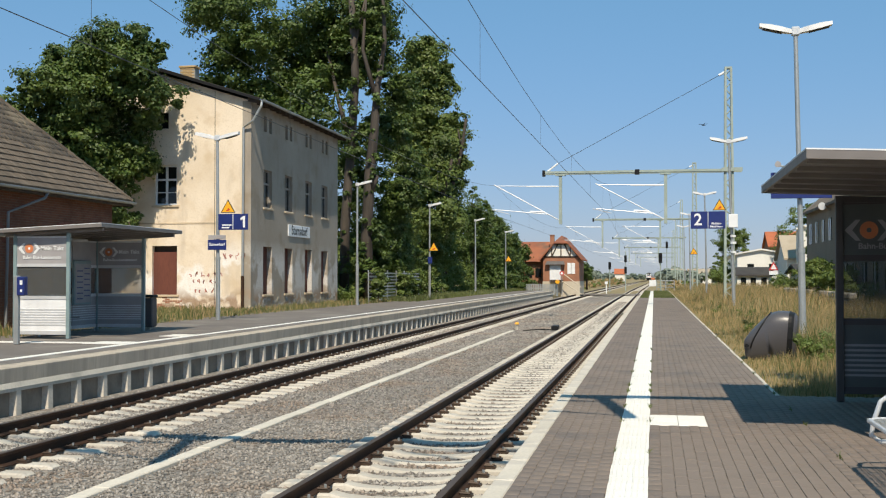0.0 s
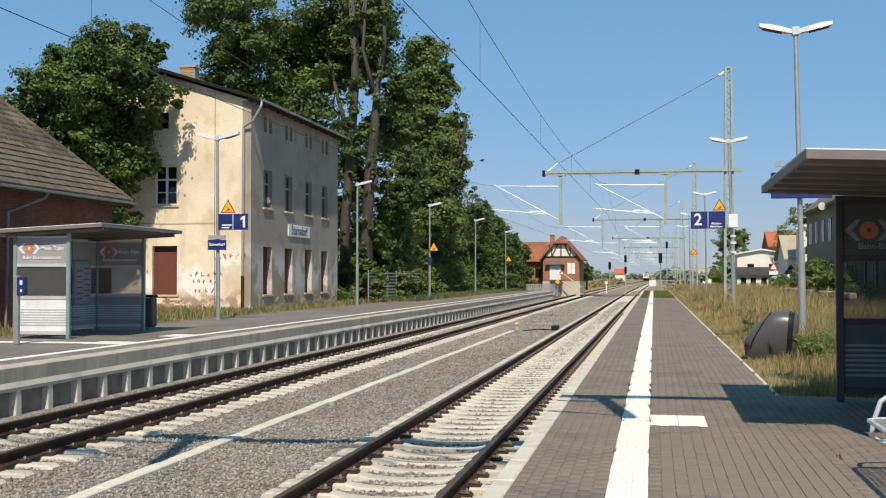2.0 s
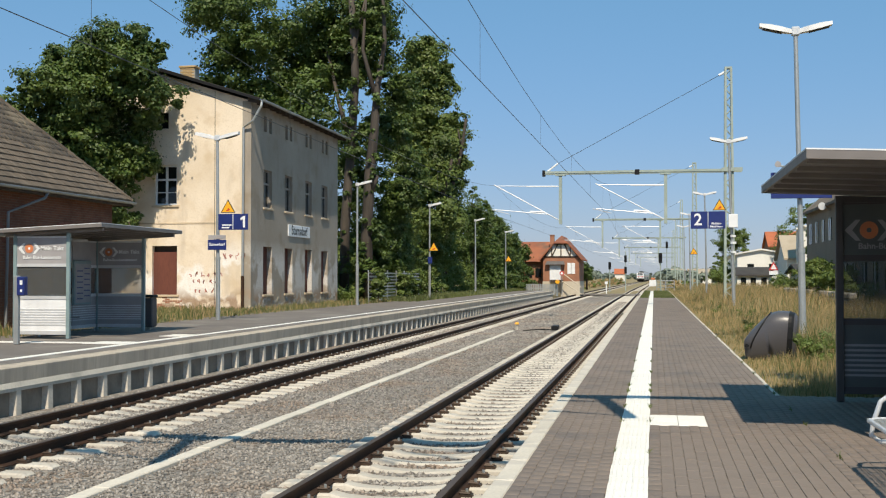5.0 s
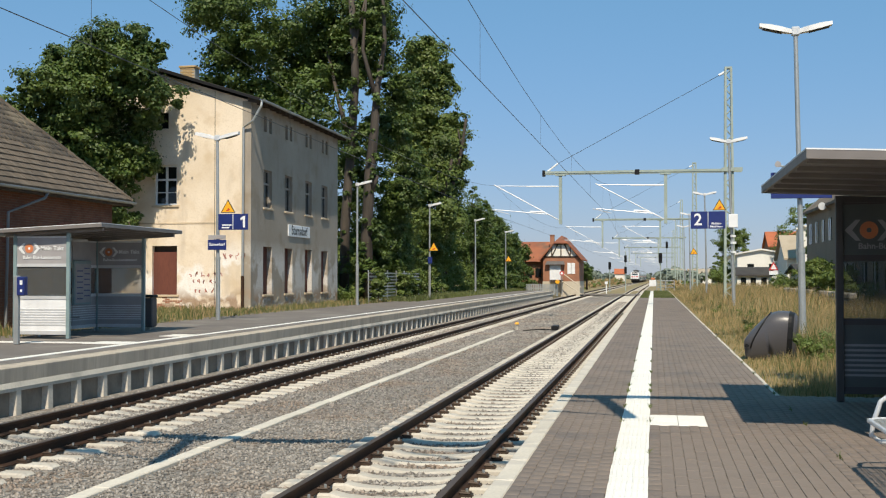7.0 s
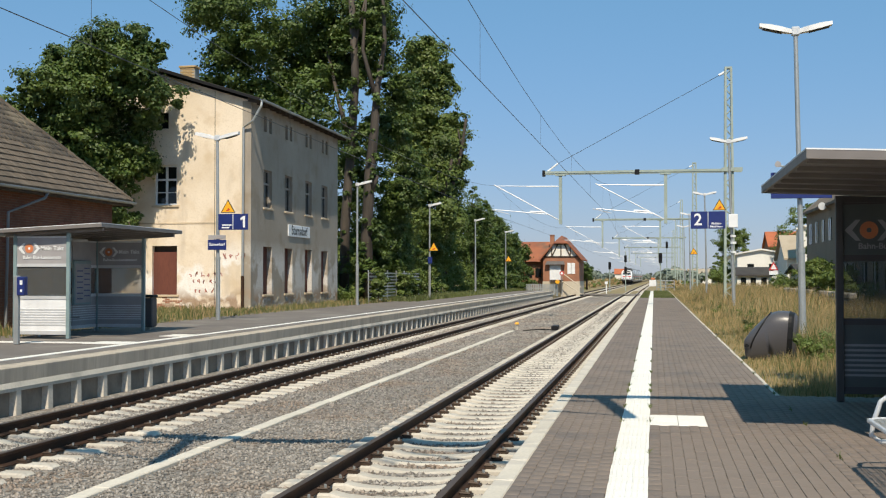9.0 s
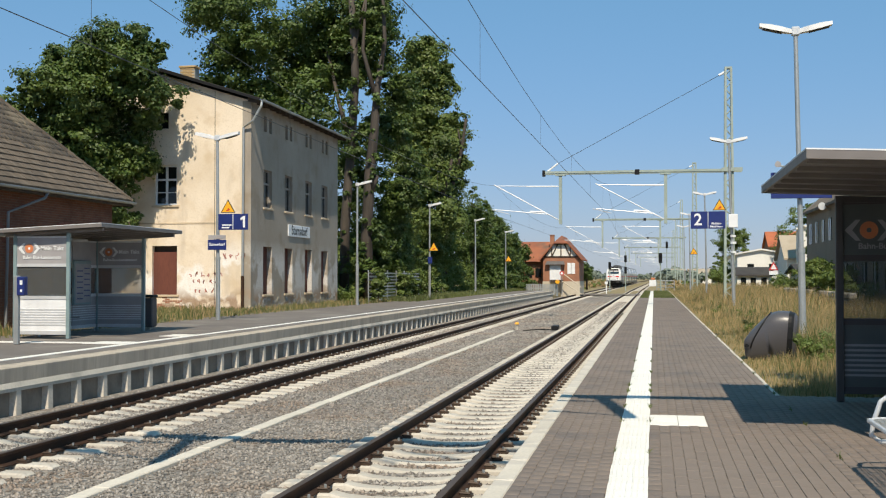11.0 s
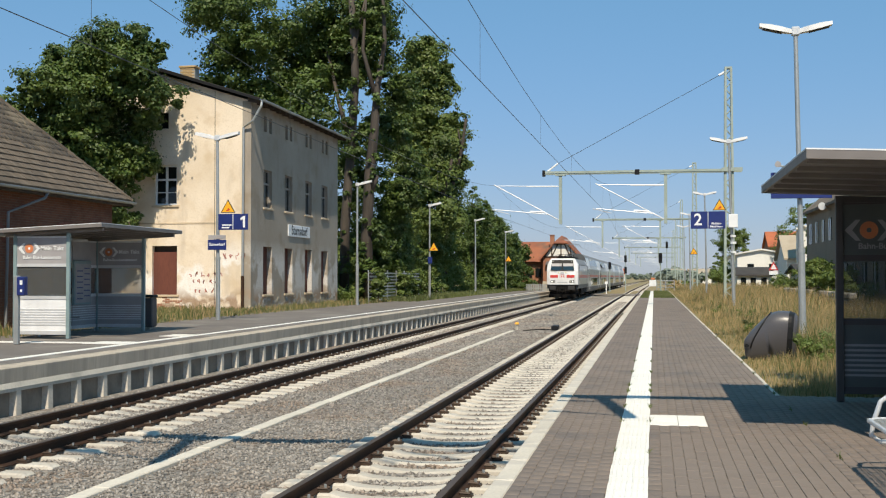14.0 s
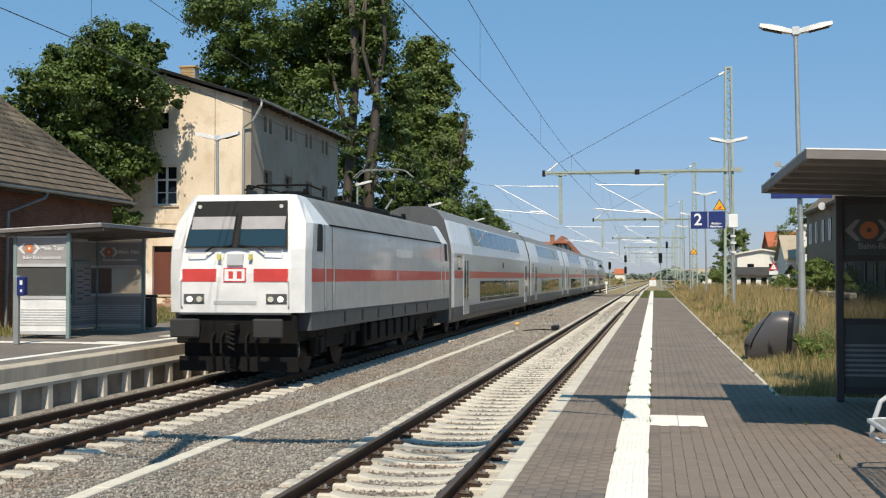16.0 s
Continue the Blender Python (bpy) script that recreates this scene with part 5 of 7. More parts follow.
def warning_triangle(parent, x, y, z, s):
    t = part("warning_sign", Geo().prism([(x - s, z), (x + s, z), (x, z + 1.74 * s)], "y", y - 0.012, y + 0.012), "black", parent, "yellow warning triangle with a black border")
    k = 0.84
    zc = z + 0.58 * s
    part("warning_face", Geo().prism([(x - s * k, zc - 0.58 * s * k), (x + s * k, zc - 0.58 * s * k), (x, zc + 1.16 * s * k)], "y", y - 0.016, y - 0.0125), "yellow", t)
    pic = Geo().prism([(x - 0.3 * s, z + 0.25 * s), (x + 0.05 * s, z + 0.22 * s), (x + 0.3 * s, z + 0.45 * s), (x + 0.12 * s, z + 0.62 * s), (x - 0.08 * s, z + 0.42 * s)], "y", y - 0.02, y - 0.0165)
    part("pictogram", pic, "red", t)


def track_sign(number, x0, x1, z0, z1, y, number_right):
    """Blue track sign: number panel and a direction panel whose small print is bars."""
    s = thing("track_sign", "blue platform track sign with a white number", "sign", "track signs")
    w = (x1 - x0) / 2
    part("panel", Geo().box(x0, x0 + w - 0.015, y - 0.03, y + 0.03, z0, z1, bevel=0.006), "blue", s)
    part("panel", Geo().box(x0 + w + 0.015, x1, y - 0.03, y + 0.03, z0, z1, bevel=0.006), "blue", s)
    part("edge_strip", Geo().box(x0 + w - 0.012, x0 + w + 0.012, y - 0.028, y + 0.028, z0, z1), "white", s)
    nx = x1 - 0.3 * w if number_right else x0 + 0.42 * w
    if number == "1":
        q, zm = (z1 - z0) * 0.36, (z0 + z1) / 2
        part("number", Geo().prism([(nx - 0.05 * q, zm - q), (nx + 0.35 * q, zm - q), (nx + 0.35 * q, zm + q), (nx + 0.05 * q, zm + q), (nx - 0.5 * q, zm + 0.62 * q), (nx - 0.5 * q, zm + 0.28 * q), (nx - 0.05 * q, zm + 0.45 * q)], "y", y - 0.036, y - 0.031), "white", s)
    else:
        letters(number, (z1 - z0) * 0.95, "white", s, on_front(nx, y - 0.033, (z0 + z1) / 2), "number", 0.012)
    bx0 = x0 + 0.25 * w if number_right else x0 + w + 0.14 * w
    g = Geo()
    for k in range(2 if number == "1" else 0):
        g.box(bx0, bx0 + w * (0.52 if k else 0.66), y - 0.034, y - 0.0305, z0 + (z1 - z0) * (0.26 - 0.16 * k), z0 + (z1 - z0) * (0.34 - 0.16 * k))
    if number == "1":
        part("print_bar", g, "white", s)
    else:
        for k, word in enumerate(("Richtung", "Magdeburg")):
            letters(word, 0.12, "white", s, on_front(x0 + w * 1.48, y - 0.033, z0 + (z1 - z0) * (0.30 - 0.18 * k)), bold=0.004)
    part("bracket", Geo().box(x0 + 0.1, x1 - 0.05, y + 0.03, y + 0.07, (z0 + z1) / 2 - 0.03, (z0 + z1) / 2 + 0.03), "galv", s)
    return s


def build_furniture():
    shelter("grey glass waiting shelter with a flat metal roof, in sun", -13.97, 26.5, 0.05, -1, 4.36, False, 0.14)
    shelter("glass waiting shelter, shade painted into its dark frame and panels", 2.24, 11.0, 0.0, 1, 4.4, True, 0.0)
    # lamps
    lamp_post(3.32, 27.67, -0.05, 7.2, (-1, 1), -0.12)
    lamp_post(3.46, 53.0, -0.05, 7.55, (-1, 1), -0.2)
    lamp_post(3.6, 83.2, -0.05, 7.3, (-1, 1), -0.12)
    lamp_post(3.3, 110.0, -0.05, 7.3, (-1, 1), -0.1)
    lamp_post(3.5, 137.0, -0.05, 7.3, (-1, 1), -0.1)
    lamp_post(-15.08, 39.3, 0.0, 6.45, (-1, 1), -0.05)
    lamp_post(-15.62, 61.1, 0.0, 6.5, (1,))
    lamp_post(-15.0, 78.5, 0.0, 6.4, (1,))
    lamp_post(-15.1, 100.0, 0.0, 6.4, (1,))
    lamp_post(-14.85, 119.0, -0.1, 6.2, (1,))
    # signs on the lamps
    s = track_sign("1", -15.03, -13.95, 3.2, 3.76, 39.18, True)
    warning_triangle(s, -14.68, 39.18, 3.8, 0.27)
    s = track_sign("2", 1.61, 3.1, 3.67, 4.43, 52.9, False)
    warning_triangle(s, 2.85, 52.9, 4.48, 0.29)
    n = thing("name_sign", "dark blue station name sign on a lamp post", "sign", "name signs")
    part("panel", Geo().box(-15.42, -14.75, 39.16, 39.22, 2.5, 2.86, bevel=0.006), "blue", n)
    part("top_plate", Geo().box(-15.4, -14.78, 39.16, 39.22, 2.88, 3.02, bevel=0.006), "panel_grey", n)
    letters("Stumsdorf", 0.14, "white", n, on_front(-15.08, 39.155, 2.69), bold=0.003)
    n = thing("name_sign", "dark blue station name sign under a lamp", "sign", "name signs")
    part("panel", Geo().box(2.62, 3.95, 27.5, 27.56, 3.33, 3.92, bevel=0.006), "blue", n)
    part("bracket", Geo().box(2.8, 3.8, 27.56, 27.62, 3.6, 3.68), "galv", n)
    letters("Stumsdorf", 0.24, "white", n, on_front(3.28, 27.49, 3.72))
    # switch cabinet and insulator bands on the far lamp
    c = thing("switch_box", "white switch box strapped to a lamp post", "switch box")
    part("body", Geo().box(3.22, 3.62, 52.7, 52.92, 3.7, 4.3, bevel=0.02), "white", c)
    part("strap", Geo().tube((3.43, 53, 3.3), (3.43, 53, 3.38), 0.13, 10).tube((3.44, 53, 3.0), (3.44, 53, 3.1), 0.13, 10).tube((3.44, 53, 2.6), (3.44, 53, 2.68), 0.13, 10), "white", c)
    for x, y, z in ((-15.0, 78.5, 3.3), (-14.85, 119.0, 3.1), (3.3, 110, 3.6)):
        w = thing("warning_plate", "yellow triangular warning plate on a lamp post", "sign", "warning plates")
        warning_triangle(w, x + 0.3, y - 0.1, z, 0.36)
        part("bracket", Geo().box(x, x + 0.3, y - 0.08, y - 0.05, z + 0.2, z + 0.25), "galv", w)
    c = thing("information_plate", "dark blue plate on a lamp post", "sign")
    part("panel", Geo().box(-15.1, -14.8, 78.35, 78.4, 2.45, 2.9, bevel=0.01), "blue", c)
    # loudspeaker near the shelter roof
    sp = thing("loudspeaker", "small white horn loudspeaker on a lamp post", "loudspeaker")
    part("horn", Geo().tube((2.75, 27.5, 4.08), (2.75, 27.2, 4.08), 0.035, 10, r2=0.07), "panel_grey", sp)
    part("bracket", Geo().tube((2.75, 27.5, 4.08), (3.25, 27.6, 4.0), 0.02, 6), "galv", sp)
    # help point
    c = thing("help_point", "grey post with a blue call box on the platform", "call point")
    part("post", Geo().box(-14.04, -13.93, 24.1, 24.2, 0.05, 1.58, bevel=0.01), "galv", c)
    b = part("call_box", Geo().box(-13.93, -13.75, 24.02, 24.2, 1.14, 1.56, bevel=0.02), "blue", c, "blue call box")
    part("button", Geo().box(-13.84, -13.78, 24.005, 24.025, 1.38, 1.48).box(-13.83, -13.79, 24.005, 24.025, 1.22, 1.28), "white", b)
    # litter bin
    c = thing("litter_bin", "dark grey litter bin beside the shelter", "bin")
    part("body", Geo().box(-14.55, -14.15, 31.7, 32.05, 0.12, 0.95, bevel=0.03), "plastic", c)
    part("lid", Geo().box(-14.57, -14.13, 31.68, 32.07, 0.96, 1.04, bevel=0.02), "black", c)
    part("foot", Geo().box(-14.45, -14.25, 31.78, 31.98, 0.04, 0.12), "galv", c)
    # grit bin in the grass: a squat rounded hood with a slanting lid
    c = thing("grit_bin", "rounded dark grey plastic grit bin in dry grass beside the platform", "grit bin")
    m = pose(2.26, 23.6, -0.10, 0, 0, -9) @ Matrix.Diagonal((1.12, 1, 1, 1))

    us = (-0.52, -0.51, -0.47, -0.40, -0.28, -0.16, -0.08, 0.0, 0.10, 0.22, 0.31, 0.37, 0.42, 0.44)
    tops = (0.40, 0.44, 0.50, 0.59, 0.72, 0.84, 0.91, 0.965, 1.0, 1.0, 0.985, 0.96, 0.91, 0.86)
    wides = (0.36, 0.40, 0.43, 0.45, 0.46, 0.47, 0.475, 0.48, 0.48, 0.47, 0.46, 0.44, 0.40, 0.36)

    def hood(u, v, k=1.0):
        """u: along the bin, v: the angle round; a sloping flat lid at one end, domed behind it, drawn in at the foot."""
        top, wide = float(np.interp(u, us, tops)), float(np.interp(u, us, wides))
        c, q = math.cos(v), math.sin(v)
        flat = 0.52
        sx, sz = math.copysign(abs(c) ** flat, c), math.copysign(abs(q) ** flat, q)
        z = top * (0.5 + 0.5 * k * sz)
        return (u + 0.10 * (1 - z / 0.9) * (1 if u < 0 else -0.6), wide * k * sx * (0.80 + 0.20 * min(1, z / 0.45)), z)
    part("body", Geo().loft([[hood(u, 2 * math.pi * i / 32) for i in range(32)] for u in us]), "plastic", c, smooth=True, at=m)
    seam = Geo().pipe([hood(-0.41 + 0.40 * math.sin(q), math.pi - q, 1.01) for q in [math.pi * k / 24 for k in range(25)]], 0.014, 6)
    part("lid_seam", seam, "black", c, at=m)
    part("end_band", Geo().loft([[hood(u, 2 * math.pi * i / 32, 1.012) for i in range(32)] for u in (0.29, 0.34, 0.38)], caps=False), "black", c, at=m)
    part("hinge_knob", Geo().tube((-0.40, -0.44, 0.34), (-0.40, -0.50, 0.34), 0.04, 8), "black", c, at=m)
    # tubular bench on the platform by the shelter
    b = thing("platform_bench", "steel mesh bench with bent tube armrests", "bench")
    bx0, y0, y1 = 1.66, 8.2, 9.9
    for y in (y0, y1):
        part("armrest", Geo().pipe([(bx0 + 0.5, y, 0.24), (bx0 + 0.12, y, 0.24), (bx0 + 0.05, y, 0.29), (bx0 + 0.06, y, 0.38), (bx0 + 0.12, y, 0.56), (bx0 + 0.2, y, 0.62), (bx0 + 0.55, y, 0.64)], 0.02, 10), "alu", b)
        part("leg", Geo().tube((bx0 + 0.4, y, 0), (bx0 + 0.4, y, 0.42), 0.03, 8), "galv", b)
    part("seat_rail", Geo().pipe([(bx0, y0 + 0.2, 0.43), (bx0, y1 - 0.2, 0.43), (bx0 + 0.1, y1 - 0.1, 0.43), (bx0 + 0.5, y1 - 0.1, 0.43), (bx0 + 0.5, y0, 0.43)], 0.02, 8), "alu", b)
    mesh = Geo()
    for k in range(int((y1 - y0 - 0.2) / 0.045)):
        mesh.tube((bx0, y0 + 0.1 + 0.045 * k, 0.435), (bx0 + 0.5, y0 + 0.1 + 0.045 * k, 0.435), 0.006, 4)
    for k in range(10):
        mesh.tube((bx0 + 0.05 * k, y0 + 0.1, 0.435), (bx0 + 0.05 * k, y1 - 0.1, 0.435), 0.006, 4)
    part("seat_mesh", mesh, "galv", b)
    back = Geo()
    for k in range(8):
        back.tube((bx0 + 0.52 + 0.012 * k, y0, 0.5 + 0.055 * k), (bx0 + 0.52 + 0.012 * k, y1, 0.5 + 0.055 * k), 0.007, 4)
    part("backrest", back, "galv", b)
    # concrete cable trough between the tracks
    t = thing("cable_trough", "pale concrete cable trough between the tracks", "cable trough", kind="structure")
    lid = Geo().box(-6.06, -5.86, 0.006, 0.994, -0.90, -0.735, bevel=0.012).mesh("trough_lid", "edge_slab")
    for k in range(5, 50):
        part("trough_lid", lid, "edge_slab", t, at=pose(rnd.uniform(-0.01, 0.01), k, rnd.uniform(-0.006, 0.006), 0, 0, rnd.uniform(-0.4, 0.4)))
    c = thing("marker_post", "short marker post with a yellow cap in the ballast", "marker")
    part("post", Geo().tube((-5.9, 51.2, -0.85), (-5.9, 51.2, -0.52), 0.06, 8), "concrete", c)
    part("cap", Geo().tube((-5.9, 51.2, -0.52), (-5.9, 51.2, -0.42), 0.11, 12, r2=0.06), "yellow", c)
    c = thing("track_magnet", "black track magnet box beside the rail", "track magnet")
    part("body", Geo().box(-4.3, -4.02, 50.0, 50.9, -0.72, -0.52, bevel=0.03), "black", c)
    part("cable", Geo().pipe([(-4.3, 50.2, -0.7), (-4.7, 50.0, -0.68), (-5.6, 50.6, -0.76)], 0.025, 6), "black", c)


build_furniture()

# ---------------------------------------------------------------- overhead line


def lattice_mast(x, y, z, h):
    m = thing("catenary_mast", "grey-green steel lattice mast of the overhead line", "catenary mast", "catenary masts")
    w0, w1 = 0.24, 0.15
    part("footing", Geo().box(x - 0.45, x + 0.45, y - 0.45, y + 0.45, z - 0.5, z + 0.15, bevel=0.03), "concrete", m)
    for sx in (-1, 1):
        for sy in (-1, 1):
            g = Geo()
            g.loft([[(x + sx * w0 + a * 0.065, y + sy * w0 + b * 0.065, z) for a, b in ((-1, -1), (1, -1), (1, 1), (-1, 1))], [(x + sx * w1 + a * 0.055, y + sy * w1 + b * 0.055, z + h) for a, b in ((-1, -1), (1, -1), (1, 1), (-1, 1))]])
            part("corner_angle", g, "mast", m)
    lace = Geo()
    n = int(h / 0.36)
    for k in range(n):
        za, zb = z + h * k / n, z + h * (k + 1) / n
        wa, wb = w0 + (w1 - w0) * k / n, w0 + (w1 - w0) * (k + 1) / n
        s = 1 if k % 2 else -1
        for q in (-1, 1):
            lace.tube((x - s * wa, y + q * wa, za), (x + s * wb, y + q * wb, zb), 0.026, 4)
            lace.tube((x + q * wa, y - s * wa, za), (x + q * wb, y + s * wb, zb), 0.026, 4)
    part("lacing", lace, "mast", m)
    part("head_plate", Geo().box(x - 0.2, x + 0.2, y - 0.2, y + 0.2, z + h - 0.02, z + h + 0.08), "mast", m)
    return m


def gantry(y, detail):
    dx = bend(y)
    z = 7.3
    lattice_mast(4.0 + dx, y, -0.3, 13.1)
    g = thing("catenary_gantry", "grey-green cantilever beam with drop posts over two tracks", "gantry", "catenary gantries")
    beam = Geo()
    beam.box(-5.9 + dx, 3.83 + dx, y - 0.12, y + 0.12, z - 0.04, z + 0.08).box(-5.9 + dx, 3.83 + dx, y - 0.09, y + 0.09, z - 0.11, z - 0.042)
    part("beam", beam, "mast", g)
    part("beam_end", Geo().box(-6.05 + dx, -5.9 + dx, y - 0.16, y + 0.16, z - 0.2, z + 0.14), "black", g)
    part("clamp", Geo().box(3.6 + dx, 4.7 + dx, y - 0.36, y - 0.3, z - 0.08, z + 0.12).box(3.6 + dx, 4.7 + dx, y + 0.3, y + 0.36, z - 0.08, z + 0.12), "mast", g)
    part("stay", Geo().tube((3.8 + dx, y, 12.6), (-5.6 + dx, y, z + 0.3), 0.014, 5), "wire", g)
    part("stay_insulator", Geo().tube((-5.75 + dx, y, z + 0.1), (-5.2 + dx, y, z + 0.52), 0.05, 8).tube((3.5 + dx, y, 12.45), (3.8 + dx, y, 12.6), 0.07, 8), "insulator", g)
    part("joint_plate", Geo().box(-1.0 + dx, -0.75 + dx, y - 0.13, y + 0.13, z - 0.16, z + 0.12), "black", g)
    near = -0.26 if 0 < y < 20 else 0.0
    for px, cx in ((-5.06 + near, XL), (0.65 + near, XR)):
        px, cx = px + dx, cx + dx
        p = part("drop_post", Geo().box(px - 0.085, px + 0.085, y - 0.085, y + 0.085, 4.45, z - 0.11), "mast", g)
        part("post_plate", Geo().box(px - 0.28, px + 0.28, y - 0.14, y + 0.14, z - 0.17, z - 0.112), "mast", p)
        c = part("cantilever", Geo().tube((px - 0.1, y, 6.55), (cx - 0.2, y, 6.62), 0.02, 8), "alu", g, "bright metal cantilever tubes with insulators")
        part("diagonal_tube", Geo().tube((px - 0.1, y, 4.7), (cx - 0.35, y, 6.68), 0.026, 8), "alu", c)
        part("registration_tube", Geo().tube((px - 0.6, y, 5.0), (cx - 0.3, y, 5.3), 0.02, 8), "alu", c)
        if detail:
            part("insulator", Geo().tube((px - 0.15, y, 6.55), (px - 1.9, y, 6.57), 0.04, 8).tube((px - 0.9, y, 5.13), (px - 1.7, y, 5.18), 0.045, 8), "insulator", c)
        part("steady_arm", Geo().tube((cx - 0.5, y, 5.3), (cx + 0.5, y, 5.04), 0.02, 6), "alu", c)
    return g


GANTRIES = [-45, 9.7, 65, 119, 176, 233, 290, 350]


def build_catenary():
    for i, y in enumerate(GANTRIES):
        gantry(y, 0 < y < 200)
    stops = GANTRIES + [420, 500, 600]
    for cx, side in ((XL, 1.0), (XR, -1.0)):
        w = thing("overhead_wire", "contact wire and carrying cable on droppers", "overhead wire", "overhead wires")
        drop = Geo()
        for k, (a, b) in enumerate(zip(stops, stops[1:])):
            sa, sb = side * (0.3 if k % 2 else -0.3), side * (-0.3 if k % 2 else 0.3)
            xa, xb = cx + sa + bend(a), cx + sb + bend(b)
            part("contact_wire", Geo().tube((xa, a, 4.97), (xb, b, 4.97), 0.0075, 5), "wire", w)
            n = 10
            pts = []
            for i in range(n + 1):
                t = i / n
                pts.append((xa + (xb - xa) * t, a + (b - a) * t, 6.62 - 0.95 * 4 * t * (1 - t)))
            part("carrying_cable", Geo().pipe(pts, 0.0065, 5), "wire", w)
            if b < 240:
                y = a + (6.4 if side > 0 else 10.5)
                while y < b - 3:
                    t = (y - a) / (b - a)
                    drop.tube((xa + (xb - xa) * t, y, 6.62 - 0.95 * 4 * t * (1 - t)), (xa + (xb - xa) * t, y, 4.97), 0.004, 4)
                    y += 10.0
        part("droppers", drop, "wire", w)
    p = thing("roof_pole", "thin steel pole behind the shed roof", "pole")
    part("pole", Geo().tube((-25.2, 42, -0.1), (-25.2, 42, 13.2), 0.03, 8), "wire", p)


build_catenary()

# ---------------------------------------------------------------- verge, far houses, distance


def blades(name, x, y, z, h, w, mat, seed, label, category, lean=0.35):
    r = np.random.RandomState(seed)
    n = len(x)
    a = r.rand(n) * 6.28
    l = lean * h * (0.3 + r.rand(n))
    b = r.rand(n) * 6.28
    dx, dy = np.cos(a) * w / 2, np.sin(a) * w / 2
    ox, oy = np.cos(b) * l, np.sin(b) * l
    P = np.stack([np.stack([x - dx, y - dy, z], -1), np.stack([x + dx, y + dy, z], -1),
                  np.stack([x + dx * 0.7 + ox * 0.4, y + dy * 0.7 + oy * 0.4, z + h * 0.6], -1), np.stack([x - dx * 0.7 + ox * 0.4, y - dy * 0.7 + oy * 0.4, z + h * 0.6], -1),
                  np.stack([x + ox, y + oy, z + h], -1)], 1).reshape(-1, 3)
    k = 5 * np.arange(n)[:, None]
    F = np.concatenate([k + (0, 1, 2), k + (0, 2, 3), k + (3, 2, 4)], 1).reshape(-1, 3)
    return big_mesh(name, P, F, mat, label, category)


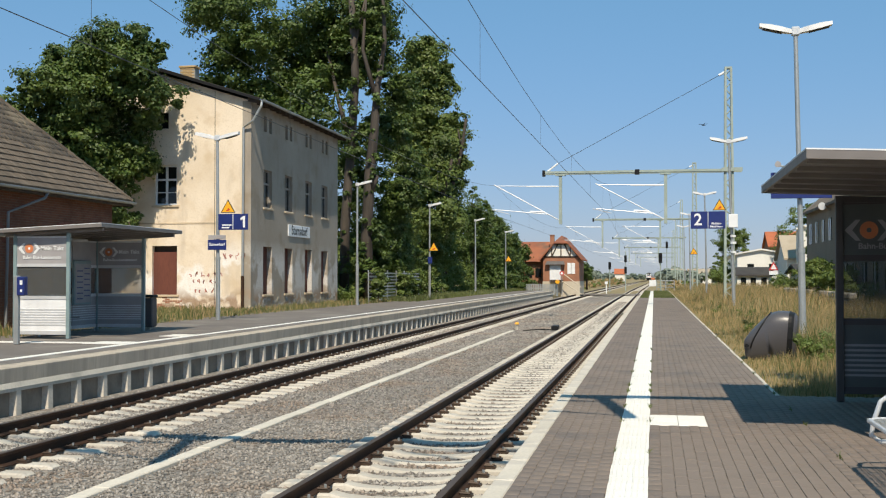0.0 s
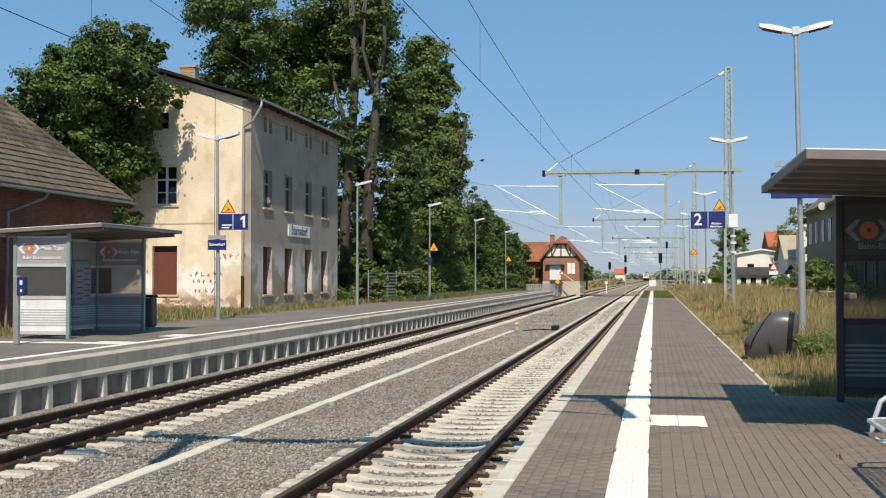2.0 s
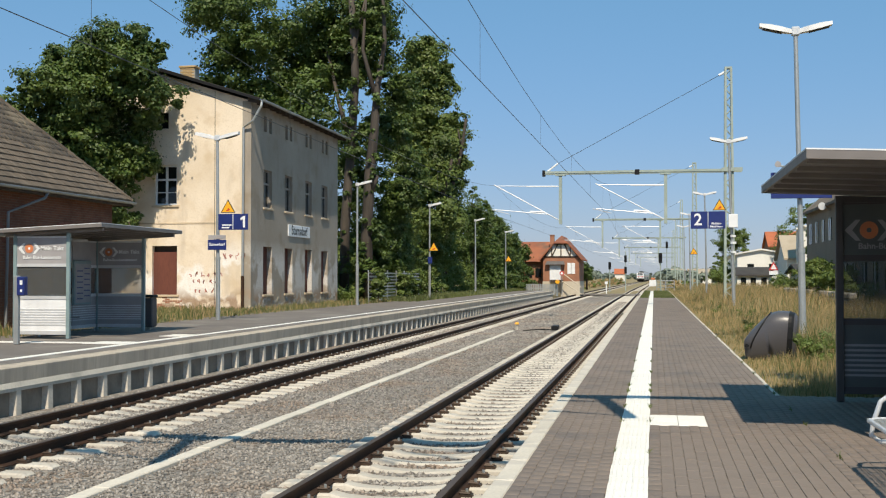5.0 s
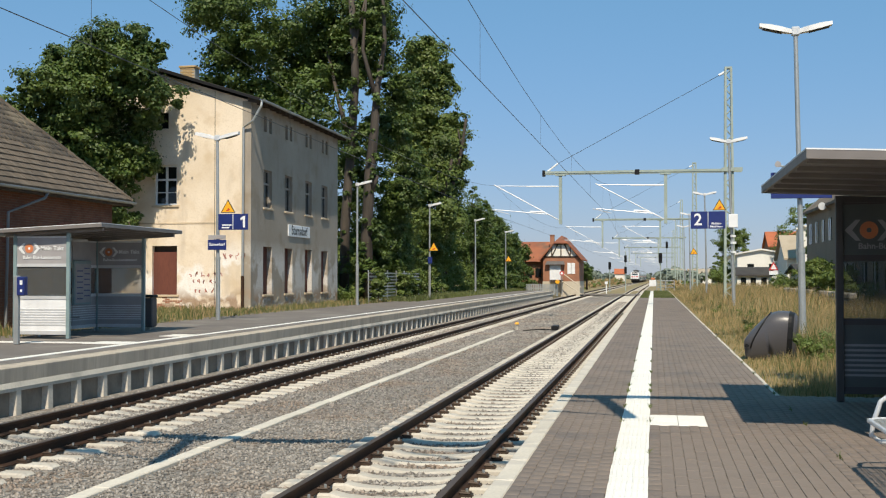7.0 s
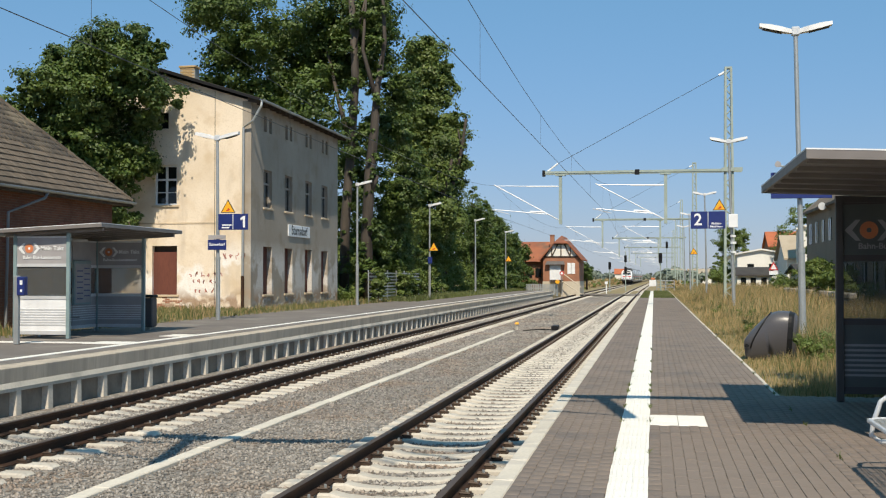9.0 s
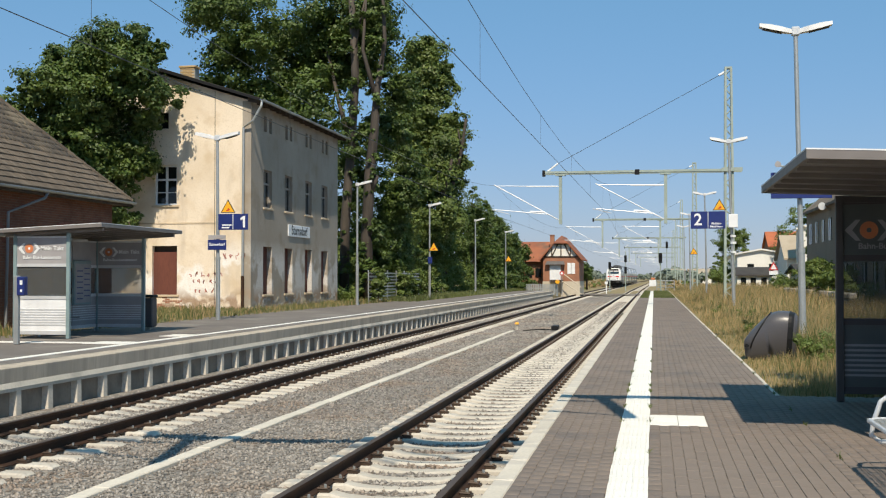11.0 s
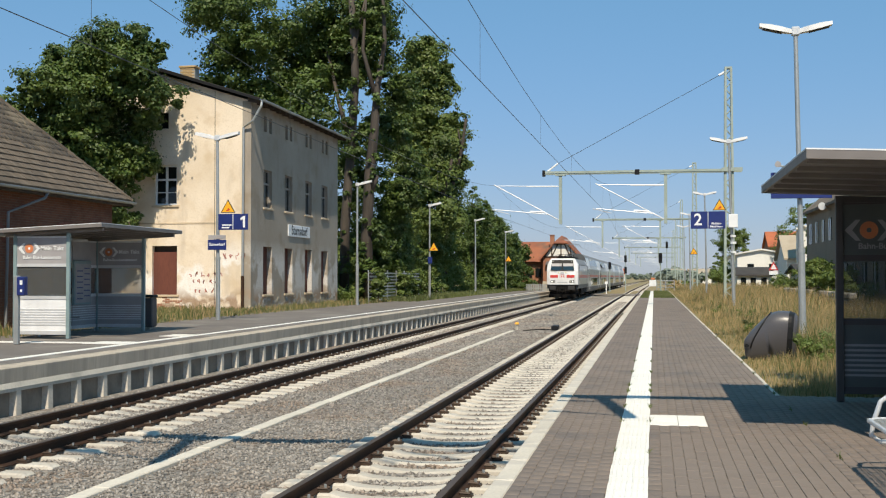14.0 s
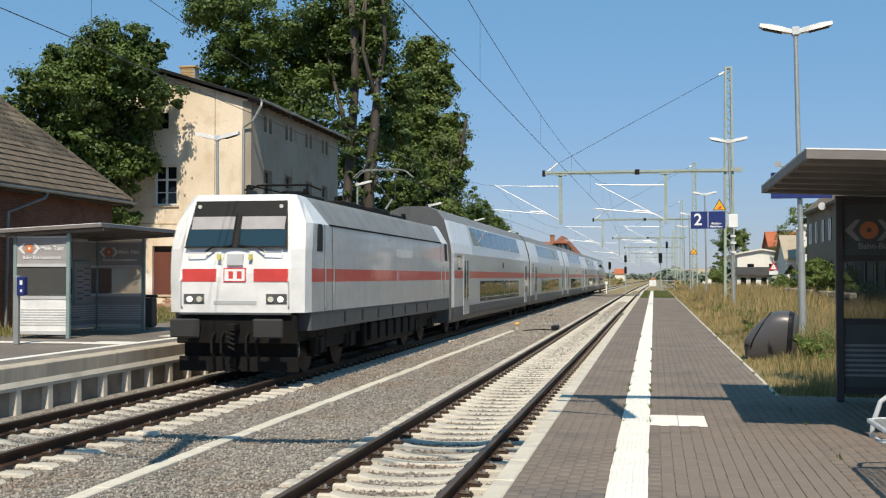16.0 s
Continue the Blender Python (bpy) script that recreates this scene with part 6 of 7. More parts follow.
def build_grass():
    r = np.random.RandomState(21)

    def patch(n, x0, x1, y0, y1, p=1.0):
        return x0 + (x1 - x0) * r.rand(n), y0 + (y1 - y0) * r.rand(n) ** p

    def clumpy(x, y, s=0.8):
        v = np.array([noise.noise((a * s, b * s, 3.0)) for a, b in zip(x, y)])
        return 0.75 + 0.9 * np.clip(v + 0.1, -0.5, 0.6)

    for mat, seed, n, lab in (("straw", 1, 68000, "tall dry straw-coloured grass beside the platform"), ("grass", 2, 34000, "green grass and weeds among dry straw")):
        x, y = patch(n, 1.66, 10, 16.05, 45, 1.3)
        rise = np.clip((x - 1.6) / 1.6, 0.25, 1)
        blades("verge_grass", x, y, np.full(n, -0.06), (0.15 + 0.5 * r.rand(n)) * clumpy(x, y) * rise, 0.006 + 0.008 * r.rand(n), mat, seed, lab, "grass")
    for mat, seed, n, lab in (("straw", 3, 90000, "field of tall dry grass along the line"), ("grass", 4, 34000, "green weeds in the dry grass along the line")):
        x, y = patch(n, 1.7, 20, 42, 150, 1.2)
        rise = np.clip((x - 1.6) / 2.0, 0.25, 1)
        blades("field_grass", x, y, np.full(n, -0.06), (0.3 + 0.75 * r.rand(n)) * clumpy(x, y, 0.35) * rise, 0.014 + 0.02 * r.rand(n), mat, seed, lab, "grass")
    for mat, seed, n, lab in (("straw", 5, 15000, "dry grass at the foot of the station house"), ("grass", 6, 27000, "green verge behind the far platform")):
        x, y = patch(n, -24, -15.7, 22, 72)
        keep = (x > -18.2) | (y < 51.6)
        x, y = x[keep], y[keep]
        m = len(x)
        blades("house_grass", x, y, np.full(m, -0.03), (0.08 + 0.28 * r.rand(m)) * clumpy(x, y), 0.02 + 0.02 * r.rand(m), mat, seed, lab, "grass")
    n = 20000
    x, y = patch(n, -17.5, -13.6, 70, 150)
    keep = x < -14.2
    x, y = x[keep], y[keep]
    m = len(x)
    blades("far_verge_grass", x, y, np.full(m, 0.0), 0.12 + 0.3 * r.rand(m), 0.04 + 0.03 * r.rand(m), "grass", 7, "short green verge along the far platform", "grass")
    n = 7000
    x, y = patch(n, -1.0, 1.55, 88, 131)
    keep = (np.abs(x + 0.2) > 0.18)
    x, y = x[keep], y[keep]
    m = len(x)
    blades("platform_weeds", x, y, np.full(m, -0.01), 0.03 + 0.08 * r.rand(m), 0.04 + 0.02 * r.rand(m), "grass", 8, "weeds growing through the far end of the platform", "weeds")
    # joint weeds nearby
    n = 500
    x = r.choice([-0.351, -0.05, 1.57], n) + 0.01 * r.normal(size=n)
    y = np.repeat(r.choice([10.6, 12.9, 14.3, 16.2, 17.1, 19.5, 22.0, 25.5, 31.0, 38.0], 50), 10) + 0.06 * r.normal(size=n)
    blades("joint_weeds", x, y, np.full(n, -0.005), 0.02 + 0.04 * r.rand(n), 0.008 + 0.004 * r.rand(n), "grass", 9, "small weeds in the paving joints", "weeds", 0.9)
    # leafy weeds
    for i, (x, y, s) in enumerate(((2.75, 22.7, 0.42), (3.05, 22.9, 0.45), (3.4, 22.4, 0.4), (3.0, 21.3, 0.3), (3.6, 24.6, 0.5), (4.6, 27, 0.5), (2.6, 33, 0.4), (3.1, 42, 0.6), (2.5, 50, 0.5), (3.4, 20.0, 0.4), (2.72, 21.9, 0.5), (2.95, 22.2, 0.58), (3.15, 21.4, 0.45))):
        w = thing("weed_clump", "green flowering weeds beside the platform", "weeds", "weeds by the platform")
        q = random.Random(i)
        for _ in range(9):
            a = q.uniform(0, 6.28)
            part("stem", Geo().tube((x, y, -0.05), (x + s * 0.5 * math.cos(a), y + s * 0.5 * math.sin(a), s * q.uniform(0.9, 1.5)), 0.006, 4), "grass", w)
        leaf_cloud("leaves", [(x, y, s * 0.55, s * 0.55, s * 0.55, s * 0.6)], 330, 0.06, "leaf_light", w, 60 + i, shell=0.98)


def build_fence():
    f = thing("panel_fence", "grey-green steel bar fence half hidden by bushes", "fence")
    for k in range(6):
        y = 66.8 + 2.5 * k
        x = -16.4
        part("post", Geo().box(x - 0.03, x + 0.03, y - 0.03, y + 0.03, -0.1, 1.95), "galv", f)
        for j in range(9):
            z = 0.12 + 0.2 * j
            part("bar", Geo().box(x - 0.012, x + 0.012, y + 0.03, y + 2.47, z, z + 0.1), "galv", f)


def build_gatehouse():
    h = thing("gatehouse", "old brick gatehouse with orange roof and half-timbered gable", "house")
    Y0 = 140.0
    x0, x1, xm = -13.0, -8.7, -10.85
    part("wall", Geo().box(x0, x1, Y0, Y0 + 9, 1.0, 3.9), "brick_orange", h, "orange-red brick wall")
    part("plinth", Geo().box(x0 - 0.05, x1 + 0.05, Y0 - 0.05, Y0 + 9.05, -0.8, 1.0), "beige", h)
    gable = part("gable", Geo().prism([(x0, 3.9), (x1, 3.9), (xm + 0.9, 5.5), (xm - 0.9, 5.5)], "y", Y0, Y0 + 0.3), "cream", h, "white half-timbered gable")
    tb = Geo()
    for a, b in (((x0, 3.95), (x1, 3.95)), ((x0 + 0.2, 4.0), (xm - 0.9, 5.5)), ((x1 - 0.2, 4.0), (xm + 0.9, 5.5)), ((xm - 0.9, 5.45), (xm + 0.9, 5.45)), ((xm, 3.95), (xm, 5.5)), ((xm - 1.1, 3.95), (xm - 0.4, 5.4)), ((xm + 1.1, 3.95), (xm + 0.4, 5.4)), ((xm - 1.1, 5.1), (xm - 1.1, 3.95)), ((xm + 1.1, 5.1), (xm + 1.1, 3.95))):
        tb.tube((a[0], Y0 - 0.03, a[1]), (b[0], Y0 - 0.03, b[1]), 0.09, 4)
    part("timber_frame", tb, "wood_dark", gable)
    roof = Geo()
    e = 0.5
    A, B = (x0 - e, 3.55), (x1 + e, 3.55)
    roof.add([(A[0], Y0 - e, A[1]), (xm - 0.85, Y0 - e, 5.6), (xm, Y0 + 1.0, 6.5), (xm + 0.85, Y0 - e, 5.6), (B[0], Y0 - e, B[1]), (A[0], Y0 + 9.5, A[1]), (xm, Y0 + 9.5, 6.5), (B[0], Y0 + 9.5, B[1])],
             [(0, 1, 2, 6, 5), (4, 7, 6, 2, 3), (1, 3, 2)])
    roof = part("roof", roof, "rooftile_old", h)
    so = roof.modifiers.new("thickness", "SOLIDIFY")
    so.thickness = 0.15
    part("wing_wall", Geo().box(-16.0, x0, Y0 + 3, Y0 + 9, -0.5, 3.6), "brick_orange", h)
    part("wing_roof", Geo().prism([(Y0 + 2.4, 3.4), (Y0 + 6, 5.9), (Y0 + 9.6, 3.4)], "x", -16.4, x0 + 1.8), "rooftile_old", h)
    part("chimney", Geo().box(-12.5, -12.0, Y0 + 4, Y0 + 4.6, 5.2, 6.6).box(-12.56, -11.94, Y0 + 3.94, Y0 + 4.66, 6.6, 6.7), "brick_orange", h)
    p = part("porch", Geo().box(-12.1, -10.6, Y0 - 1.2, Y0, 0.9, 1.2), "wood_dark", h)
    part("porch_roof", Geo().prism([(-12.7, 3.0), (-10.4, 3.0), (-10.5, 3.4), (-12.5, 3.4)], "y", Y0 - 0.6, Y0 - 0.04), "roof_sheet", p)
    part("door", Geo().box(-12.2, -10.9, Y0 - 0.12, Y0 - 0.01, 0.9, 2.9), "white", h, "white closed door panel")
    w = part("window", Geo().box(-10.1, -9.2, Y0 - 0.06, Y0 - 0.01, 1.9, 3.2), "white", h, "white shuttered window")
    part("window_bar", Geo().box(-9.68, -9.62, Y0 - 0.08, Y0 - 0.062, 1.9, 3.2), "wood_grey", w)
    part("window", Geo().box(-15.4, -14.6, Y0 + 2.9, Y0 + 2.99, 1.5, 2.6), "glass", h)
    part("window", Geo().box(-14.2, -13.5, Y0 + 2.9, Y0 + 2.99, 1.5, 2.6), "glass", h)
    rail = Geo()
    rail.tube((-10.6, Y0 - 1.5, 2.0), (-8.3, Y0 - 2.0, 0.3), 0.06, 6).tube((-10.6, Y0 - 1.5, 1.0), (-8.3, Y0 - 2.0, -0.5), 0.06, 6)
    part("stair_rail", rail, "beige", h)
    g = thing("yard_fence", "low grey picket fence before the gatehouse", "fence")
    for k in range(14):
        part("picket", Geo().box(-14.2 + 0.26 * k, -14.0 + 0.26 * k, 132.0, 132.06, -0.6, 0.75), "galv", g)
    part("rail", Geo().box(-14.4, -10.5, 132.07, 132.12, 0.2, 0.3).box(-14.4, -10.5, 132.07, 132.12, -0.3, -0.2), "galv", g)
    c = thing("crossing_light", "round yellow crossing signal on a short post", "signal")
    part("disc", Geo().tube((-10.6, 131.5, 1.0), (-10.6, 131.6, 1.0), 0.24, 14), "yellow", c)
    part("post", Geo().tube((-10.6, 131.62, -0.6), (-10.6, 131.62, 1.05), 0.05, 6), "galv", c)
    c = thing("crossing_sign", "red-rimmed white sign by the crossing", "sign")
    part("plate", Geo().tube((-10.3, 134, 1.95), (-10.3, 134.05, 1.95), 0.26, 14), "red", c)
    part("plate_face", Geo().tube((-10.3, 133.97, 1.95), (-10.3, 133.995, 1.95), 0.15, 14), "white", c)
    part("post", Geo().tube((-10.3, 134.1, -0.6), (-10.3, 134.1, 2.0), 0.05, 6), "galv", c)
    road = Geo().box(-40, 30, 141.0, 147.0, -0.6, -0.535)
    structure("crossing_road", road, "asphalt", "asphalt level crossing over both tracks", "road")


def signal_post(x, y, h, heads, label="railway light signal with black heads on a grey post"):
    s = thing("railway_signal", label, "signal", "railway signals")
    part("post", Geo().tube((x, y, -0.75), (x, y, h), 0.07, 8), "mast", s)
    for z in heads:
        hd = part("signal_head", Geo().box(x - 0.2, x + 0.2, y - 0.12, y + 0.05, z - 0.55, z + 0.55, bevel=0.04), "black", s)
        part("lamp_hood", Geo().tube((x, y - 0.3, z + 0.35), (x, y - 0.12, z + 0.35), 0.12, 10).tube((x, y - 0.3, z - 0.3), (x, y - 0.12, z - 0.3), 0.12, 10), "black", hd)


def house(label, x0, x1, y0, y1, zb, ze, zr, wall, roof, axis, windows=()):
    """A far house: walls, a gabled roof with its ridge along x or y, windows (x, z, w, h) in the side that looks at the line's near end."""
    h = thing("house", label, "house", "houses by the line")
    part("wall", Geo().box(x0, x1, y0, y1, zb, ze), wall, h)
    e = 0.35
    if axis == "x":
        ym = (y0 + y1) / 2
        part("roof", Geo().prism([(y0 - e, ze - 0.12), (ym, zr), (y1 + e, ze - 0.12), (y1 + e, ze + 0.05), (ym, zr + 0.2), (y0 - e, ze + 0.05)], "x", x0 - e, x1 + e), roof, h)
        part("gable", Geo().prism([(y0, ze), (ym, zr - 0.02), (y1, ze)], "x", x0, x1), wall, h)
    else:
        xm = (x0 + x1) / 2
        part("roof", Geo().prism([(x0 - e, ze - 0.12), (xm, zr), (x1 + e, ze - 0.12), (x1 + e, ze + 0.05), (xm, zr + 0.2), (x0 - e, ze + 0.05)], "y", y0 - e, y1 + e), roof, h)
        part("gable", Geo().prism([(x0, ze), (xm, zr - 0.02), (x1, ze)], "y", y0, y1), wall, h)
    for u, z, w, t in windows:
        wn = part("window", Geo().box(u - w / 2, u + w / 2, y0 - 0.03, y0 + 0.01, z - t / 2, z + t / 2), "glass", h)
        part("window_sill", Geo().box(u - w / 2 - 0.1, u + w / 2 + 0.1, y0 - 0.1, y0 + 0.01, z - t / 2 - 0.1, z - t / 2), "white", wn)
    return h


def build_distance():
    build_gatehouse()
    signal_post(-4.4, 188, 5.6, (4.4, 2.6))
    signal_post(-6.5, 178, 3.8, (3.2,))
    signal_post(0.72, 131.0, 4.2, (3.6,))
    signal_post(2.2, 205, 7.6, (7.0,))
    c = thing("platform_end_barrier", "grey rail with a white and orange board at the platform end", "barrier")
    for z in (0.4, 0.75, 1.1):
        part("rail", Geo().tube((0.3, 131.5, z), (2.2, 131.5, z), 0.05, 6), "galv", c)
    for x in (0.3, 1.25, 2.2):
        part("post", Geo().tube((x, 131.5, -0.1), (x, 131.5, 1.15), 0.05, 6), "galv", c)
    part("board", Geo().box(-0.5, 0.25, 131.2, 131.26, 0.5, 1.2, bevel=0.02), "white", c)
    part("beacon", Geo().box(-0.3, 0.1, 131.15, 131.25, 1.22, 1.45, bevel=0.02), "orange", c)
    for x, y, h in ((-6.0, 152, 1.3),):
        c = thing("kilometre_post", "white distance post beside the line", "marker", "distance posts")
        part("post", Geo().box(x - 0.06, x + 0.06, y, y + 0.1, -0.75, h - 0.6), "white", c)
        part("plate", Geo().box(x - 0.2, x + 0.2, y - 0.05, y - 0.002, h - 0.7, h - 0.35), "white", c)
    # houses on the right
    house("low white hall with a shallow gable", 10.2, 16.0, 150, 170, -0.4, 4.4, 4.85, "cream", "cream", "y", [(11.8, 2.75, 0.8, 0.8), (14.4, 2.75, 0.8, 0.8)])
    house("grey-roofed annexe with pale walls", 9.5, 13.4, 140, 146, -0.4, 1.75, 2.5, "cream", "felt", "x", [(10.2, 1.0, 0.6, 0.9), (11.3, 1.0, 0.6, 0.9), (12.5, 1.0, 0.6, 0.9)])
    house("house with a bright orange tiled roof", 17.9, 24.0, 190, 200, -0.4, 6.3, 8.6, "brick_orange", "rooftile_red", "x")
    house("house with a pale brown roof", 14.1, 19.6, 131, 141, -0.4, 3.5, 6.0, "cream", "tan_roof", "x")
    house("white rendered tower-like house end", 15.0, 16.2, 128, 130.4, -0.4, 6.6, 6.8, "cream", "cream", "y")
    house("low beige outbuilding beside the grass", 11.4, 13.6, 96, 104, -0.4, 1.9, 2.4, "beige", "felt", "x", [(11, 1, 0.6, 0.8)])
    g = house("long grey two-storey house with a brown roof", 10.0, 18.0, 46, 81, -0.4, 5.7, 9.2, "house_grey", "rooftile", "y")
    for k in range(12):
        for z in (1.6, 4.3):
            w = part("window", Geo().box(9.96, 10.01, 47.5 + 2.8 * k, 48.5 + 2.8 * k, z - 0.65, z + 0.65), "glass", g)
            part("window_frame", Geo().box(9.94, 9.955, 47.96 + 2.8 * k, 48.04 + 2.8 * k, z - 0.65, z + 0.65), "white", w)
    part("downpipe", Geo().tube((9.93, 66, 5.6), (9.93, 66, -0.2), 0.06, 8), "galv", g)
    d = thing("satellite_dish", "white satellite dish on the grey house", "satellite dish")
    part("dish", Geo().tube((9.5, 70.0, 5.6), (9.55, 70.15, 5.62), 0.22, 18, r2=0.14), "white", d)
    part("bracket", Geo().tube((9.55, 70.1, 5.6), (10.0, 70.3, 5.4), 0.04, 6), "galv", d)
    g = thing("road_sign", "white triangular road sign with a red border on a post", "sign")
    part("post", Geo().tube((11.64, 120.06, -0.2), (11.64, 120.06, 2.95), 0.04, 8), "galv", g)
    tri = part("triangle", Geo().prism([(11.16, 2.2), (12.12, 2.2), (11.64, 3.05)], "y", 120.0, 120.02), "red", g)
    part("triangle_face", Geo().prism([(11.34, 2.3), (11.94, 2.3), (11.64, 2.84)], "y", 119.985, 119.998), "white", tri)
    part("lower_plate", Geo().box(11.2, 12.08, 120.0, 120.02, 1.75, 2.12, bevel=0.004), "white", g)
    wall = thing("garden_wall", "low rubble stone garden wall behind dry grass", "wall")
    q = random.Random(3)
    for k in range(46):
        for row in range(3):
            y = 52 + 0.55 * k + (0.25 if row % 2 else 0)
            part("stone", Geo().box(8.1, 8.45, y, y + q.uniform(0.46, 0.53), 0.0 + 0.3 * row, 0.27 + 0.3 * row, bevel=0.05), "rubble", wall)
    for x, y, z, s in ((8.9, 66, 1.7, 1.0), (8.7, 61, 1.8, 1.0), (9.1, 74, 1.5, 1.0), (10.5, 100, 1.0, 1.3), (11.8, 118, 1.0, 1.4), (9.0, 56, 1.1, 1.0), (14, 134, 0.8, 1.2), (7.6, 138, 1.4, 1.2), (6.9, 131, 1.6, 0.9)):
        b = thing("bush", "rounded green garden bush", "bush", "garden bushes")
        st = Geo().tube((x, y, -0.2), (x, y, z), 0.06, 6)
        part("stem", st, "bark", b)
        leaf_cloud("leaves", masses(int(x * 9 + y), (x - s * 0.5, x + s * 0.5, y - s, y + s, z * 0.5, z * 1.1), 5, s * 0.75), 2600, 0.16, "leaf_light", b, int(y))
    for i, (x, y, z0, z1, r, n) in enumerate(((12.6, 196, 3, 9.5, 3.0, 9000), (18.5, 150, 4, 12, 4.0, 9000), (15.4, 112, 4.5, 8.4, 2.0, 7000), (15.0, 230, 2, 6, 3, 4000), (9.2, 160, 1.5, 3.6, 1.4, 3000), (30, 60, 6, 13, 4.5, 6000))):
        tree("rounded leafy tree behind the houses", None, ([(x, y, -0.3), (x, y, z0), (x + 0.2, y, z1 * 0.7)], 0.3, 0.1), [], masses(70 + i, (x - r * 0.5, x + r * 0.5, y - r * 0.5, y + r * 0.5, z0, z1 - r * 0.4), 9, r * 0.6), n, 0.3, "leaf_mid", 80 + i)
    tree("leafy tree beside the gatehouse", None, ([(-11.0, 197, -0.6), (-11.0, 197, 2), (-10.9, 197, 3)], 0.2, 0.08), [], masses(91, (-11.6, -10.6, 195, 199, 0.8, 3.6), 8, 0.9), 6000, 0.25, "leaf_dark", 91)
    # woods on the horizon, air haze painted into their leaf colour
    r = np.random.RandomState(44)
    for i, (y, xa, xb, h, n) in enumerate(((330, -60, -17, 5.0, 6000), (480, -90, -18, 6.0, 6000), (900, -260, 420, 5.5, 26000), (260, 5.5, 10, 3.2, 5000), (380, 6, 40, 5, 9000))):
        bl = []
        x = xa
        while x < xb:
            s = h * r.uniform(0.5, 1.0)
            bl.append((x, y + r.uniform(-8, 8), s * 0.5 - 0.6, h * 0.8, 4, s * 0.6))
            x += h * 0.8
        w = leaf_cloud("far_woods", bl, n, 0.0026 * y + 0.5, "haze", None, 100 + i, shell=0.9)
        tagged(w, "belt of trees on the horizon, air haze painted into its colour", "woods", kind="stuff")
    # dry scrub and brambles on both sides of the open line
    for i, (side, mat, count) in enumerate(((-1, "straw", 7000), (-1, "leaf_light", 2600), (1, "straw", 6000), (1, "leaf_light", 3000))):
        bl = []
        y = 152.0
        while y < 430:
            bl.append(((XL - 3.4 - r.uniform(0, 2.5) if side < 0 else XR + 5.6 + r.uniform(0, 2.5)) + bend(y), y, r.uniform(-0.4, 0.1), 1.1, 2.4, r.uniform(0.6, 1.2)))
            y += 3.4
        w = leaf_cloud("line_scrub", bl, count, 0.42, mat, None, 120 + i)
        tagged(w, "dry scrub along the open line" if mat == "straw" else "green brambles along the open line", "scrub", kind="stuff")
    for x, y, w, h, roof in ((-14.5, 450, 3.6, 4.4, "rooftile_red"), (4.6, 300, 3, 3.4, "tan_roof"), (9.5, 330, 6, 3.6, "tan_roof")):
        house("small hazy house beside the far line", x, x + w, y, y + 8, -0.5, h * 0.6, h, "cream", roof, "x")


build_grass()
build_fence()
build_distance()

# ---------------------------------------------------------------- the train


def mirrored(half):
    """A closed ring from its right half, given from the bottom up as (x, y, z)."""
    return list(half) + [(-x, y, z) for x, y, z in reversed(half)]


def wheelset(parent, y, r=0.6):
    w = part("wheelset", Geo().tube((-0.75, y, r), (0.75, y, r), 0.09, 10), "wheel", parent)
    for s in (-1, 1):
        part("wheel", Geo().tube((s * 0.69, y, r), (s * 0.83, y, r), r, 28).tube((s * 0.83, y, r), (s * 0.86, y, r), r * 0.86, 28, r2=r * 0.5), "wheel", w)


def bogie(parent, y, base, r):
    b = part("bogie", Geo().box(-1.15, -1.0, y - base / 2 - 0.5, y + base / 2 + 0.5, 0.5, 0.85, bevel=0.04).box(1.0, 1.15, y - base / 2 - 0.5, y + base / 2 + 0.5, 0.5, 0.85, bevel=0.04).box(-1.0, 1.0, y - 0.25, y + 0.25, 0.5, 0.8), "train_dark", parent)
    for d in (-base / 2, base / 2):
        wheelset(parent, y + d, r)
        for s in (-1, 1):
            ax = Geo()
            ax.box(min(s * 0.98, s * 1.24), max(s * 0.98, s * 1.24), y + d - 0.2, y + d + 0.2, r - 0.2, r + 0.2, bevel=0.05)
            for k in (-0.36, 0.36):
                ax.tube((s * 1.1, y + d + k, 0.42), (s * 1.1, y + d + k, 0.9), 0.12, 10)
            part("axle_box", ax, "train_dark", b)


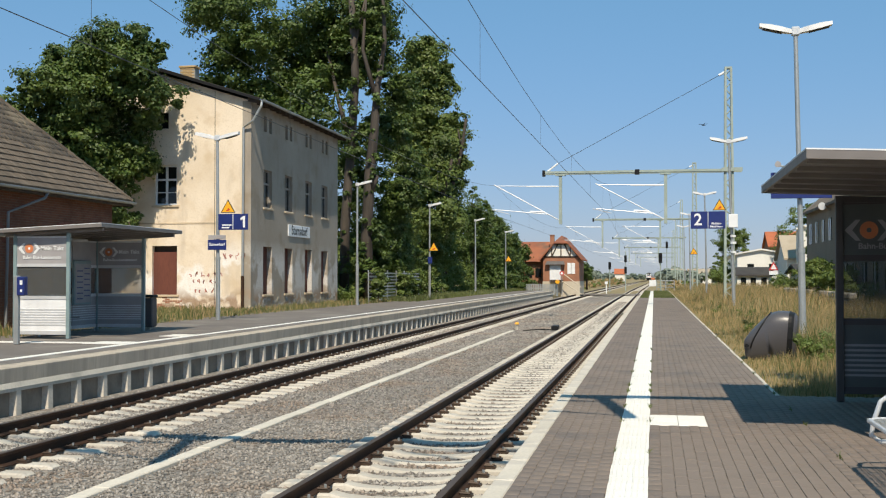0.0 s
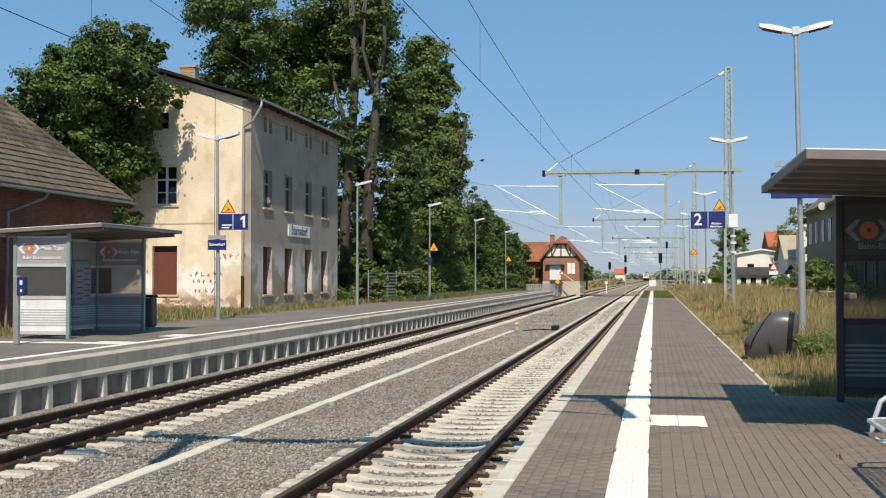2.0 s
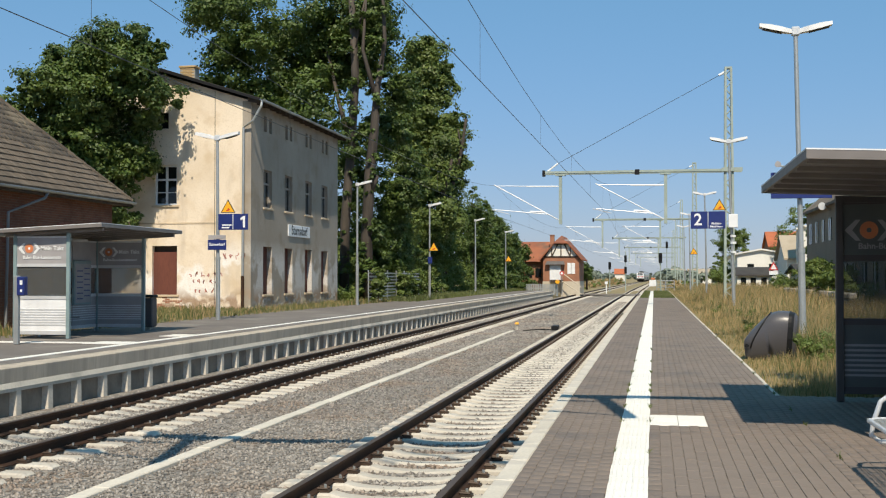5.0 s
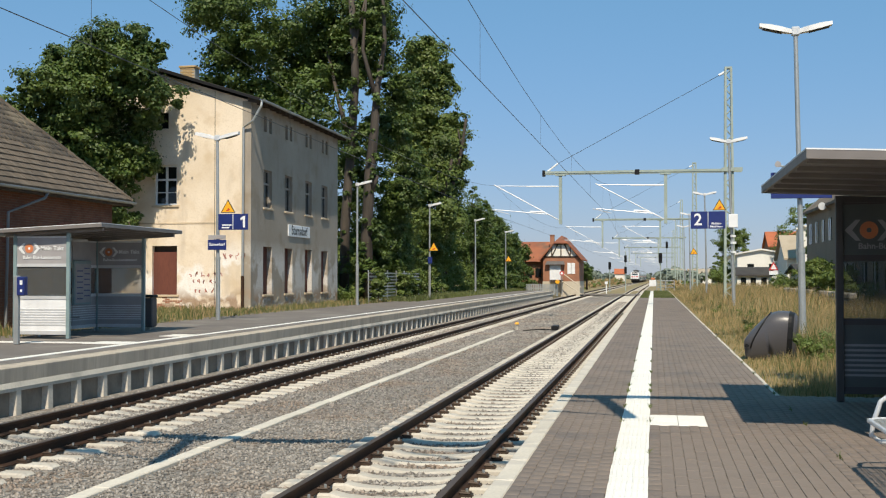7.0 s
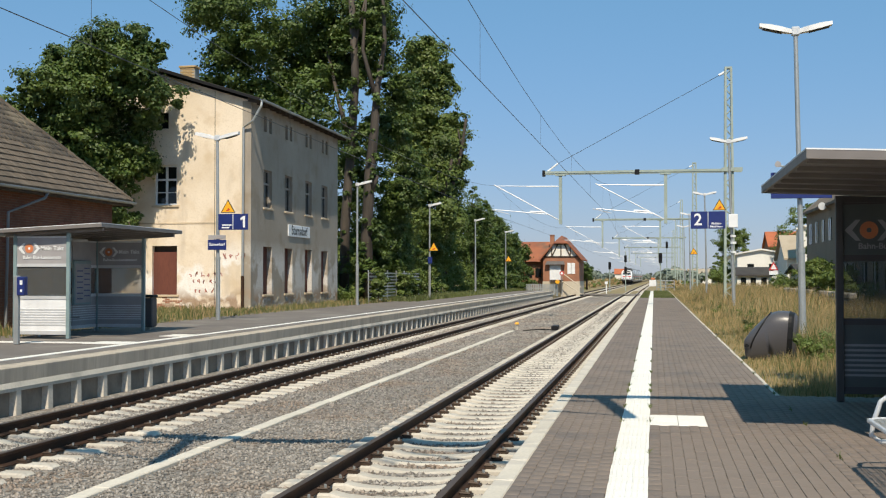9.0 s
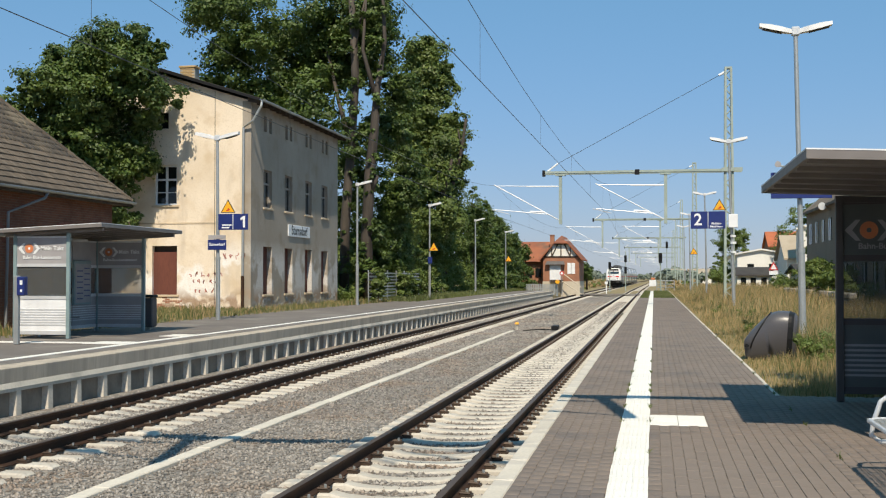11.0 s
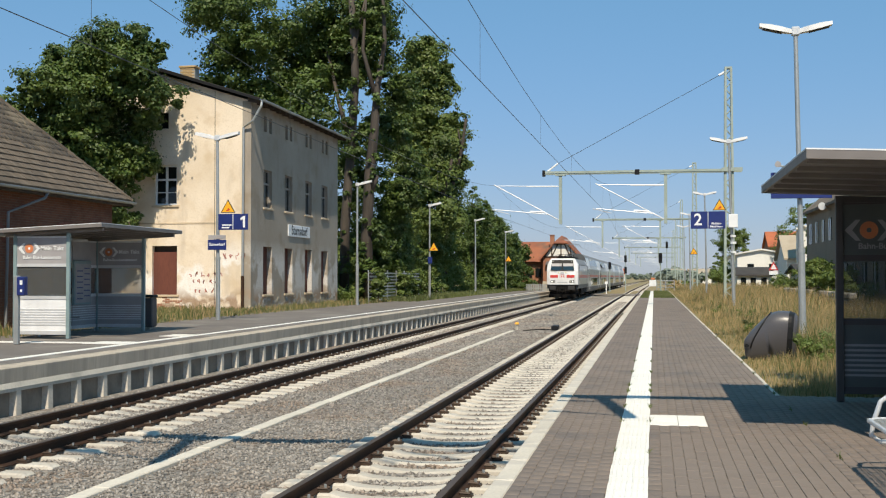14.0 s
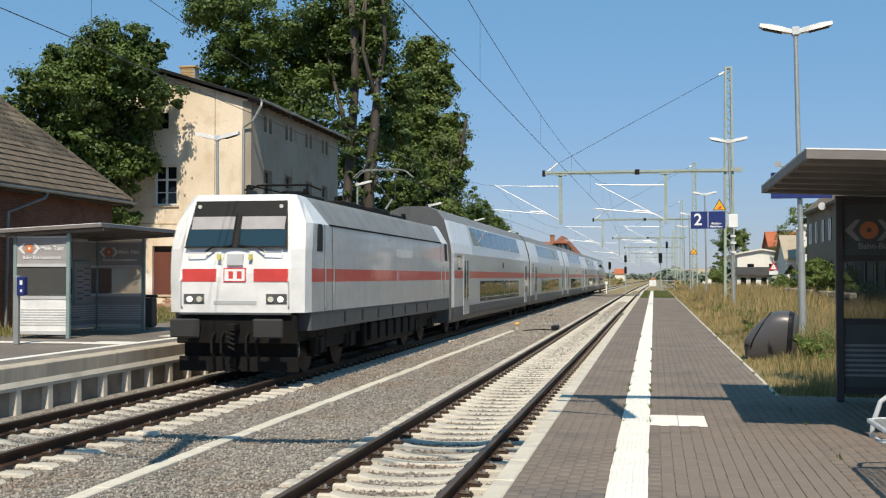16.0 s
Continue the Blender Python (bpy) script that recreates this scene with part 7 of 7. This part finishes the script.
def build_locomotive():
    L = thing("locomotive", "white electric locomotive with a red stripe, pulling silver coaches", "locomotive")
    END = 18.4
    zs = (1.36, 1.98, 2.26, 2.66, 3.20, 3.70, 3.80)
    front = [(1.18, 0.55, zs[0]), (1.20, 0.52, zs[1]), (1.20, 0.52, zs[2]), (1.19, 0.55, zs[3]), (1.10, 0.74, zs[4]), (1.03, 0.93, zs[5]), (0.98, 1.05, zs[6])]
    second = [(1.487, 0.98, zs[0]), (1.487, 0.98, zs[1]), (1.487, 0.98, zs[2]), (1.487, 1.02, zs[3]), (1.465, 1.20, zs[4]), (1.16, 1.45, zs[5]), (1.08, 1.5, zs[6])]
    third = [(1.487, 2.35, zs[0]), (1.487, 2.35, zs[1]), (1.487, 2.35, zs[2]), (1.487, 2.35, zs[3]), (1.465, 2.35, zs[4]), (1.14, 2.0, zs[5]), (1.05, 1.95, zs[6])]

    def flipped(h):
        return [(x, END - y, z) for x, y, z in h]
    bow = [(a[0] * 0.32 + b[0] * 0.68 + 0.045, a[1] * 0.62 + b[1] * 0.38 - 0.035, a[2]) for a, b in zip(front, second)]
    rings = [mirrored(h) for h in (front, bow, second, third, flipped(third), flipped(second), flipped(bow), flipped(front))]
    g = Geo().loft(rings)
    n = len(rings[0])
    half = len(front)
    for i, q in enumerate(g.f[:-2]):
        j, k = divmod(i, n)
        row = k if k < half - 1 else (2 * half - 2 - k if k > half - 1 else 99)
        if j in (2, 3, 4):
            g.m[i] = 1 if row in (0, 1, 2, 3) else (2 if row in (4, 5, 99) else 1)
            if row == 1:
                g.m[i] = 3
            if j != 3 and row >= 3:
                g.m[i] = 0 if row >= 4 else 1
    body = part("body", g, ("train_white", "train_grey", "train_roof", "train_red"), L, "white nose and light grey sides with a red stripe")
    # skirt and underframe
    part("skirt", Geo().box(-1.475, 1.475, 1.0, END - 1.0, 0.98, 1.355), "train_skirt", L, "dark grey skirt")
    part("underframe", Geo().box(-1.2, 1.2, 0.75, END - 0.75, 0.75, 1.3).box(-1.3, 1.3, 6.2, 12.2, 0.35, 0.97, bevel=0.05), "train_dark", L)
    bogie(L, 4.0, 2.6, 0.62)
    bogie(L, END - 4.0, 2.6, 0.62)
    for k in range(6):
        part("equipment_box", Geo().box(1.2, 1.40, 6.5 + 0.95 * k, 7.2 + 0.95 * k, 0.5, 0.95, bevel=0.03), "train_dark", L)
    # front details on the sloping face
    def face(x, z, out=0.0):
        """A point on the nose."""
        pts = [(p[2], p[1]) for p in front]
        y = np.interp(z, [p[0] for p in pts], [p[1] for p in pts])
        return (x, float(y) - out, z)

    def plate(x0, x1, z0, z1, out, th=0.03, x0t=None, x1t=None):
        x0t, x1t = x0 if x0t is None else x0t, x1 if x1t is None else x1t
        a = [face(x0, z0, out), face(x1, z0, out), face(x1t, z1, out), face(x0t, z1, out)]
        b = [(p[0], p[1] + th, p[2]) for p in a]
        return Geo().loft([a, b])
    ws = part("windscreen", plate(-1.10, 1.10, 2.68, 3.66, 0.006, 0.04, -0.98, 0.98), "black", L, "dark two-part windscreen with pale blinds")
    for s in (-1, 1):
        part("pane", plate(*sorted((s * 0.07, s * 1.05)), 2.71, 3.06, 0.014, 0.006), "glass_blue", ws)
        part("sun_blind", plate(*sorted((s * 0.07, s * 1.0)), 3.065, 3.33, 0.014, 0.006), "panel_grey", ws)
        part("wiper", Geo().tube(face(s * 0.62, 2.6, 0.05), face(s * 0.45, 2.72, 0.05), 0.02, 6).tube(face(s * 0.30, 2.70, 0.05), face(s * 0.07, 2.74, 0.05), 0.014, 5).tube(face(s * 0.07, 2.74, 0.05), face(s * 0.05, 3.4, 0.05), 0.014, 5), "black", L)
        part("marker_lamp", Geo().tube(face(s * 0.88, 3.54, 0.03), face(s * 0.88, 3.54, 0.0), 0.04, 12), "headlight", ws)
        part("front_stripe", plate(*sorted((s * 0.40, s * 1.13)), 1.99, 2.25, 0.006, 0.03), "train_red", L)
        hl = part("headlight_unit", plate(*sorted((s * 0.66, s * 1.10)), 1.53, 1.74, 0.006, 0.04), "train_skirt", L)
        part("lamp", Geo().tube(face(s * 0.76, 1.63, 0.03), face(s * 0.76, 1.63, -0.02), 0.06, 14), "headlight", hl)
        part("lamp", Geo().tube(face(s * 0.97, 1.63, 0.03), face(s * 0.97, 1.63, -0.02), 0.06, 14), "lamp_on", hl)
        part("hand_rail", Geo().pipe([face(s * 0.62, 2.62, 0.01), face(s * 0.62, 2.58, 0.06), face(s * 1.0, 2.58, 0.06), face(s * 1.0, 2.62, 0.01)], 0.014, 6), "train_grey", L)
        part("yellow_socket", plate(*sorted((s * 0.30, s * 0.37)), 2.43, 2.55, 0.05, 0.05), "yellow_pale", L)
        part("side_rail", Geo().pipe([face(s * 1.13, 1.45, 0.0), face(s * 1.15, 1.5, 0.05), face(s * 1.15, 2.0, 0.05), face(s * 1.13, 2.05, 0.0)], 0.012, 6), "train_grey", L)
        # buffers
        bf = part("buffer", Geo().tube((s * 0.87, 0.62, 1.06), (s * 0.87, 0.12, 1.06), 0.12, 14), "train_dark", L)
        part("buffer_plate", Geo().box(s * 0.87 - 0.31, s * 0.87 + 0.31, 0.0, 0.07, 0.87, 1.25, bevel=0.03), "buffer_grey", bf)
        part("snow_plough", Geo().prism([(s * 0.05, 0.15), (s * 1.28, 0.15), (s * 1.28, 0.45), (s * 0.05, 0.45)], "y", 0.75, 0.82), "train_dark", L)
        for z in (0.45, 0.8):
            part("step", Geo().box(min(s * 1.22, s * 1.44), max(s * 1.22, s * 1.44), 1.5, 1.8, z - 0.02, z, bevel=0.004), "train_dark", L)
        part("sand_pipe", Geo().pipe([(s * 0.95, 1.75, 0.8), (s * 0.95, 1.85, 0.5), (s * 0.8, 2.1, 0.12)], 0.025, 6), "galv", L)
    part("vent_plate", plate(-0.17, 0.17, 2.32, 2.55, 0.02, 0.04), "train_grey", L)
    badge = part("badge", plate(-0.24, 0.24, 1.98, 2.27, 0.012, 0.03), "train_red", L, "white square badge with a red rim")
    part("badge_face", plate(-0.215, 0.215, 2.005, 2.245, 0.017, 0.006), "white", badge)
    bars = Geo()
    for x in (-0.13, 0.05):
        p = plate(x, x + 0.1, 2.05, 2.20, 0.02, 0.004)
        bars.add(p.v, p.f)
    part("badge_mark", bars, "train_red", badge)
    part("number_bar", plate(-0.46, 0.46, 1.52, 1.60, 0.008, 0.02), "train_grey", L)
    part("nose_edge", Geo().box(-1.19, 1.19, 0.50, 0.62, 1.31, 1.36, bevel=0.01), "train_skirt", L)
    part("buffer_beam", Geo().box(-1.28, 1.28, 0.60, 0.78, 0.72, 1.31, bevel=0.02), "train_dark", L)
    # black sheet added to close the see-through gap below the beam
    part("apron", Geo().box(-1.22, 1.22, 0.86, 0.98, 0.16, 0.95, bevel=0.02), "train_dark", L)
    hk = Geo().box(-0.09, 0.09, 0.25, 0.6, 0.98, 1.14, bevel=0.02)
    for k in range(4):
        hk.tube((-0.1 + 0.02 * k, 0.25, 0.98 - 0.1 * k), (0.1, 0.25, 0.92 - 0.1 * k), 0.025, 6)
    part("coupling", hk, "train_dark", L)
    for x in (-0.45, -0.25, 0.28, 0.5):
        part("brake_hose", Geo().pipe([(x, 0.58, 0.95), (x, 0.4, 0.85), (x + 0.02, 0.36, 0.55), (x + 0.06, 0.45, 0.45)], 0.028, 6), "train_dark", L)
    # cab side windows, doors, rails
    for s in (-1, 1):
        for yy in (1.0, END - 1.0):
            d = 1 if yy < 5 else -1
            a, b = sorted((yy + d * 0.35, yy + d * 0.78))
            part("cab_window", Geo().prism([(a, 2.62), (b - 0.02, 2.62), (b, 2.7), (b, 3.12), (b - 0.05, 3.2), (a + 0.14, 3.2)] if d > 0 else [(a + 0.02, 2.62), (b, 2.62), (b - 0.14, 3.2), (a + 0.05, 3.2), (a, 3.12), (a, 2.7)], "x", s * 1.47, s * 1.495), "black", L)
            c, e = sorted((yy + d * 0.95, yy + d * 1.55))
            dr = Geo()
            for u in (c, e):
                dr.box(min(s * 1.486, s * 1.492), max(s * 1.486, s * 1.492), u - 0.012, u + 0.012, 1.36, 3.2)
            part("cab_door_seam", dr, "train_skirt", L)
            rl = Geo()
            for u in (c - 0.04, e + 0.04):
                rl.tube((s * 1.52, u, 1.42), (s * 1.52, u, 2.5), 0.013, 6)
            part("door_rail", rl, "galv", L)
        part("panel_seam", Geo().box(min(s * 1.486, s * 1.4895), max(s * 1.486, s * 1.4895), 9.15, 9.2, 1.99, 2.25).box(min(s * 1.486, s * 1.4895), max(s * 1.486, s * 1.4895), 9.35, 9.4, 1.99, 2.25), "train_grey", L)
        part("name_bar", Geo().box(min(s * 1.486, s * 1.4895), max(s * 1.486, s * 1.4895), 9.2, 11.2, 2.62, 2.85), "train_white", L)
        part("roof_rail", Geo().box(min(s * 1.44, s * 1.475), max(s * 1.44, s * 1.475), 2.4, END - 2.4, 3.185, 3.225), "train_dark", L)
        for k in range(7):
            part("skirt_latch", Geo().box(min(s * 1.46, s * 1.482), max(s * 1.46, s * 1.482), 3.6 + 1.65 * k, 3.75 + 1.65 * k, 1.05, 1.3), "black", L)
    # roof gear
    for y, ln, h in ((3.2, 1.2, 0.14), (6.2, 2.2, 0.2), (9.5, 2.0, 0.22), (12.0, 1.2, 0.15)):
        part("roof_box", Geo().box(-0.75, 0.75, y, y + ln, 3.78, 3.8 + h, bevel=0.03), "train_dark", L)
    for k in range(10):
        x, y = -0.45 + 0.9 * (k % 2), 2.6 + 1.35 * k
        part("roof_insulator", Geo().tube((x, y, 3.78), (x, y, 4.12), 0.06, 8).tube((x, y, 3.9), (x, y, 3.93), 0.1, 8).tube((x, y, 4.0), (x, y, 4.03), 0.1, 8), "train_dark", L)
    part("roof_bar", Geo().tube((-0.45, 2.6, 4.12), (-0.45, 13.4, 4.12), 0.02, 6), "train_dark", L)
    part("horn", Geo().tube((0.0, 1.35, 3.86), (0.0, 1.7, 3.86), 0.07, 10), "black", L)
    # pantographs: rear raised to the wire, front folded
    p = part("pantograph", Geo().box(-0.5, 0.5, 13.4, 15.0, 3.95, 4.0), "train_dark", L, "raised single-arm pantograph")
    part("lower_arm", Geo().tube((0, 13.6, 4.0), (0, 15.1, 4.6), 0.035, 8), "train_roof", p)
    part("upper_arm", Geo().tube((-0.1, 15.1, 4.6), (-0.4, 13.9, 5.42), 0.018, 6).tube((0.1, 15.1, 4.6), (0.4, 13.9, 5.42), 0.018, 6), "train_roof", p)
    hp = [(-0.95, 5.22), (-0.72, 5.42), (-0.5, 5.47), (0.5, 5.47), (0.72, 5.42), (0.95, 5.22)]
    hd = Geo()
    for y in (13.75, 14.05):
        hd.pipe([(x, y, z) for x, z in hp], 0.018, 6)
    part("collector_head", hd, "train_roof", p)
    p = part("pantograph", Geo().box(-0.5, 0.5, 3.6, 5.2, 3.95, 4.0), "train_dark", L, "folded pantograph")
    part("folded_arm", Geo().tube((0, 3.7, 4.02), (0, 5.2, 4.12), 0.05, 8).pipe([(-0.9, 3.7, 4.08), (-0.6, 3.7, 4.2), (0.6, 3.7, 4.2), (0.9, 3.7, 4.08)], 0.025, 6), "train_dark", p)
    return L


COACH = 26.8
COACH_HALF = [(1.25, 0.45), (1.39, 0.62), (1.40, 1.0), (1.40, 2.03), (1.40, 2.30), (1.40, 2.95), (1.35, 3.3), (1.12, 4.12), (0.85, 4.45), (0.45, 4.6), (0.0, 4.63)]


def build_coach(first):
    c = thing("double_deck_coach", "silver-grey double-deck coach with a red stripe and white ends", "railway coach", "coaches of the train")
    ys = (0.25, 0.55, 4.9, 21.9, 26.0, 26.3)
    rings = []
    for i, y in enumerate(ys):
        k = 0.965 if i in (0, len(ys) - 1) else 1.0
        h = [(x * k, y, z) for x, z in COACH_HALF[:-1]]
        rings.append(mirrored(h))
    g = Geo().loft(rings)
    n, half = len(rings[0]), len(COACH_HALF) - 1
    for i in range(len(g.f) - 2):
        j, k = divmod(i, n)
        row = k if k < half - 1 else (2 * half - 2 - k if k > half - 1 else 99)
        end = j in (0, 1, 3, 4)
        if row <= 1:
            g.m[i] = 2
        elif row == 3:
            g.m[i] = 3 if j not in (0, 4) else 0
        elif row in (5, 6):
            g.m[i] = 0 if end else 1
        elif row >= 7:
            g.m[i] = 4
        else:
            g.m[i] = 0 if j in (0, 4) else 1
    # end faces in the dark skirt grey: their shade is painted on
    g.m[-1] = g.m[-2] = 2
    part("body", g, ("train_white", "train_grey", "train_skirt", "train_red", "train_roof"), c)
    part("gangway", Geo().box(-0.75, 0.75, -0.12, 0.3, 1.2, 3.4, bevel=0.04).box(-0.75, 0.75, 26.25, 26.68, 1.2, 3.4, bevel=0.04), "black", c)
    for s in (-1, 1):
        for k in range(9):
            y0 = 5.5 + 1.82 * k
            # upper deck panes lie on the sloping cant
            pts = []
            for z in (3.34, 4.05):
                x = float(np.interp(z, [q[1] for q in COACH_HALF], [q[0] for q in COACH_HALF])) + 0.008
                pts.append((x, z))
            (xa, za), (xb, zb) = pts
            gg = Geo().loft([[(s * xa, y0, za), (s * xa, y0 + 1.62, za), (s * xb, y0 + 1.62, zb), (s * xb, y0, zb)], [(s * (xa - 0.03), y0, za), (s * (xa - 0.03), y0 + 1.62, za), (s * (xb - 0.03), y0 + 1.62, zb), (s * (xb - 0.03), y0, zb)]])
            part("upper_window", gg, "glass", c)
        for k in range(7):
            y0 = 6.9 + 2.0 * k
            part("lower_window", Geo().box(min(s * 1.38, s * 1.408), max(s * 1.38, s * 1.408), y0, y0 + 1.85, 1.08, 1.92, bevel=0.008), "glass", c)
        for yd in (2.6, 23.6):
            d = part("door", Geo().box(min(s * 1.39, s * 1.412), max(s * 1.39, s * 1.412), yd, yd + 1.35, 0.68, 2.9, bevel=0.008), "train_grey", c)
            for u in (0.2, 0.8):
                part("door_window", Geo().box(min(s * 1.41, s * 1.418), max(s * 1.41, s * 1.418), yd + u, yd + u + 0.33, 1.2, 2.7), "glass", d)
        part("end_window", Geo().box(min(s * 1.39, s * 1.408), max(s * 1.39, s * 1.408), 1.3, 2.0, 2.35, 2.85), "glass", c)
        part("skirt_line", Geo().box(min(s * 1.39, s * 1.404), max(s * 1.39, s * 1.404), 5.0, 21.8, 0.72, 0.78), "train_skirt", c)
        part("destination_display", Geo().box(min(s * 1.39, s * 1.406), max(s * 1.39, s * 1.406), 14.2, 14.6, 2.5, 2.75), "black", c)
    bogie(c, 3.4, 2.4, 0.46)
    bogie(c, 23.2, 2.4, 0.46)
    part("underfloor", Geo().box(-1.1, 1.1, 5.2, 21.4, 0.3, 0.5, bevel=0.04), "train_dark", c)
    for y in (9.0, 17.0):
        part("roof_vent", Geo().box(-0.4, 0.4, y, y + 1.2, 4.58, 4.65, bevel=0.02), "train_roof", c)
    return c


loco = build_locomotive()
coach = build_coach(True)
coaches = [coach] + [copy_thing(coach, pose(0, 60 * k, RAIL_Z)) for k in range(1, 5)]


def build_bird():
    """A small dark bird with bent wings, nose towards -x."""
    b = thing("bird", "small dark bird gliding over the line", "bird", "birds")
    body = Geo().loft([[(x, r * math.cos(q), r * math.sin(q)) for q in [6.2832 * k / 8 for k in range(8)]] for x, r in ((-0.10, 0.006), (-0.07, 0.022), (-0.02, 0.03), (0.04, 0.02), (0.09, 0.008))])
    part("body", body, "black", b)
    part("tail", Geo().prism([(0.07, -0.012), (0.17, -0.035), (0.14, 0.0), (0.17, 0.035), (0.07, 0.012)], "z", -0.004, 0.004), "black", b)
    for s in (-1, 1):
        g = Geo().loft([[(-0.05, s * 0.02, 0.0), (0.03, s * 0.02, 0.0), (0.03, s * 0.02, 0.008), (-0.05, s * 0.02, 0.012)], [(-0.055, s * 0.10, 0.05), (0.02, s * 0.10, 0.05), (0.02, s * 0.10, 0.056), (-0.055, s * 0.10, 0.06)],
                        [(0.02, s * 0.21, 0.04), (0.05, s * 0.21, 0.04), (0.05, s * 0.21, 0.044), (0.02, s * 0.21, 0.044)]])
        part("wing", g, "black", b)
    return b


bird_one = build_bird()
bird_two = copy_thing(bird_one, pose(30, 60, 40))

START, SPEED = 22.3, 43.5


def on_line(y):
    """The pose on the left-hand track of a vehicle whose near end is at y."""
    turn = math.degrees(math.atan2(bend(y + 9) - bend(y), 9.0))
    return pose(XL + bend(y), y, RAIL_Z, 0, 0, -turn)


def motions():
    # the first bird dips past the gantry, turns by the trees and climbs away; the second crosses from the east
    one = [(0.0, 2.08, 51.0, 8.0, 60), (0.2, 2.27, 51.1, 6.9, 30), (0.4, 1.04, 50.9, 6.7, 0), (0.6, -0.34, 50.6, 6.44, 0), (0.8, -1.8, 50.4, 6.75, 0), (1.0, -3.27, 50.1, 7.54, 0), (1.2, -4.07, 49.9, 8.48, 0),
           (1.4, -4.94, 49.8, 8.58, 10), (1.6, -5.77, 49.6, 7.93, 15), (1.8, -6.53, 49.5, 7.04, 20), (2.0, -7.17, 49.4, 6.49, 40), (2.2, -7.41, 49.4, 6.39, 70), (2.4, -7.53, 49.3, 6.61, 100), (2.6, -7.31, 47.7, 7.1, 130),
           (2.8, -6.42, 46.2, 8.04, 150), (3.0, -4.95, 44.9, 9.77, 160), (3.2, -3.2, 43.5, 12.25, 165), (4.0, 6, 38, 24, 170), (6.0, 40, 20, 40, 170), (16.0, 160, -20, 60, 170)]
    two = [(0.0, 32, 52, 4, 10), (1.0, 14.6, 48.2, 7.2, 10), (1.2, 11.16, 47.6, 8.16, 10), (1.4, 7.82, 46.9, 9.15, 10), (1.6, 4.76, 46.4, 10.12, 10), (1.8, 2.06, 45.9, 11.16, 10), (2.0, -0.32, 45.4, 12.37, 10), (3.0, -14, 42, 22, 10), (5.0, -50, 30, 40, 10), (16.0, -200, 0, 60, 10)]
    for bird, rows in ((bird_one, one), (bird_two, two)):
        walk(bird, [(t, pose(x, y, z, 0, 0, turn)) for t, x, y, z, turn in rows])
    for k, v in enumerate([loco] + coaches):
        back = 0.0 if k == 0 else 18.45 + COACH * (k - 1)
        walk(v, [(t, on_line(START + SPEED * (16 - t) + back)) for t in range(17)])


motions()
